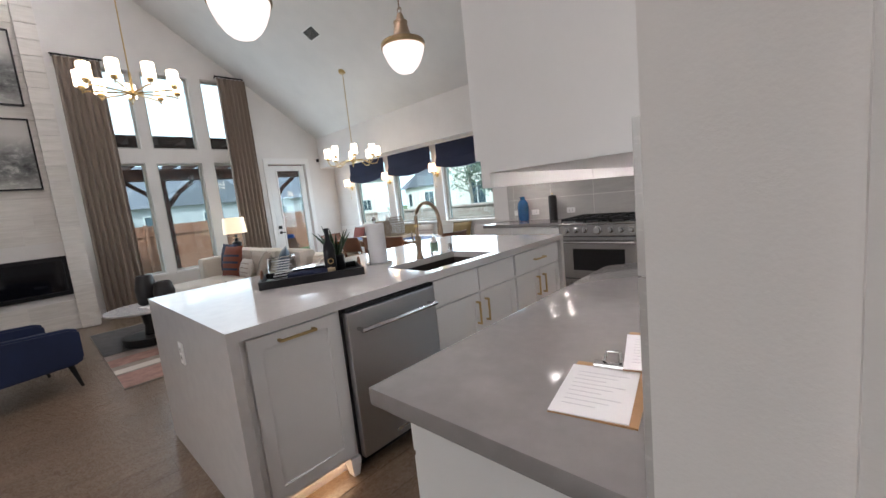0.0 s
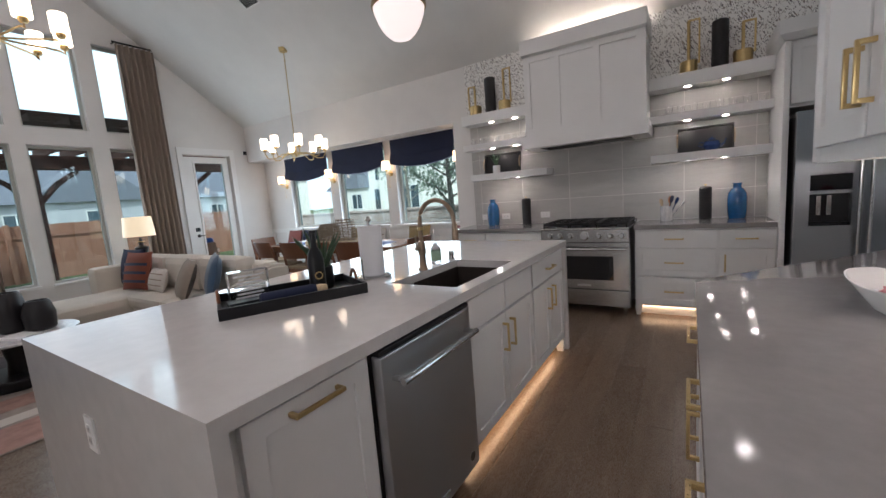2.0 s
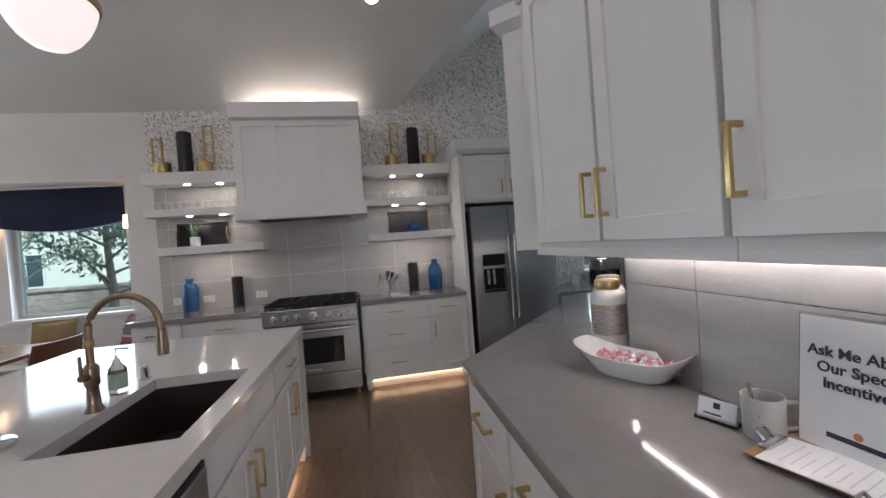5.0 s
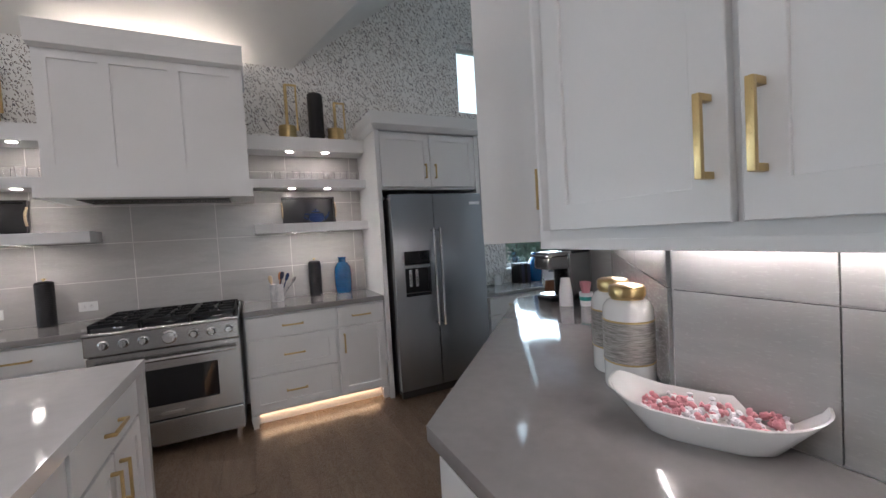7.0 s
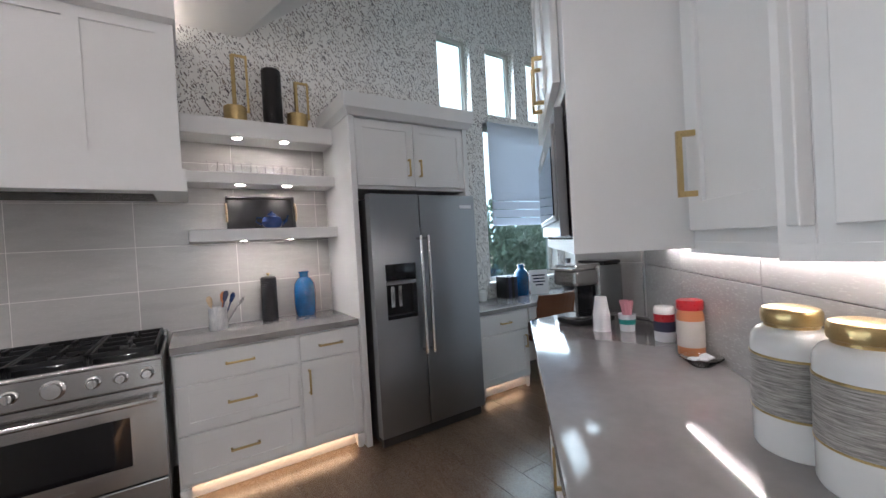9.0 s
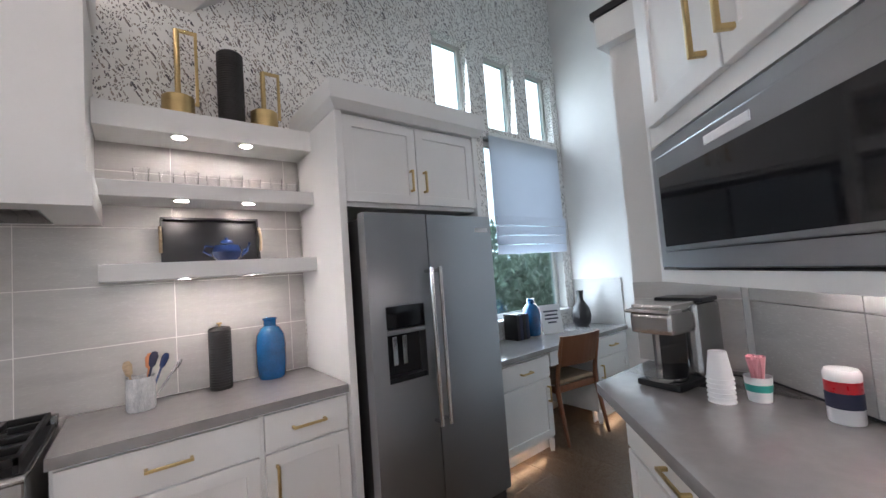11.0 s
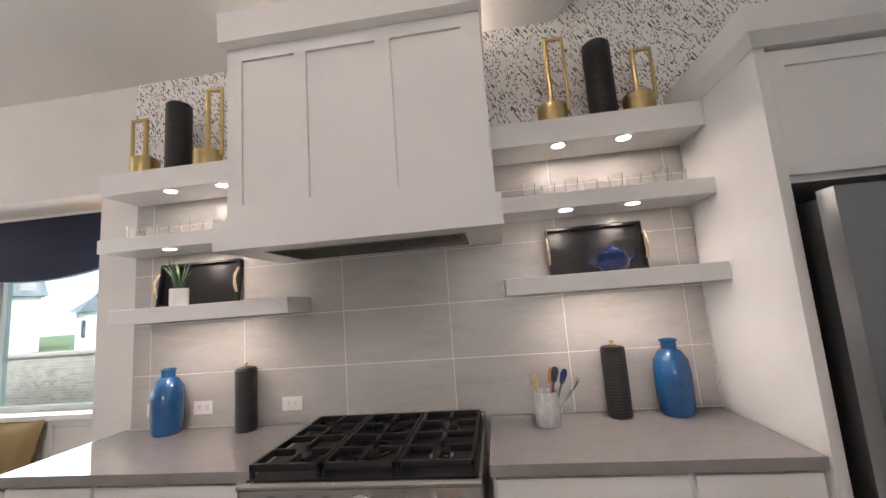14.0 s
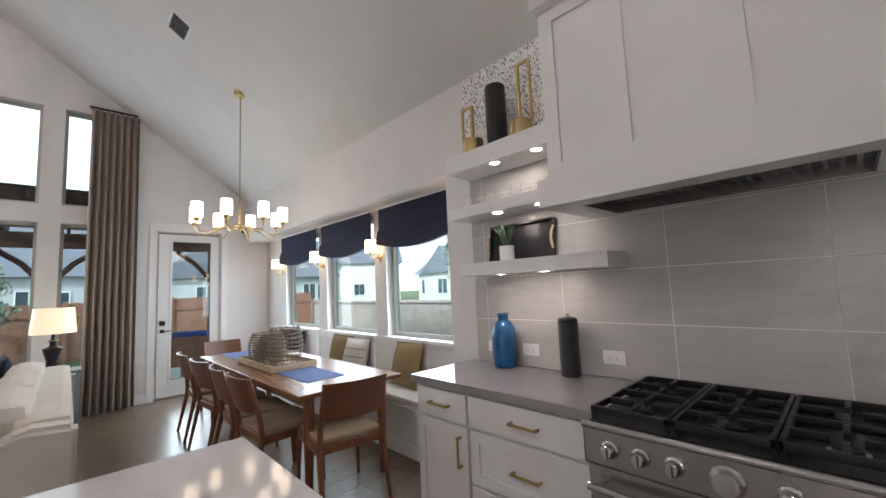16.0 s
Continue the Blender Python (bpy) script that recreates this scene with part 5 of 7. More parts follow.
white_canister(pose(-0.722, 3.352, CT, 0, 0, 46))
white_canister(pose(-0.632, 3.482, CT, 0, 0, 46))
bw = thing("candy_bowl", "white boat-shaped bowl of wrapped pink candy", "bowl", pose(-0.838, 3.055, CT, 0, 0, 118))
def boat(z, w, L, curl):
    out = []
    for i in range(32):
        a = 2 * math.pi * i / 32
        cx, sx = math.cos(a), math.sin(a)
        x = math.copysign(abs(cx) ** 0.42, cx) * L
        y = math.copysign(abs(sx) ** 0.55, sx) * w
        out.append((x, y, z + curl * (abs(x) / 0.21) ** 3))
    return out
part("bowl", rings(bmesh.new(), [boat(0, 0.05, 0.10, 0), boat(0.012, 0.062, 0.125, 0), boat(0.07, 0.088, 0.205, 0.045), boat(0.073, 0.085, 0.20, 0.045), boat(0.066, 0.081, 0.192, 0.04), boat(0.02, 0.058, 0.118, 0.002)]), WHITECER, bw)
random.seed(8)
cand = [bpy.data.meshes.new("candy") for _ in range(2)]
for me, mt in zip(cand, (PINK, SHEET)):
    b_ = lathe_bm([(0.001, -0.022), (0.007, -0.02), (0.003, -0.012), (0.009, -0.006), (0.009, 0.006), (0.003, 0.012), (0.007, 0.02), (0.001, 0.022)], n=8)
    b_.to_mesh(me)
    b_.free()
    me.materials.append(mt)
for k in range(60):
    ob = new("candy", cand[k % 3 == 0])
    a, r = random.uniform(0, 6.283), math.sqrt(random.random())
    ob.parent = bw
    ob.matrix_local = pose(0.15 * r * math.cos(a), 0.065 * r * math.sin(a), 0.045 + 0.018 * (1 - r) + 0.012 * random.random(), random.uniform(0, 180), random.uniform(0, 180), random.uniform(0, 180))


def text_mesh(parent, words, size, m, material, label):
    cu = bpy.data.curves.new("words", "FONT")
    cu.body, cu.size, cu.align_x, cu.extrude, cu.offset = words, size, "CENTER", 0.0004, 0.0006
    tmp = bpy.data.objects.new("words", cu)
    scene.collection.objects.link(tmp)
    bpy.context.view_layer.update()
    me = bpy.data.meshes.new_from_object(tmp.evaluated_get(bpy.context.evaluated_depsgraph_get()))
    bpy.data.objects.remove(tmp)
    me.materials.clear()
    me.materials.append(material)
    ob = new("lettering", me)
    ob.parent = parent
    ob.matrix_local = m
    return tagged(ob, label)


sg = thing("acrylic_sign", "clear acrylic stand with a printed white page on the worktop", "sign", pose(-0.79, 2.435, CT, 0, 0, -88))
part("stand", box_bm(-0.112, 0.112, 0.004, 0.007, 0, 0.305, 0.001), ACRYLIC, sg, "", pose(0, 0, 0, -5))
part("foot", box_bm(-0.112, 0.112, -0.03, 0.05, 0, 0.003, 0.001), ACRYLIC, sg)
pg = part("page", box_bm(-0.108, 0.108, 0.001, 0.0025, 0.006, 0.30), SHEET, sg, "white printed page", pose(0, 0, 0, -5))
for i, w in enumerate(("Ask Me About", "Our Special", "Incentives")):
    text_mesh(pg, w, 0.031, pose(0, -0.0002, 0.217 - 0.034 * i, 90), INK, "dark blue lettering")
part("logo_bar", box_bm(-0.055, 0.055, 0.0002, 0.001, 0.045, 0.056), INK, pg, "plain bar in place of a logo")
part("logo_dot", lathe_bm([(0.001, 0), (0.008, 0), (0.008, 0.0008), (0.001, 0.0008)], n=12), ORANGE, pg, "small emblem", pose(0, 0.001, 0.066, 90))
mug = thing("mug", "silver grey mug with a spoon on the worktop", "mug", pose(-0.825, 2.595, CT, 0, 0, 150))
part("cup", lathe_bm([(0.001, 0), (0.038, 0), (0.042, 0.006), (0.044, 0.10), (0.041, 0.10), (0.039, 0.01), (0.001, 0.008)], n=28), plain("silver_glaze", (0.66, 0.65, 0.64), 0.32, 0.45), mug)
part("handle", rod_bm([(-0.04, 0, 0.085), (-0.07, 0, 0.085), (-0.082, 0, 0.055), (-0.07, 0, 0.025), (-0.04, 0, 0.018)], 0.006), plain("silver_handle", (0.66, 0.65, 0.64), 0.32, 0.45), mug)
part("spoon", rod_bm([(0.01, 0.0, 0.01), (0.03, 0.01, 0.13)], [0.003, 0.005]), STEELH, mug)
part("badge", box_bm(-0.018, 0.018, -0.046, -0.0425, 0.035, 0.062), INK, mug, "plain dark badge", pose(0, 0, 0, 0, 0, 20))
cd = thing("card_holder", "clear holder of small white business cards", "card holder", pose(-0.872, 2.685, CT, 0, 0, -70))
part("stand", box_bm(-0.05, 0.05, -0.005, 0.02, 0, 0.012, 0.001), ACRYLIC, cd)
part("card", box_bm(-0.045, 0.045, 0, 0.003, 0.008, 0.058), SHEET, cd, "", pose(0, 0, 0, -15))
part("card_mark", box_bm(-0.03, 0.012, -0.001, 0.0005, 0.018, 0.022), INK, cd, "unreadable print", pose(0, 0, 0, -15))
part("card_mark", box_bm(-0.008, 0.008, -0.001, 0.0005, 0.035, 0.05), INK, cd, "small emblem", pose(0, 0, 0, -15))

def clipboard(m):
    c = thing("clipboard", "brown clipboard holding white printed sheets", "clipboard", m, "clipboards")
    part("board", box_bm(-0.08, 0.08, -0.12, 0.12, 0, 0.004, 0.001), CARDBOARD, c)
    part("sheet", box_bm(-0.074, 0.070, -0.115, 0.10, 0.0042, 0.006), SHEET, c, "", pose(-0.008, -0.004, 0, 0, 0, 1.5))
    for k in range(9):
        part("print_line", box_bm(-0.055, 0.05 - 0.02 * (k % 3), 0.0, 0.0025, 0.0062, 0.0064), plain("faint_print", (0.62, 0.62, 0.66), 0.6) if k == 0 else bpy.data.materials["faint_print"], c, "unreadable print", pose(-0.008, 0.06 - 0.018 * k, 0))
    k = part("clip", box_bm(-0.04, 0.04, 0.09, 0.112, 0.004, 0.016, 0.004), STEELH, c)
    part("clip_lever", rod_bm([(-0.018, 0.108, 0.016), (-0.014, 0.126, 0.034), (0.014, 0.126, 0.034), (0.018, 0.108, 0.016)], 0.004), STEELH, k)


clipboard(pose(-0.905, 2.22, CT, 0, 0, 10))
clipboard(pose(-0.845, 2.44, CT + 0.012, 0, 0, 14))

# coffee corner
cm = thing("coffee_maker", "steel and black single-cup coffee maker", "coffee maker", pose(0.20, 4.62, CT, 0, 0, -98))
part("base", box_bm(-0.09, 0.09, -0.17, 0.10, 0, 0.03, 0.012), BLACK, cm)
part("drip_plate", lathe_bm([(0.001, 0.03), (0.075, 0.03), (0.078, 0.036), (0.078, 0.046), (0.001, 0.046)], (0, -0.105, 0), 28), STEELH, cm)
part("tower", box_bm(-0.105, 0.105, -0.02, 0.16, 0.03, 0.325, 0.02), STEEL, cm)
part("spine", box_bm(-0.06, 0.06, -0.035, 0.0, 0.04, 0.24, 0.006), BLACKGLASS, cm)
part("head", box_bm(-0.09, 0.09, -0.18, 0.0, 0.215, 0.305, 0.02), STEEL, cm)
part("lid", box_bm(-0.085, 0.085, -0.17, 0.02, 0.305, 0.335, 0.01), STEELH, cm)
part("top_cover", box_bm(-0.10, 0.10, 0.02, 0.155, 0.325, 0.345, 0.008), BLACK, cm)
part("handle_bar", rod_bm([(-0.09, -0.12, 0.31), (-0.09, -0.195, 0.31), (0.09, -0.195, 0.31), (0.09, -0.12, 0.31)], 0.008), STEELH, cm)
cp = thing("paper_cups", "stack of white paper cups with a green print", "paper cups", pose(0.03, 4.425, CT))
for k in range(6):
    part("cup", lathe_bm([(0.001, 0.095), (0.028, 0.095), (0.041, 0.003), (0.044, 0.003), (0.044, 0.0), (0.040, 0.0), (0.027, 0.090), (0.001, 0.090)], (0, 0, 0.016 * k), 24), SHEET, cp)
part("print_mark", lathe_bm([(0.0335, 0.12), (0.0338, 0.121), (0.0305, 0.145), (0.030, 0.145)], n=9, close=False), GREENLABEL, cp, "green print")
pk = thing("napkin_cup", "paper cup with a teal band holding pink napkins", "cup", pose(0.11, 4.335, CT))
part("cup", lathe_bm([(0.001, 0), (0.034, 0), (0.042, 0.085), (0.040, 0.085), (0.032, 0.004), (0.001, 0.004)], n=24), SHEET, pk)
part("band", lathe_bm([(0.0378, 0.035), (0.0405, 0.06), (0.0412, 0.06), (0.0384, 0.035)], n=24, close=False), TEALLABEL, pk, "teal band")
for k in range(7):
    a = 0.9 * k
    part("napkin", lathe_bm([(0.004, 0.03), (0.012, 0.08), (0.03, 0.145), (0.027, 0.145), (0.010, 0.08)], (0.014 * math.cos(a), 0.014 * math.sin(a), 0.004 * (k % 3)), 7, 0.5, False), PINK, pk)
cn = thing("creamer_tub", "red and white creamer canister", "canister", pose(0.045, 4.115, CT))
part("tub", lathe_bm([(0.001, 0), (0.040, 0), (0.042, 0.005), (0.042, 0.125), (0.001, 0.125)], n=28), SHEET, cn)
part("label", lathe_bm([(0.0422, 0.06), (0.043, 0.061), (0.043, 0.122), (0.0422, 0.123)], n=28, close=False), RED, cn, "red label")
part("label_mark", lathe_bm([(0.0432, 0.045), (0.0436, 0.05), (0.0436, 0.085), (0.0432, 0.09)], n=28, close=False), INK, cn, "dark print band")
part("lid", lathe_bm([(0.001, 0.125), (0.044, 0.125), (0.044, 0.145), (0.038, 0.155), (0.001, 0.158)], n=28), WHITECER, cn)
jr = thing("creamer_jar", "orange jar with a red lid", "jar", pose(-0.105, 3.935, CT))
part("jar", lathe_bm([(0.001, 0), (0.043, 0), (0.047, 0.01), (0.047, 0.16), (0.040, 0.182), (0.001, 0.182)], n=28), ORANGE, jr)
part("label", lathe_bm([(0.0472, 0.04), (0.048, 0.041), (0.048, 0.14), (0.0472, 0.141)], n=28, close=False), PALECLOTH, jr, "pale label")
part("lid", lathe_bm([(0.001, 0.182), (0.046, 0.182), (0.047, 0.187), (0.047, 0.214), (0.043, 0.22), (0.001, 0.221)], n=28), RED, jr)
gb = thing("glass_dish", "small glass dish of white sugar packets", "dish", pose(-0.20, 3.86, CT))
part("dish", lathe_bm([(0.001, 0), (0.035, 0), (0.07, 0.03), (0.067, 0.031), (0.033, 0.005), (0.001, 0.005)], n=24), CLEARGLASS, gb)
for k in range(6):
    part("packet", box_bm(-0.02, 0.02, -0.012, 0.012, 0, 0.006, 0.002), SHEET, gb, "", pose(0.02 * math.cos(k), 0.02 * math.sin(k), 0.012 + 0.004 * k, 8 * (k % 2), 10, 50 * k))
outlet(pose(-0.02, 3.92, 1.06, 0, 0, DA), "white double socket in the side backsplash")
outlet(pose(-0.655, 3.265, 1.03, 0, 0, DA), "white double socket in the side backsplash")
solid("power_cord", rod_bm([(-0.025, 3.925, 1.04), (-0.04, 3.945, 0.935), (0.16, 4.13, 0.925), (0.36, 4.36, 0.925), (0.38, 4.52, 0.925)], 0.004, 8), BLACK, "black power cord on the worktop", "cord")

# ---- desk bay ----
dk = thing("built_in_desk", "grey quartz built-in desk top with a white drawer", "desk")
part("top", box_bm(0.29, 2.198, 5.865, 6.428, 0.755, 0.795, 0.003), GREYQ, dk)
def desk_unit(x, w, door):
    u = thing("desk_cabinet", "white shaker desk cabinet of a drawer over a door", "cabinet", pose(x, 5.90, 0), "desk cabinets")
    part("body", box_bm(0, w, 0.001, 0.52, 0.10, 0.753), CAB, u)
    part("toe_kick", box_bm(0, w, 0.06, 0.07, 0, 0.10), CAB, u)
    front(u, "drawer", 0.012, 0.575, w - 0.024, 0.16, "h", 0.12)
    front(u, "door", 0.012, 0.12, w - 0.024, 0.44, ("v", 0.05 if not door else w - 0.07, 0.33), 0.12)
    for fx in (0, w - 0.05):
        part("foot", lathe_bm([(0.02, 0), (0.024, 0.02), (0.03, 0.10), (0.001, 0.10)], (fx + 0.025, 0.01, 0), 4), CAB, u)
desk_unit(0.36, 0.60, True)
desk_unit(1.62, 0.575, False)
part("drawer", shaker(0.64, 0.11), CAB, dk, "", pose(0.97, 5.90, 0.64))
kick_strip(pose(0.40, 5.90, 0), 0.5)
kick_strip(pose(1.66, 5.90, 0), 0.48)
solid("splash_desk", box_bm(2.186, 2.199, 5.88, 6.43, 0.796, 1.26, 0.002), TILE, "pale tile splash beside the desk", "tile", kind="structure")
rs = thing("roman_shade", "white roman shade half drawn over the desk window", "blind")
bm = bmesh.new()
bx(bm, 1.02, 2.07, 6.395, 6.405, 1.92, 2.69, 0.002)
for k in range(4):
    bx(bm, 1.02, 2.07, 6.378 - 0.004 * k, 6.396, 1.57 + 0.09 * k, 1.655 + 0.09 * k, 0.006)
part("cloth", bm, ROLLERCLOTH, rs)
part("head_rail", box_bm(1.02, 2.07, 6.39, 6.43, 2.685, 2.715, 0.003), TRIM, rs)
blue_vase(pose(1.33, 6.33, 0.795), "glossy blue ceramic bottle vase on the desk")
ds = thing("desk_sign", "clear stand with a printed white page on the desk", "sign", pose(1.50, 6.22, 0.795, 0, 0, -25))
pg = part("page", box_bm(-0.105, 0.105, 0, 0.004, 0.0, 0.27), SHEET, ds, "", pose(0, 0, 0, -10))
for k, w in enumerate((0.15, 0.13, 0.14, 0.09)):
    part("bar", box_bm(-w / 2, w / 2, -0.0015, 0.0, 0.20 - 0.035 * k, 0.215 - 0.035 * k), INK, pg, "unreadable dark lettering")
bv = solid("vase", lathe_bm([(0.001, 0), (0.06, 0), (0.092, 0.05), (0.10, 0.11), (0.085, 0.18), (0.05, 0.235), (0.03, 0.27), (0.028, 0.30), (0.038, 0.36), (0.034, 0.36), (0.022, 0.30), (0.001, 0.28)], n=9), MATTBLACK, "black faceted ceramic vase on the desk", "vase", m=pose(1.98, 6.22, 0.795))
for k in range(4):
    b = thing("book", "dark hardback book standing on the desk", "book", pose(1.03 + 0.042 * k, 6.25, 0.795), "desk books")
    part("cover", box_bm(0, 0.036, 0, 0.16, 0, 0.23 - 0.01 * (k % 2), 0.003), INK if k % 2 else BLACK, b)
    part("pages", box_bm(0.004, 0.032, 0.006, 0.163, 0.004, 0.222 - 0.01 * (k % 2)), SHEET, b)
for x in (1.215, 0.80):
    solid("candle_jar", lathe_bm([(0.001, 0), (0.04, 0), (0.042, 0.09), (0.035, 0.10), (0.035, 0.12), (0.001, 0.12)], n=20), WHITECER, "small white jar on the desk", "jar", m=pose(x, 6.36, 0.795))

# ---- chairs ----
def side_chair(label, m, group, seat=TANSEAT):
    """A walnut chair; it looks along +y."""
    c = thing("dining_chair", label, "chair", m, group)
    bm = bmesh.new()
    bx(bm, -0.225, 0.225, -0.20, 0.24, 0.445, 0.485, 0.018)
    part("seat", bm, seat, c, "woven tan seat")
    bm = bmesh.new()
    bx(bm, -0.235, 0.235, -0.215, -0.19, 0.39, 0.445, 0.004)
    bx(bm, -0.235, 0.235, 0.225, 0.25, 0.39, 0.445, 0.004)
    bx(bm, -0.24, -0.215, -0.20, 0.24, 0.39, 0.445, 0.004)
    bx(bm, 0.215, 0.24, -0.20, 0.24, 0.39, 0.445, 0.004)
    part("seat_frame", bm, WALNUT, c)
    for s in (-1, 1):
        part("leg", rod_bm([(s * 0.225, 0.235, 0.45), (s * 0.235, 0.255, 0.0)], [0.021, 0.013], 8), WALNUT, c)
        part("leg", rod_bm([(s * 0.235, -0.30, 0.0), (s * 0.228, -0.215, 0.42), (s * 0.222, -0.225, 0.55), (s * 0.215, -0.30, 0.86)], [0.013, 0.022, 0.02, 0.014], 8), WALNUT, c)
    bm = bmesh.new()
    loops = []
    for i in range(9):
        x = -0.225 + 0.45 * i / 8
        bow = -0.045 * (1 - (x / 0.225) ** 2)
        z0, z1 = 0.61, 0.86
        y0, y1 = -0.232 + bow, -0.30 + bow
        loops.append([(x, y0 - 0.009, z0), (x, y0 + 0.009, z0), (x, y1 + 0.009, z1), (x, y1 - 0.009, z1)])
    rings(bm, loops)
    part("backrest", bm, BROWNLEATHER, c)
    return c


TX0, TX1, TY0, TY1 = -7.35, -4.62, 5.41, 6.27
first = side_chair("walnut dining chair with a woven seat at the dining table", pose(-5.22, 5.50, 0, 0, 0, 3), "chairs round the table")
for x, y, a in ((-5.72, 5.49, -4), (-6.36, 5.48, 5), (-7.02, 5.48, -3)):
    copy_thing(first, pose(x, y, 0, 0, 0, a))
copy_thing(first, pose(-4.66, 5.735, 0, 0, 0, 82))
copy_thing(first, pose(-7.62, 5.80, 0, 0, 0, -88))
side_chair("walnut chair with a woven seat at the desk", pose(1.34, 6.10, 0, 0, 0, -9), "desk chair")

# ---- dining nook ----
tb = thing("dining_table", "long walnut dining table", "table")
part("tabletop", box_bm(TX0, TX1, TY0, TY1, 0.728, 0.76, 0.006), TABLEWOOD, tb)
part("apron", wall_bm("y", TY0 + 0.09, TY0 + 0.11, TX0 + 0.1, TX1 - 0.1, 0.65, 0.728), TABLEWOOD, tb)
part("apron", box_bm(TX0 + 0.1, TX1 - 0.1, TY1 - 0.11, TY1 - 0.09, 0.65, 0.728), TABLEWOOD, tb)
for x in (TX0 + 0.12, TX1 - 0.12):
    for y in (TY0 + 0.12, TY1 - 0.12):
        part("leg", rod_bm([(x, y, 0.728), (x, y, 0.0)], [0.042, 0.026], 10), WALNUT, tb)
solid("table_runner", box_bm(TX0 + 0.03, TX1 - 0.34, 5.62, 5.95, 0.7605, 0.763), RUNNER, "blue linen runner on the dining table", "table runner")
ctr = thing("wooden_tray", "pale wooden tray on the dining table", "tray", pose(-6.02, 5.78, 0.7635))
part("bottom", box_bm(-0.46, 0.46, -0.20, 0.20, 0, 0.012), PALEWOOD, ctr)
part("rim", bx(bx(bx(box_bm(-0.47, 0.47, -0.21, -0.195, 0, 0.055, 0.003), -0.47, 0.47, 0.195, 0.21, 0, 0.055, 0.003), -0.47, -0.455, -0.195, 0.195, 0, 0.055, 0.003), 0.455, 0.47, -0.195, 0.195, 0, 0.055, 0.003), PALEWOOD, ctr)
def lantern(m, r, h, turns, label):
    l_ = thing("rattan_lantern", label, "lantern", m, "rattan lanterns")
    for k in range(turns):
        z = h * (k + 0.5) / turns
        rr = r * (0.80 + 0.28 * math.sin(math.pi * (k + 0.8) / (turns + 1)))
        part("hoop", rod_bm([(rr * math.cos(2 * math.pi * i / 20), rr * math.sin(2 * math.pi * i / 20), z) for i in range(21)], 0.006, 5), RATTAN, l_)
    for k in range(12):
        a = 2 * math.pi * k / 12
        part("stave", rod_bm([(r * (0.80 + 0.28 * math.sin(math.pi * q / 5)) * math.cos(a), r * (0.80 + 0.28 * math.sin(math.pi * q / 5)) * math.sin(a), h * q / 5) for q in range(6)], 0.004, 5), RATTAN, l_)
lantern(pose(-5.82, 5.80, 0.776), 0.15, 0.36, 9, "tall open rattan lantern on the dining tray")
lantern(pose(-6.08, 5.72, 0.776), 0.155, 0.30, 13, "round woven rattan lantern on the dining tray")
lantern(pose(-6.33, 5.86, 0.776), 0.13, 0.24, 11, "small woven rattan lantern on the dining tray")

bn = thing("window_bench", "white built-in window bench with a pale cushion", "bench")
part("base", box_bm(WX + 0.01, -4.175, 6.46, NY - 0.002, 0, 0.40), TRIM, bn)
part("face_panel", wall_bm("y", 6.44, 6.461, WX + 0.02, -4.175, 0.0, 0.40, [(-8.7, -7.3, 0.10, 0.33), (-7.2, -5.8, 0.10, 0.33), (-5.7, -4.3, 0.10, 0.33)]), TRIM, bn)
part("seat_board", box_bm(WX + 0.01, -4.175, 6.425, NY - 0.002, 0.40, 0.425, 0.003), TRIM, bn)
part("cushion", box_bm(WX + 0.03, -4.19, 6.43, NY - 0.02, 0.427, 0.495, 0.02), PALECLOTH, bn, "grey-beige bench cushion")
bm = bmesh.new()
bx(bm, WX, -4.17, NY - 0.012, NY, 0.86, 0.94, 0.002)
for k in range(11):
    x = WX + 0.02 + 0.455 * k
    bx(bm, x, x + 0.07, NY - 0.011, NY, 0.44, 0.86, 0.001)
solid("trim_bench", bm, TRIM, "white board and batten panel behind the bench", "trim", kind="structure")

def pillow(m, w, h, mt, label, group="scatter pillows", stripes=None, category="pillow"):
    """A stuffed square cushion standing in local x-z, thick along y."""
    bm = bmesh.new()
    N = 10
    grid = {}
    for side in (-1, 1):
        for i in range(N + 1):
            for j in range(N + 1):
                u, v = 2 * i / N - 1, 2 * j / N - 1
                edge = (1 - u * u) * (1 - v * v)
                pin = 1 - 0.07 * (1 - abs(u)) * 0 - 0.06 * (1 - v * v) * abs(u) - 0.06 * (1 - u * u) * abs(v)
                y = side * 0.075 * max(edge, 0) ** 0.42
                key = (i, j, side if 0 < i < N and 0 < j < N else 0)
                if key not in grid:
                    grid[key] = bm.verts.new((u * w / 2 * pin, y, h / 2 + v * h / 2 * pin))
    for side in (-1, 1):
        for i in range(N):
            for j in range(N):
                q = [grid[(a, b, side if 0 < a < N and 0 < b < N else 0)] for a, b in ((i, j), (i + 1, j), (i + 1, j + 1), (i, j + 1))]
                try:
                    bm.faces.new(q if side < 0 else q[::-1])
                except ValueError:
                    pass
    p = thing("pillow", label, category, m, group)
    part("cover", bm, mt, p)
    for z, hh, sm in (stripes or ()):
        st = bmesh.new()
        loops = []
        for i in range(13):
            u = -0.9 + 1.8 * i / 12
            y = 0.075 * max((1 - u * u) * (1 - (2 * z / h - 1) ** 2), 0.001) ** 0.42 + 0.004
            loops.append([(u * w / 2, -y, z - hh / 2), (u * w / 2, -y + 0.004, z - hh / 2), (u * w / 2, -y + 0.004, z + hh / 2), (u * w / 2, -y, z + hh / 2)])
        rings(st, loops)
        part("stripe", st, sm, p)
    return p


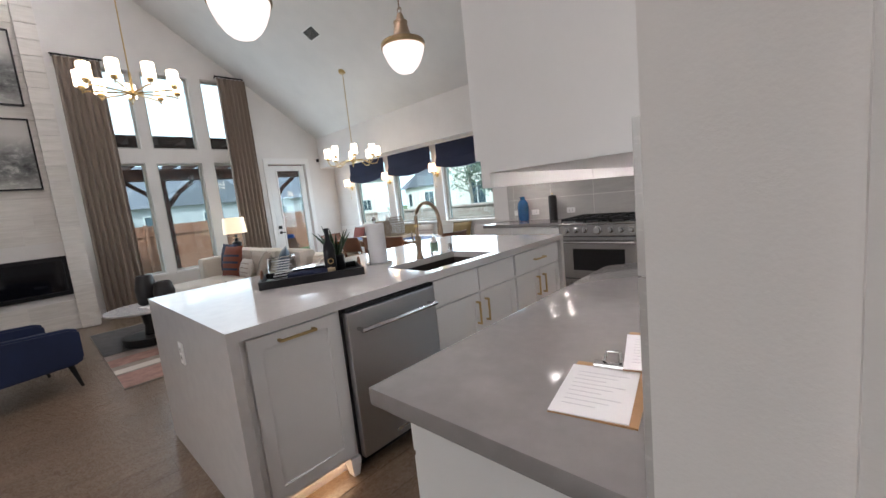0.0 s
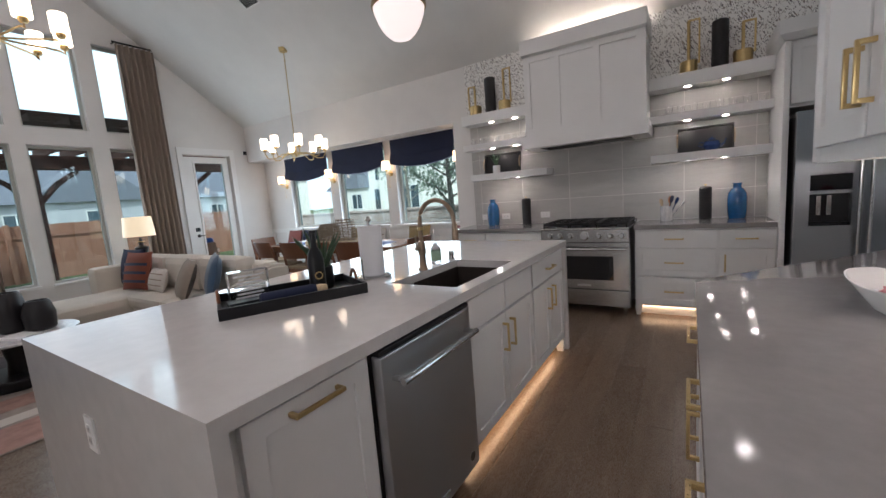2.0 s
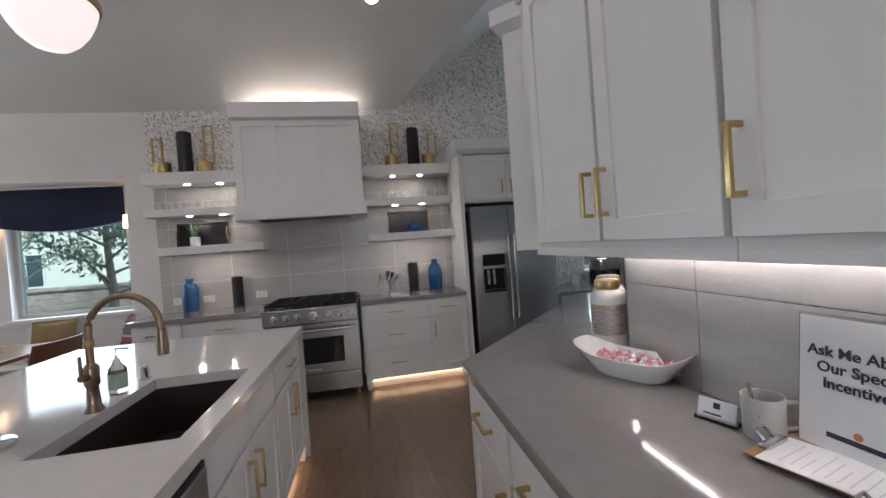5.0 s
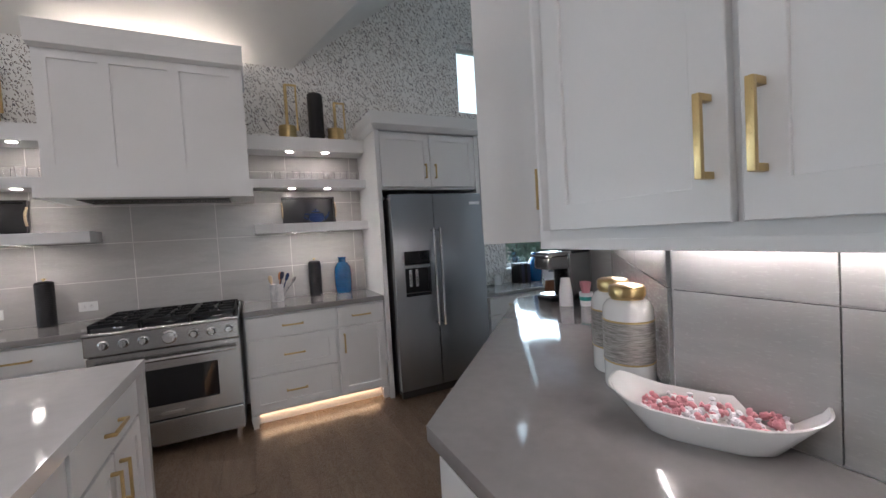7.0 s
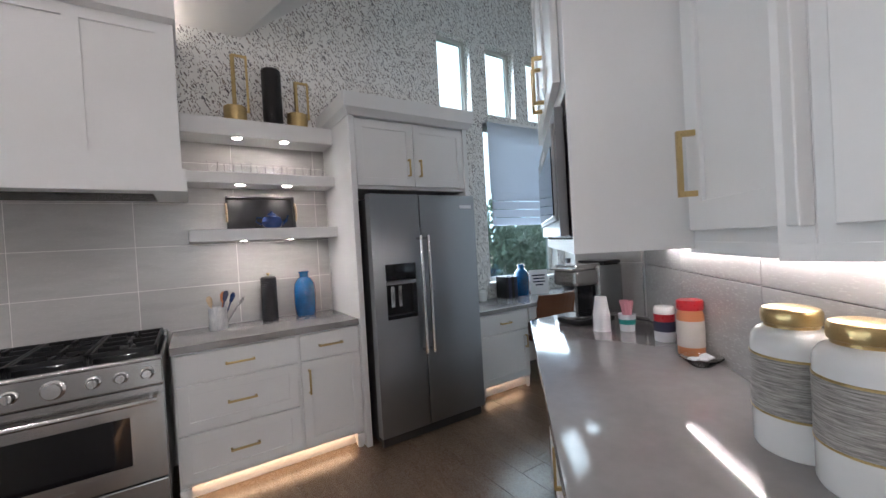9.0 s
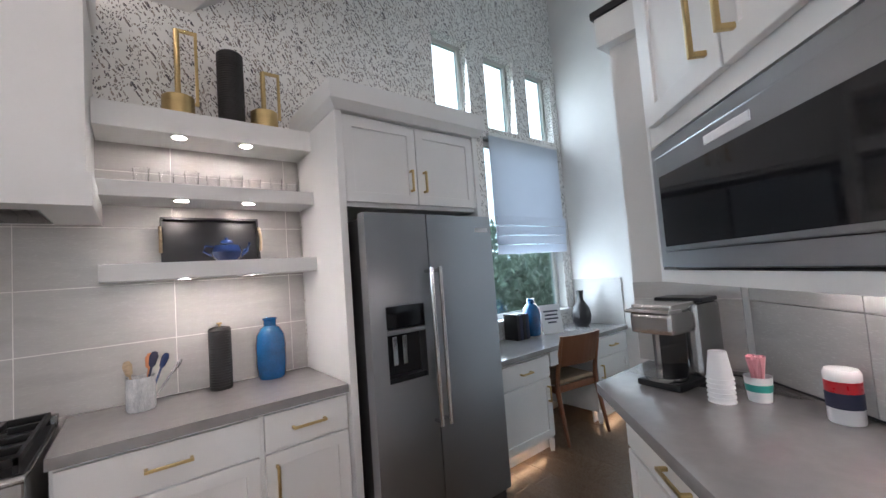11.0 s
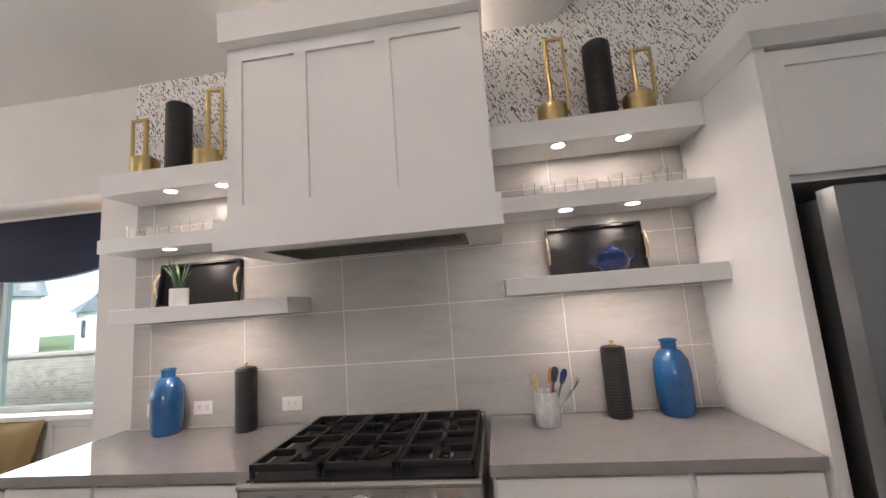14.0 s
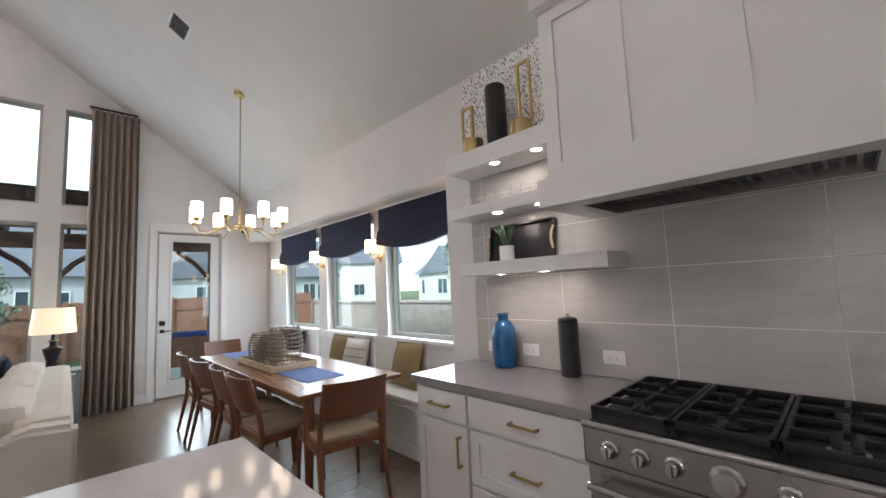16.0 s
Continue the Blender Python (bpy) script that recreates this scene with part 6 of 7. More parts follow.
pillow(pose(-4.33, 6.62, 0.495, -14, 0, -35), 0.42, 0.42, plain("plaid_cloth", (0.30, 0.10, 0.09), 0.9, var=0.3, scale=30), "red and blue striped pillow on the bench", stripes=[(0.10, 0.03, INK), (0.18, 0.02, PALECLOTH), (0.25, 0.03, RUNNER), (0.33, 0.02, INK)])
pillow(pose(-5.12, 6.66, 0.495, -14, 0, -4), 0.46, 0.44, OLIVE, "ochre pillow on the bench")
pillow(pose(-6.02, 6.63, 0.495, -16, 0, 8), 0.42, 0.42, PALECLOTH, "pale striped pillow on the bench", stripes=[(0.12, 0.012, TAUPE), (0.20, 0.012, TAUPE), (0.29, 0.012, TAUPE)])
pillow(pose(-6.42, 6.68, 0.495, -12, 0, 4), 0.46, 0.44, OLIVE, "ochre pillow on the bench")
pillow(pose(-7.75, 6.66, 0.495, -14, 0, 3), 0.46, 0.42, NAVYCLOTH, "navy pillow on the bench")
pillow(pose(-8.25, 6.66, 0.495, -14, 0, -6), 0.46, 0.42, plain("plaid_cloth_red", (0.25, 0.08, 0.07), 0.9, var=0.3, scale=30), "red striped pillow on the bench")

# roman shades over the bench windows
for a, b, c, d in NWIN:
    x0, x1 = a - 0.03, b + 0.03
    rs = thing("roman_shade", "navy roman shade gathered at the top of the window", "blind", None, "navy roman shades")
    bm = bmesh.new()
    bx(bm, x0, x1, 6.735, 6.745, 2.02, 2.345, 0.002)
    for k in range(3):
        n = 16
        loops = []
        for i in range(n + 1):
            x = x0 + (x1 - x0) * i / n
            sag = 0.055 * (1 - (2 * i / n - 1) ** 2) * (1 + 0.2 * k)
            z, y = 2.045 - 0.035 * k - sag, 6.725 - 0.008 * k
            loops.append([(x, y - 0.02, z - 0.03), (x, y + 0.012, z - 0.035), (x, y + 0.014, z + 0.05), (x, y - 0.004, z + 0.05)])
        rings(bm, loops)
    part("cloth", bm, NAVYCLOTH, rs)
    part("head_rail", box_bm(x0, x1, 6.73, 6.78, 2.33, 2.349), TRIM, rs)
# sconces on the piers
for x in (-4.27, -5.64, -7.01, -8.39):
    sc = thing("wall_sconce", "brass wall sconce with a lit opal shade", "wall lamp", pose(x, NY, 1.80), "sconces between the windows")
    part("backplate", lathe_bm([(0.001, 0), (0.045, 0), (0.045, 0.008), (0.03, 0.016), (0.001, 0.018)], n=24), BRASS, sc, "", pose(0, 0, 0, 90))
    part("arm", rod_bm([(0, -0.01, 0), (0, -0.09, 0), (0, -0.12, 0.02), (0, -0.12, 0.06)], 0.008), BRASS, sc)
    part("cup", lathe_bm([(0.001, 0.04), (0.03, 0.04), (0.034, 0.06), (0.001, 0.06)], (0, -0.12, 0), 18), BRASS, sc)
    part("shade", lathe_bm([(0.050, 0.06), (0.068, 0.06), (0.060, 0.20), (0.055, 0.20)], (0, -0.12, 0), 24), SCONCEGLASS, sc)
    pc = part("pull_chain", rod_bm([(0, -0.055, -0.005), (0, -0.055, -0.20)], 0.0022, 6), BRASS, sc)
    part("pull_weight", lathe_bm([(0.001, -0.235), (0.007, -0.23), (0.008, -0.215), (0.003, -0.20), (0.001, -0.20)], (0, -0.055, 0), 10), BRASS, pc)

def chandelier(name, label, m, arms, r, drop, stem, shade_r, shade_h, tilt_=0.0):
    c = thing(name, label, "chandelier", m)
    part("hub", lathe_bm([(0.001, -0.05), (0.014, -0.045), (0.02, -0.01), (0.042, 0.0), (0.042, 0.03), (0.014, 0.045), (0.012, 0.22), (0.001, 0.22)], n=20), BRASS, c)
    part("stem", rod_bm([(0, 0, 0.2), (0, 0, stem)], 0.006, 8), BRASS, c)
    part("canopy", lathe_bm([(0.001, -0.03), (0.055, -0.025), (0.065, 0.0), (0.065, 0.03), (0.001, 0.04)], (0, 0, stem), 24), BRASS, c)
    for k in range(arms):
        a = 2 * math.pi * (k + 0.3) / arms
        ca, sa = math.cos(a), math.sin(a)
        pts = [(0.03, 0.015), (0.45 * r, 0.01 - drop * 0.2), (0.72 * r, -drop), (0.92 * r, -drop * 0.9), (r, 0.0), (r, 0.05)]
        ar = part("arm", rod_bm([(q * ca, q * sa, z) for q, z in pts], 0.0075, 8), BRASS, c)
        part("cup", lathe_bm([(0.001, 0.03), (0.022, 0.03), (0.03, 0.05), (0.03, 0.065), (0.001, 0.065)], (r * ca, r * sa, 0), 16), BRASS, ar)
        part("shade", lathe_bm([(0.001, 0.066), (shade_r * 0.96, 0.066), (shade_r, 0.075), (shade_r, 0.06 + shade_h), (shade_r * 0.9, 0.066 + shade_h), (0.001, 0.066 + shade_h)], (r * ca, r * sa, 0), 20), SHADEGLASS, ar, "lit opal glass shade")


chandelier("dining_chandelier", "brass chandelier with eight lit opal shades over the table", pose(-6.44, 5.57, 2.165), 8, 0.43, 0.07, vault(5.57) - 2.165, 0.052, 0.155)
chandelier("living_chandelier", "brass chandelier with lit opal shades in the living room", pose(-5.70, 2.45, 2.74), 9, 0.40, -0.02, RIDGE - 2.74, 0.055, 0.145)

# ---- living room ----
def curtain(y0, y1, label):
    c = thing("curtain", label, "curtain", None, "long curtains")
    bm = bmesh.new()
    n = 72
    top, bot = [], []
    for i in range(n + 1):
        u = i / n
        ph = u * math.pi * 2 * 7
        yt = y0 + (y1 - y0) * u
        amp_t, amp_b = 0.035, 0.05
        top.append((WX + 0.12 + amp_t * math.sin(ph), yt, 4.09))
        bot.append((WX + 0.13 + amp_b * math.sin(ph + 0.35 * math.sin(3 * u)), (y0 + y1) / 2 + (yt - (y0 + y1) / 2) * 1.06, 0.015))
    levels = [[tuple(Vector(a).lerp(Vector(b), q / 5)) for a, b in zip(top, bot)] for q in range(6)]
    rows = [[bm.verts.new(p) for p in lv_] for lv_ in levels]
    back = [[bm.verts.new((x - 0.006, y, z)) for x, y, z in lv_] for lv_ in levels]
    for g in (rows, back):
        for a, b in zip(g, g[1:]):
            for i in range(n):
                bm.faces.new((a[i], a[i + 1], b[i + 1], b[i]))
    for q in range(5):
        bm.faces.new((rows[q][0], rows[q + 1][0], back[q + 1][0], back[q][0]))
        bm.faces.new((rows[q][n], rows[q + 1][n], back[q + 1][n], back[q][n]))
    for i in range(n):
        bm.faces.new((rows[-1][i], rows[-1][i + 1], back[-1][i + 1], back[-1][i]))
        bm.faces.new((rows[0][i], rows[0][i + 1], back[0][i + 1], back[0][i]))
    part("cloth", bm, CURTAIN, c)
    part("rod", rod_bm([(WX + 0.12, y0 - 0.03, 4.115), (WX + 0.12, y1 + 0.03, 4.115)], 0.014, 12), BLACK, c, "black curtain rod")
    for y in (y0, y1):
        part("bracket", rod_bm([(WX, y, 4.115), (WX + 0.12, y, 4.115)], 0.008), BLACK, c)


curtain(2.17, 2.72, "long taupe curtain on a short black rod beside the fireplace")
curtain(4.43, 4.95, "long taupe curtain on a short black rod beside the back door")

# fireplace and pictures
fp = thing("electric_fireplace", "long black linear fireplace set in the wall", "fireplace")
part("surround", wall_bm("x", -8.545, -8.505, 0.947, 1.822, 0.53, 1.10, [(1.0, 1.765, 0.59, 1.04)]), BLACK, fp)
part("firebox", wall_bm("x", -8.86, -8.84, 0.97, 1.79, 0.55, 1.08), DARKSTEEL, fp)
part("stone_bed", box_bm(-8.84, -8.56, 0.98, 1.78, 0.555, 0.64, 0.01), EMBER, fp)
part("glass_front", box_bm(-8.548, -8.544, 0.98, 1.78, 0.57, 1.06), BLACKGLASS, fp, "dark glass front")

def picture(y0, y1, z0, z1, seed, label):
    p = thing("framed_picture", label, "picture", pose(-8.53, 0, 0), "pictures over the fireplace")
    part("frame", wall_bm("x", 0, 0.045, y0, y1, z0, z1, [(y0 + 0.02, y1 - 0.02, z0 + 0.02, z1 - 0.02)]), BLACK, p)
    m, n, l, b = nodes_of("print_%d" % seed)
    tc = n.new("ShaderNodeTexCoord")
    sep = n.new("ShaderNodeSeparateXYZ")
    l.new(tc.outputs["Generated"], sep.inputs[0])
    mp = n.new("ShaderNodeMapping")
    mp.inputs["Location"].default_value = (seed, seed * 2, seed)
    mp.inputs["Scale"].default_value = (1, 1.1, 2.0)
    l.new(tc.outputs["Generated"], mp.inputs[0])
    nz = noise_tex(n, l, mp.outputs[0], 3.2, 9, 0.68)
    clouds = ramp(n, l, nz, [(0.36, (0.02, 0.02, 0.025)), (0.52, (0.16, 0.17, 0.17)), (0.66, (0.55, 0.54, 0.52))])
    band = ramp(n, l, sep.outputs[2], [(0.0, (0.55, 0.55, 0.55)), (0.25, (0, 0, 0)), (0.52, (0.15, 0.15, 0.15)), (0.78, (1, 1, 1))])
    l.new(mixed(n, l, clouds, (0.60, 0.585, 0.56), band), b.inputs["Base Color"])
    b.inputs["Roughness"].default_value = 0.5
    part("print", box_bm(0.008, 0.014, y0 + 0.018, y1 - 0.018, z0 + 0.018, z1 - 0.018), m, p, "black and white landscape print")


picture(0.975, 1.745, 2.06, 3.03, 4, "black and white landscape print in a thin black frame")
picture(0.975, 1.745, 3.20, 4.20, 9, "black and white landscape print in a thin black frame")

rug = thing("rug", "striped grey and rose wool rug", "rug")
part("field", box_bm(-7.7, -4.90, 1.82, 3.75, 0.0, 0.012, 0.004), RUGMAT, rug)
for x0, x1, mt in ((-5.35, -4.91, RUGPINK), (-5.55, -5.40, PALECLOTH), (-6.0, -5.7, RUGPINK), (-7.65, -6.25, RUGDARK)):
    part("stripe", box_bm(x0, x1, 1.825, 3.745, 0.012, 0.0145, 0.001), mt, rug)

ct = thing("coffee_table", "round white marble coffee table on a dark drum base", "coffee table", pose(-6.42, 2.33, 0.0145))
part("top", lathe_bm([(0.001, 0.395), (0.40, 0.395), (0.43, 0.402), (0.435, 0.415), (0.43, 0.425), (0.001, 0.428)], n=48), MARBLE, ct, "white marble top")
part("pillar", lathe_bm([(0.09, 0.09), (0.075, 0.2), (0.11, 0.395), (0.001, 0.395)], n=28), BLACK, ct)
part("base", lathe_bm([(0.001, 0), (0.30, 0), (0.31, 0.01), (0.31, 0.08), (0.30, 0.09), (0.001, 0.09)], n=40), BLACK, ct, "dark round drum base")
for x, y, h in ((-6.55, 2.36, 0.36), (-6.36, 2.50, 0.27)):
    solid("vase", lathe_bm([(0.001, 0), (0.085, 0), (0.105, 0.02), (0.115, h * 0.55), (0.09, h * 0.93), (0.078, h), (0.07, h), (0.07, h * 0.9), (0.001, h * 0.88)], n=28), MATTBLACK, "dark matt vase on the coffee table", "vase", "coffee table vases", m=pose(x, y, 0.4425))
bk = thing("book", "white book lying on the coffee table", "book", pose(-6.20, 2.33, 0.4425, 0, 0, 20))
part("cover", box_bm(-0.12, 0.12, -0.09, 0.09, 0, 0.022, 0.003), SHEET, bk)

ac = thing("armchair", "navy velvet armchair on dark tapered legs", "armchair", pose(-5.66, 1.15, 0, 0, 0, 17))
bm = bmesh.new()
bx(bm, -0.32, 0.32, -0.33, 0.36, 0.20, 0.34, 0.03)
part("base", bm, BLUECLOTH, ac)
part("seat_cushion", box_bm(-0.30, 0.30, -0.30, 0.40, 0.335, 0.47, 0.045), BLUECLOTH, ac)
bm = bmesh.new()
rings(bm, [[(-0.36, -0.30, 0.22), (0.36, -0.30, 0.22), (0.36, -0.42, 0.22), (-0.36, -0.42, 0.22)],
           [(-0.38, -0.30, 0.5), (0.38, -0.30, 0.5), (0.38, -0.44, 0.5), (-0.38, -0.44, 0.5)],
           [(-0.37, -0.40, 0.76), (0.37, -0.40, 0.76), (0.37, -0.53, 0.76), (-0.37, -0.53, 0.76)],
           [(-0.34, -0.43, 0.80), (0.34, -0.43, 0.80), (0.34, -0.52, 0.80), (-0.34, -0.52, 0.80)]])
bmesh.ops.bevel(bm, geom=list(bm.edges), offset=0.02, segments=2, affect="EDGES")
part("backrest", bm, BLUECLOTH, ac)
for s in (-1, 1):
    bm = bmesh.new()
    xa, xb = s * 0.315, s * 0.40
    rings(bm, [[(xa, -0.36, 0.22), (xb, -0.36, 0.22), (xb, -0.36, 0.60), (xa, -0.36, 0.60)],
               [(xa, 0.36, 0.22), (xb, 0.36, 0.22), (xb, 0.36, 0.55), (xa, 0.36, 0.55)],
               [(xa, 0.40, 0.26), (xb, 0.40, 0.26), (xb, 0.40, 0.52), (xa, 0.40, 0.52)]])
    bmesh.ops.bevel(bm, geom=list(bm.edges), offset=0.018, segments=2, affect="EDGES")
    part("armrest", bm, BLUECLOTH, ac)
    for y in (-0.32, 0.32):
        part("leg", rod_bm([(s * 0.30, y, 0.21), (s * 0.345, y * 1.12, 0.0)], [0.024, 0.012], 10), BLACK, ac)
pillow(pose(-5.64, 0.98, 0.47, -18, 0, 17 - 180), 0.40, 0.30, PALECLOTH, "pale patterned pillow on the armchair")

# sofa
sf = thing("sofa", "cream L-shaped sofa with a rounded chaise", "sofa")
part("base", box_bm(-8.15, -5.35, 3.45, 4.30, 0.06, 0.30, 0.03), SOFA, sf)
part("backrest", box_bm(-8.10, -5.40, 4.05, 4.32, 0.25, 0.78, 0.06), SOFA, sf)
part("armrest", box_bm(-8.33, -8.05, 3.40, 4.32, 0.06, 0.76, 0.06), SOFA, sf)
bm = bmesh.new()
rings(bm, [[(xa, 3.38, 0.06), (xa, 4.33, 0.06), (xa, 4.34, 0.74), (xa, 4.10, 0.76), (xa, 3.85, 0.60), (xa, 3.38, 0.50)] for xa in (-5.44, -5.24)])
bmesh.ops.bevel(bm, geom=list(bm.edges), offset=0.035, segments=3, affect="EDGES")
part("armrest", bm, SOFA, sf)
part("chaise", box_bm(-8.12, -7.15, 2.75, 3.60, 0.06, 0.44, 0.10), SOFA, sf)
for x0, x1 in ((-8.05, -7.2), (-7.19, -6.36), (-6.35, -5.5)):
    part("seat_cushion", box_bm(x0, x1, 3.42, 4.06, 0.295, 0.45, 0.045), SOFA, sf)
    part("back_cushion", box_bm(x0 + 0.01, x1 - 0.01, 3.86, 4.13, 0.44, 0.87, 0.10), SOFA, sf)
for x in (-8.2, -5.35):
    for y in (3.5, 4.22):
        part("leg", rod_bm([(x, y, 0.0), (x, y, 0.07)], 0.025), BLACK, sf)
pillow(pose(-7.90, 3.72, 0.46, -14, 0, 8), 0.52, 0.52, NAVYCLOTH, "navy pillow on the sofa")
pillow(pose(-7.48, 3.62, 0.46, -16, 0, 10), 0.52, 0.50, RUST, "rust patterned pillow on the sofa", stripes=[(0.11, 0.035, INK), (0.22, 0.035, INK), (0.33, 0.035, INK)])
pillow(pose(-7.05, 3.68, 0.45, -18, 0, -4), 0.46, 0.30, PALECLOTH, "cream striped lumbar pillow on the sofa", stripes=[(0.08, 0.012, TAUPE), (0.15, 0.012, TAUPE), (0.22, 0.012, TAUPE)])
pillow(pose(-6.12, 3.54, 0.45, -22, 0, -16), 0.50, 0.46, TAUPE, "taupe pillow on the sofa")
pillow(pose(-5.74, 3.66, 0.46, -16, 0, -24), 0.50, 0.50, TEALCLOTH, "teal velvet pillow on the sofa")

st = thing("side_table", "grey wooden side table behind the sofa", "side table")
part("tabletop", box_bm(-8.72, -8.36, 3.90, 4.42, 0.64, 0.67, 0.004), plain("grey_wood", (0.20, 0.20, 0.20), 0.5), st)
part("shelf", box_bm(-8.70, -8.38, 3.92, 4.40, 0.14, 0.16), bpy.data.materials["grey_wood"], st)
for x in (-8.69, -8.39):
    for y in (3.93, 4.39):
        part("leg", box_bm(x - 0.018, x + 0.018, y - 0.018, y + 0.018, 0, 0.64), bpy.data.materials["grey_wood"], st)
tl = thing("table_lamp", "dark table lamp with a lit cream drum shade", "table lamp", pose(-8.53, 4.16, 0.67))
part("base", lathe_bm([(0.001, 0), (0.075, 0), (0.075, 0.015), (0.055, 0.03), (0.05, 0.12), (0.085, 0.24), (0.09, 0.27), (0.03, 0.30), (0.03, 0.34), (0.05, 0.355), (0.02, 0.37), (0.012, 0.46), (0.001, 0.46)], n=24), BLACK, tl)
part("collar", lathe_bm([(0.052, 0.352), (0.056, 0.356), (0.05, 0.362)], n=24, close=False), BRASS, tl)
part("shade", lathe_bm([(0.205, 0.44), (0.18, 0.735), (0.177, 0.735), (0.202, 0.44)], n=36, close=False), LAMPCLOTH, tl, "cream drum shade, lit")
hb = thing("side_cabinet", "low white cabinet beside the fireplace", "cabinet", pose(-8.14, 0.47, 0))
part("body", box_bm(-0.30, 0.30, -0.42, 0.42, 0.08, 0.66, 0.004), TRIM, hb)
part("top", box_bm(-0.31, 0.31, -0.43, 0.43, 0.66, 0.685, 0.004), TRIM, hb)
part("plinth", box_bm(-0.27, 0.27, -0.38, 0.38, 0.0, 0.08), TRIM, hb)
for y in (-0.415, 0.005):
    part("door", shaker(0.41, 0.55, 0.06), TRIM, hb, "", pose(0.30, y, 0.095, 0, 0, 90))
ws = thing("wall_shelf", "black box shelf on the wall beside the fireplace", "shelf", pose(-8.64, 0.22, 2.15))
part("board", box_bm(-0.11, 0.14, -0.5, 0.5, 0, 0.26, 0.004), BLACK, ws)
tr = thing("tray", "small pale wooden tray under the plant", "tray", pose(-8.14, 0.74, 0.685))
part("base", box_bm(-0.09, 0.09, -0.12, 0.12, 0, 0.012, 0.003), CARDBOARD, tr)
pl = thing("potted_plant", "small green plant in a glass-grey pot on a tray", "plant", pose(-8.14, 0.74, 0.697))
part("pot", lathe_bm([(0.001, 0), (0.08, 0), (0.09, 0.02), (0.07, 0.12), (0.06, 0.12), (0.001, 0.10)]), plain("grey_pot", (0.25, 0.25, 0.25), 0.6), pl)
for k in range(18):
    a, t_ = 2.4 * k, 0.15 + 0.05 * k
    b0 = Vector((0, 0, 0.10))
    part("leaf", rod_bm([b0, b0 + Vector((math.cos(a) * math.sin(t_), math.sin(a) * math.sin(t_), math.cos(t_))) * 0.12, b0 + Vector((math.cos(a) * math.sin(t_ * 1.3), math.sin(a) * math.sin(t_ * 1.3), math.cos(t_ * 1.3))) * 0.22], [0.008, 0.012, 0.001], 6), PLANT, pl)


# ---- outside ----
m_, n_, l_, p_ = nodes_of("hazy_sky")
n_.remove(p_)
em = n_.new("ShaderNodeEmission")
tcg = n_.new("ShaderNodeTexCoord")
sepg = n_.new("ShaderNodeSeparateXYZ")
l_.new(tcg.outputs["Generated"], sepg.inputs[0])
l_.new(ramp(n_, l_, sepg.outputs[2], [(0.0, (0.80, 0.90, 1.0)), (0.6, (0.92, 0.97, 1.0))]), em.inputs[0])
em.inputs[1].default_value = 2.2
l_.new(em.outputs[0], n_["Material Output"].inputs[0])
bm = bmesh.new()
lathe(bm, [(220, -3), (220, 90), (180, 170)], n=64, close=False)
solid("backdrop", bm, m_, "pale hazy sky", "sky", kind="structure")
solid("ground", box_bm(-400, 400, -400, 400, -0.5, -0.13), GRASS, "short green lawn", "ground", kind="structure")
solid("patio", box_bm(-13.6, -9.05, 0.5, 8.5, -0.128, -0.05), CONCRETE, "pale concrete patio", "pavement", kind="structure")
pg = thing("pergola", "dark red stained timber pergola over the patio", "pergola")
for y in (1.2, 3.98, 6.75):
    p = part("post", box_bm(-12.6, -12.42, y - 0.09, y + 0.09, -0.05, 2.55, 0.006), PERGOLA, pg)
    for s in (-1, 1):
        part("brace", rod_bm([(-12.51, y + s * 0.06, 1.85), (-12.51, y + s * 0.35, 2.22), (-12.51, y + s * 0.72, 2.5)], 0.055, 6), PERGOLA, p)
part("beam", box_bm(-12.62, -12.40, 0.2, 7.9, 2.52, 2.80, 0.006), PERGOLA, pg)
part("beam", box_bm(-9.35, -9.20, 0.2, 7.9, 2.62, 2.84, 0.006), PERGOLA, pg)
for k in range(18):
    part("rafter", box_bm(-13.2, -9.2, 0.35 + 0.43 * k, 0.40 + 0.43 * k, 2.80, 2.97), PERGOLA, pg)
for k in range(18):
    part("slat", box_bm(-13.1 + 0.22 * k, -13.06 + 0.22 * k, 0.2, 7.9, 2.97, 3.02), PERGOLA, pg)
oc = thing("patio_chair", "wooden patio chair with bright blue cushions", "chair", pose(-10.7, 6.05, -0.05, 0, 0, 60))
part("frame", bx(bx(bx(bx(box_bm(-0.34, 0.34, -0.33, 0.33, 0.28, 0.34, 0.005), -0.36, -0.29, -0.35, 0.35, 0.55, 0.60, 0.005), 0.29, 0.36, -0.35, 0.35, 0.55, 0.60, 0.005), -0.34, 0.34, -0.37, -0.31, 0.28, 0.80, 0.005), -0.34, 0.34, 0.30, 0.34, 0.20, 0.34, 0.005), FENCEWOOD, oc)
for x in (-0.325, 0.325):
    for y in (-0.33, 0.33):
        part("leg", box_bm(x - 0.025, x + 0.025, y - 0.025, y + 0.025, 0, 0.56), FENCEWOOD, oc)
PATIOBLUE = plain("patio_blue", (0.03, 0.10, 0.35), 0.8, var=0.1, fine=300)
part("seat_cushion", box_bm(-0.29, 0.29, -0.28, 0.32, 0.34, 0.46, 0.04), PATIOBLUE, oc)
part("back_cushion", box_bm(-0.29, 0.29, -0.32, -0.18, 0.44, 0.90, 0.05), PATIOBLUE, oc)
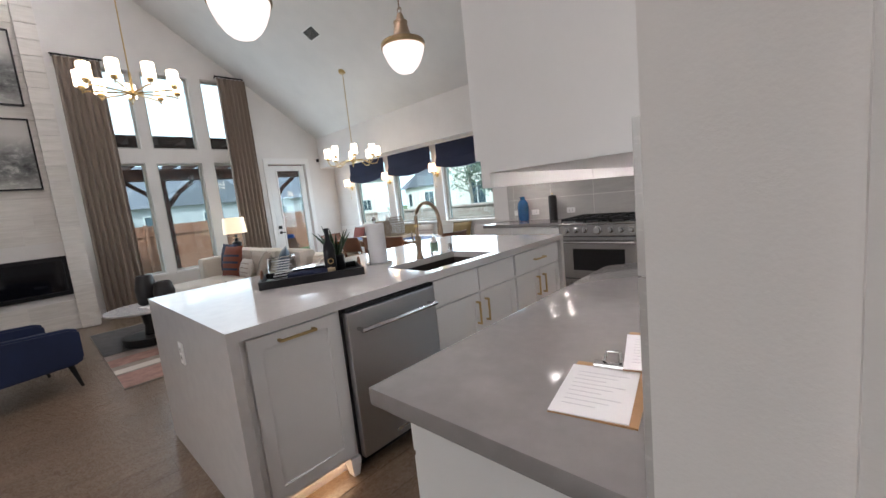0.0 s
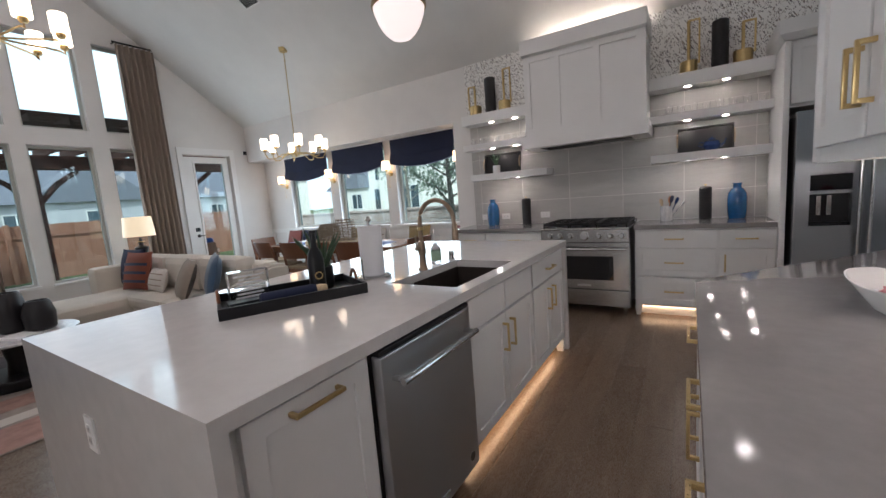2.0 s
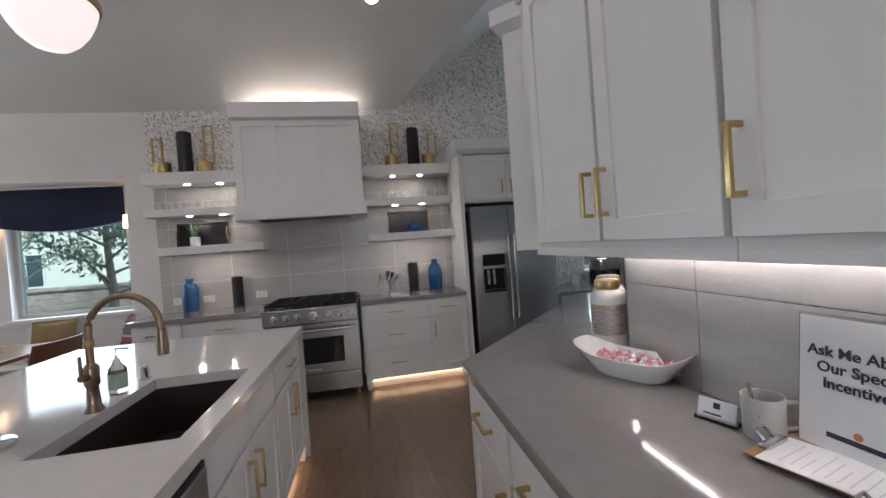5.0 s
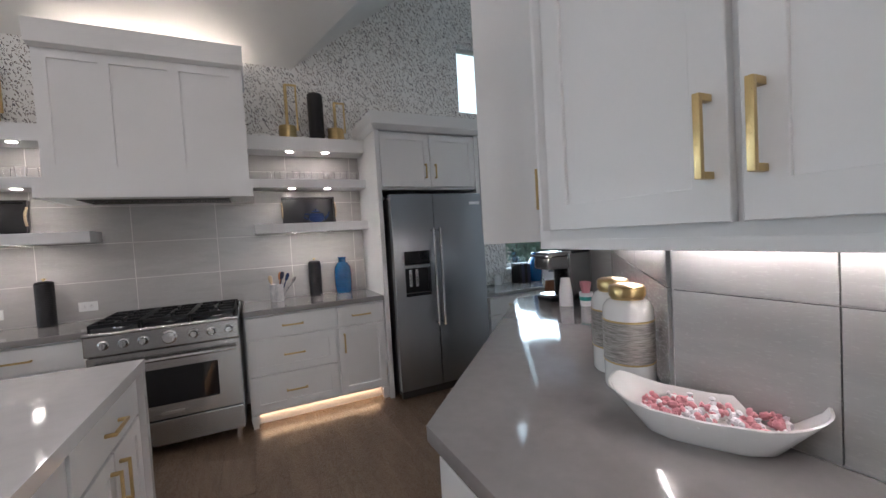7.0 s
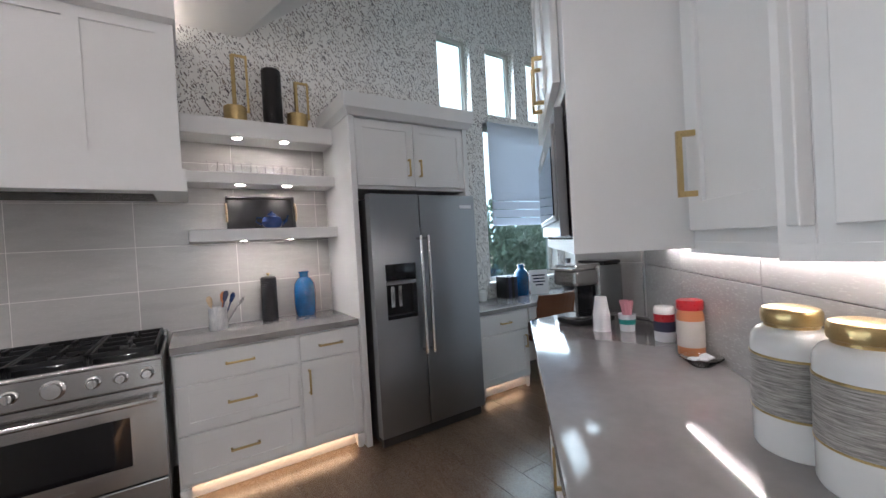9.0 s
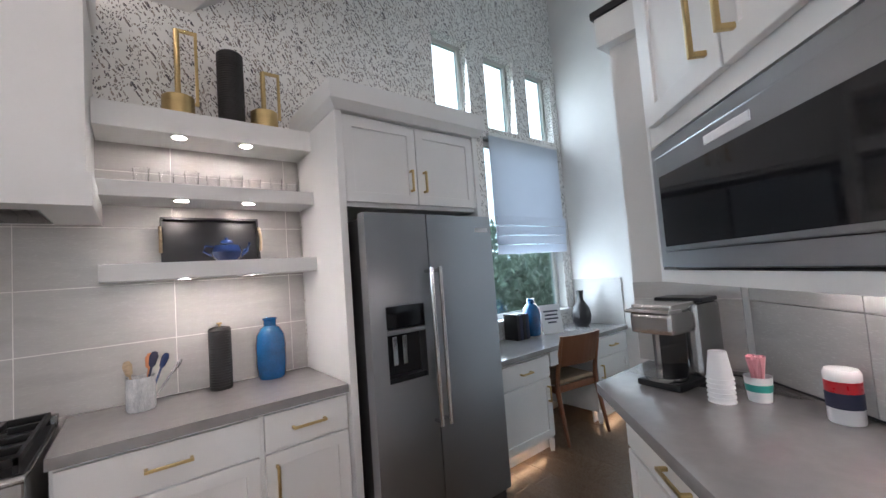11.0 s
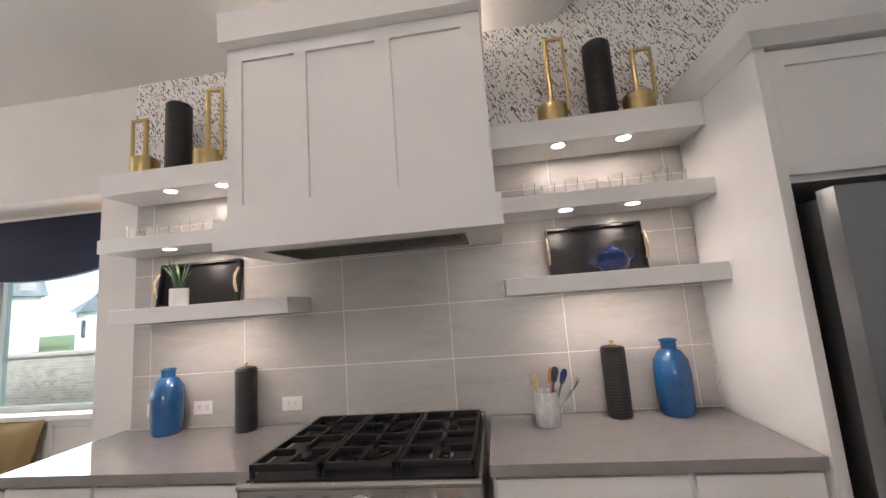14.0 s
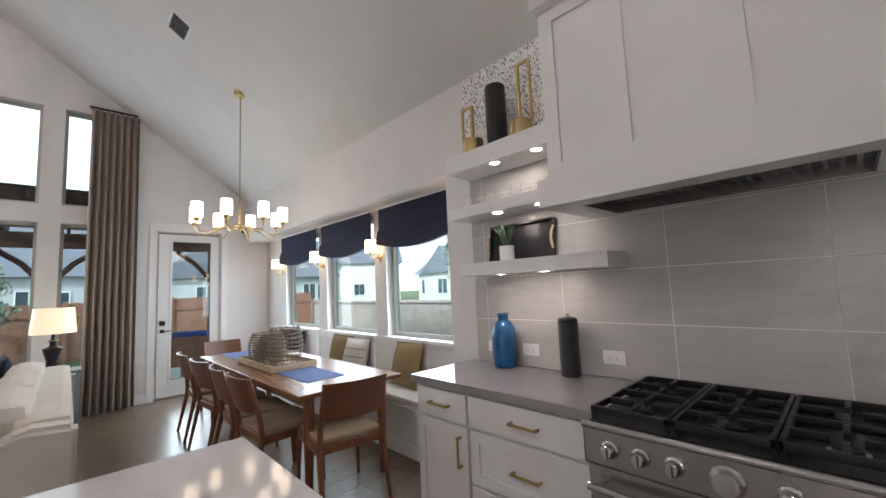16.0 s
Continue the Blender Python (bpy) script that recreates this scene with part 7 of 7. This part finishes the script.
# timber fence: boards and posts
fn = thing("fence", "orange-brown timber board fence", "fence")
board = to_mesh("board", box_bm(0, 0.02, 0, 0.138, 0, 1.58), FENCEWOOD)
for k in range(102):
    ob = new("board", board)
    ob.parent = fn
    ob.location = (-17.0 + 0.004 * (k % 3), -3 + 0.14 * k, -0.13 + 0.01 * (k % 2))
for k in range(6):
    part("rail", box_bm(-16.97, -16.93, -3 + 2.4 * k, -0.62 + 2.4 * k, 1.10, 1.19), FENCEWOOD, fn)
    part("post", box_bm(-16.99, -16.89, -3 + 2.4 * k, -2.9 + 2.4 * k, -0.13, 1.50), FENCEWOOD, fn)
bw_ = thing("brick_wall", "pale red brick garden wall", "garden wall")
part("wall", box_bm(-30, 9, 11.5, 11.75, -0.13, 1.02), BRICKWALL, bw_)
part("coping", box_bm(-30, 9, 11.45, 11.8, 1.02, 1.09, 0.01), BRICKWALL, bw_)


def house(m, w, dpt, h, roof, wall_mat, windows, label):
    """A gabled house; the ridge runs along local x, the front looks along -y."""
    hs = thing("house", label, "house", m, "houses beyond the garden")
    part("wall", box_bm(-w / 2, w / 2, 0, dpt, 0, h), wall_mat, hs)
    bm = bmesh.new()
    o_ = 0.4
    rings(bm, [[(-w / 2 - o_, -o_, h - 0.1), (-w / 2 - o_, dpt / 2, h + roof), (-w / 2 - o_, dpt + o_, h - 0.1)],
               [(w / 2 + o_, -o_, h - 0.1), (w / 2 + o_, dpt / 2, h + roof), (w / 2 + o_, dpt + o_, h - 0.1)]])
    part("roof", bm, ROOFING, hs)
    # front gable
    gx = -w * 0.18
    gw_ = w * 0.2
    bm = bmesh.new()
    rings(bm, [[(gx - gw_ - 0.3, -0.9, h - 0.1), (gx, -0.9, h + roof * 0.75), (gx + gw_ + 0.3, -0.9, h - 0.1)],
               [(gx - gw_ - 0.3, dpt * 0.45, h - 0.1), (gx, dpt * 0.45, h + roof * 0.75), (gx + gw_ + 0.3, dpt * 0.45, h - 0.1)]])
    part("roof", bm, ROOFING, hs)
    bm = bmesh.new()
    prism(bm, [(gx - gw_, -0.6), (gx + gw_, -0.6), (gx + gw_, 0.1), (gx - gw_, 0.1)], 0, h)
    rings(bm, [[(gx - gw_, -0.6, h), (gx, -0.6, h + roof * 0.66), (gx + gw_, -0.6, h)], [(gx - gw_, 0, h), (gx, 0, h + roof * 0.66), (gx + gw_, 0, h)]])
    part("gable", bm, wall_mat, hs)
    for x, z, ww, hh, y in windows:
        wd = part("window", box_bm(x - ww / 2, x + ww / 2, y - 0.04, y, z, z + hh), HOUSEGLASS, hs)
        part("frame", wall_bm("y", y - 0.07, y - 0.02, x - ww / 2 - 0.07, x + ww / 2 + 0.07, z - 0.07, z + hh + 0.07, [(x - ww / 2, x - 0.03, z, z + hh), (x + 0.03, x + ww / 2, z, z + hh)]), TRIM, wd)


W5 = lambda w, g: [(-w * 0.18, 1.0, 1.2, 1.3, -0.6), (-w * 0.18, 3.0, 0.9, 0.9, -0.6) if g else (w * 0.42, 1.0, 0.9, 1.2, 0), (w * 0.18, 1.0, 1.2, 1.3, 0), (w * 0.34, 1.0, 1.0, 1.3, 0), (-w * 0.42, 1.0, 1.0, 1.3, 0)]
house(pose(-26, 30, -0.13), 13, 10, 3.0, 3.2, STUCCO, W5(13, False), "white stucco house with a grey roof")
house(pose(-13.5, 21.5, -0.13), 12, 10, 5.2, 2.6, STUCCO, W5(12, True) + [(1.2, 2.9, 1.0, 1.2, 0), (3.6, 2.9, 1.0, 1.2, 0), (-4.9, 2.9, 0.9, 1.2, 0)], "pale two-storey house with a grey roof")
house(pose(6, 30, -0.13), 13, 10, 3.2, 3.2, SIDING, W5(13, False), "grey house with a dark roof")
house(pose(-34, 14, -0.13, 0, 0, 90), 15, 10, 3.0, 3.4, SIDING, W5(15, False), "blue-grey house with a dark roof")
house(pose(-33, -2, -0.13, 0, 0, 90), 14, 10, 3.2, 3.6, SIDING, W5(14, False), "blue-grey house with a dark roof")
house(pose(-46, 28, -0.13, 0, 0, 60), 16, 10, 5.0, 3.4, STUCCO, W5(16, True), "pale two-storey house with a grey roof")


def tree(m, h, r, n, seed, label):
    rnd = random.Random(seed)
    t = thing("tree", label, "tree", m, "garden trees")
    bm = rod_bm([(0, 0, -0.2), (0.04, 0.02, h * 0.3), (-0.03, 0.05, h * 0.6), (0.02, 0, h * 0.95)], [0.09, 0.07, 0.045, 0.01], 8)
    tips = []
    for k in range(16):
        z = h * (0.3 + 0.55 * k / 16)
        a = 2.4 * k
        L = r * (1.05 - 0.5 * k / 16)
        tip = Vector((math.cos(a) * L, math.sin(a) * L, z + L * rnd.uniform(0.3, 0.8)))
        rod(bm, [(0, 0, z), (tip.x * 0.5, tip.y * 0.5, z + (tip.z - z) * 0.4), tip], [0.03, 0.018, 0.005], 5)
        tips.append((Vector((0, 0, z)), tip))
    part("trunk", bm, BARK, t)
    vs, fs = [], []
    for i in range(n):
        a, b = rnd.choice(tips)
        c = a.lerp(b, rnd.uniform(0.45, 1.08)) + Vector([rnd.gauss(0, 0.13 * r) for _ in range(3)])
        s = rnd.uniform(0.035, 0.075)
        q = Euler([rnd.uniform(0, 6.28) for _ in range(3)]).to_matrix()
        k = len(vs)
        for p in ((-s, 0, 0), (0, -s * 0.5, s * 0.15), (s, 0, 0), (0, s * 0.5, s * 0.15)):
            vs.append(c + q @ Vector(p))
        fs.append((k, k + 1, k + 2, k + 3))
    me = bpy.data.meshes.new("crown")
    me.from_pydata(vs, [], fs)
    me.materials.append(TREELEAF)
    cr = new("crown", me)
    cr.parent = t


tree(pose(-6.2, 9.6, -0.13), 3.6, 0.95, 1300, 1, "slender garden tree with pale green leaves")
tree(pose(-11.5, 15.0, -0.13), 4.5, 1.3, 1500, 2, "garden tree with pale green leaves")
tree(pose(-15.6, 2.6, -0.13), 2.6, 0.8, 1800, 3, "small garden tree with pale green leaves")
tree(pose(2.3, 8.0, -0.6), 2.6, 0.95, 3000, 4, "leafy shrub outside the desk window")
tree(pose(3.5, 8.2, -0.6), 2.3, 0.9, 2400, 5, "leafy shrub outside the desk window")
tree(pose(4.7, 8.6, -0.6), 2.4, 0.9, 2200, 6, "leafy shrub outside the desk window")

# ---- pieces of walls and floor ----
def tile_row(parent, x0, x1, edges, zs, mats=TILE):
    cuts = [x0] + [v for v in edges if x0 + 0.02 < v < x1 - 0.02] + [x1]
    for za, zb in zip(zs, zs[1:]):
        for a, b in zip(cuts, cuts[1:]):
            part("tile", box_bm(a + 0.002, b - 0.002, RY - 0.0125, RY - 0.002, za + 0.002, zb - 0.002, 0.0008), mats, parent)


north = bpy.data.objects["wall_north"]
ZS = [CT + 0.0005, 1.212, 1.502, 1.792, 2.082, 2.30]
XS = [-3.79 + 0.59 * k for k in range(6)]
tile_row(north, -3.905, -0.748, XS, ZS)
solid("grout_bed", box_bm(-3.905, -0.748, RY - 0.0112, RY - 0.0005, CT, 2.30), GROUT, "pale grout between the wall tiles", "grout", kind="structure")

# side run: straight, angled and end walls
parti = bpy.data.objects["wall_partition"]
SZ = [CT + 0.0005, 1.235, 1.42]
for za, zb in zip(SZ, SZ[1:]):
    for a, b in ((1.935, 2.26), (2.26, 2.86), (2.86, 3.195)):
        part("tile", box_bm(PX - 0.011, PX - 0.001, a + 0.0015, b - 0.0015, za + 0.0015, zb - 0.0015, 0.0012), TILE, parti)
    for a, b in ((0.01, 0.59), (0.59, 1.18), (1.18, 1.685)):
        part("tile", box_bm(a + 0.0015, b - 0.0015, 0.001, 0.011, za + 0.0015, zb - 0.0015, 0.0012), TILE, parti, "", pose(PK[0], PK[1], 0, 0, 0, 45.84))
    part("tile", box_bm(0.469, 0.479, 4.45, 4.918, za + 0.0015, min(zb, 1.32) - 0.0015, 0.0012), TILE, parti)

# boards of the fireplace breast: the recess between two pilasters, and the pilasters
for k in range(26):
    z0 = 0.012 + 0.215 * k
    z1 = z0 + 0.209
    cut = 1.18 + 0.13 * (k % 4)
    if not (z1 > 0.53 and z0 < 1.10):
        for a, b in ((0.962, cut), (cut, 1.808)):
            part("board", box_bm(-8.556, -8.538 + 0.003 * ((k * 7 + int(a * 10)) % 3), a + 0.001, b - 0.001, z0, z1, 0.0015), PLANKTILE, breast)
    for a, b in ((0.82, 0.945), (1.825, 2.02)):
        part("board", box_bm(-8.456, -8.44 + 0.002 * (k % 3), a - 0.015, b + 0.015, z0, z1, 0.0015), PLANKTILE, breast)
        for y0, y1 in ((a - 0.015, a - 0.0005), (b + 0.0005, b + 0.015)):
            inner = (a < 1) == (y0 > 0.9)
            part("board", box_bm((-8.535 if inner else WX + 0.002), -8.457, y0, y1, z0, z1, 0.0015), PLANKTILE, breast)

# floor boards: those of the kitchen one by one, the rest in one mesh
random.seed(11)
PW = 0.19
rest = bmesh.new()
lens = [to_mesh("floor_board", box_bm(0.0008, PW - 0.0008, 0.0008, L - 0.0008, -0.004, 0.0, 0.0009), FLOOR) for L in (1.2, 1.6, 2.0)]
count = 0
x = -9.05
while x < 5.0:
    y = -3.3 + random.uniform(-1.5, 0)
    while y < 7.0:
        L = random.choice((0, 1, 2))
        ln = (1.2, 1.6, 2.0)[L]
        y1 = y + ln
        if -5.2 < x < 1.6 and y1 > 1.2 and y < 6.1 and count < 300:
            ob = new("floor_board", lens[L])
            ob.parent = floor_ob
            ob.location = (x, y, 0)
            count += 1
        else:
            a, b = max(y, -3.35), min(y1, 7.1)
            if b - a > 0.05:
                bx(rest, x + 0.0008, x + PW - 0.0008, a + 0.0008, b - 0.0008, -0.004, 0.0)
        y = y1
    x += PW
part("floor_boards", rest, FLOOR, floor_ob)["kind"] = "stuff"
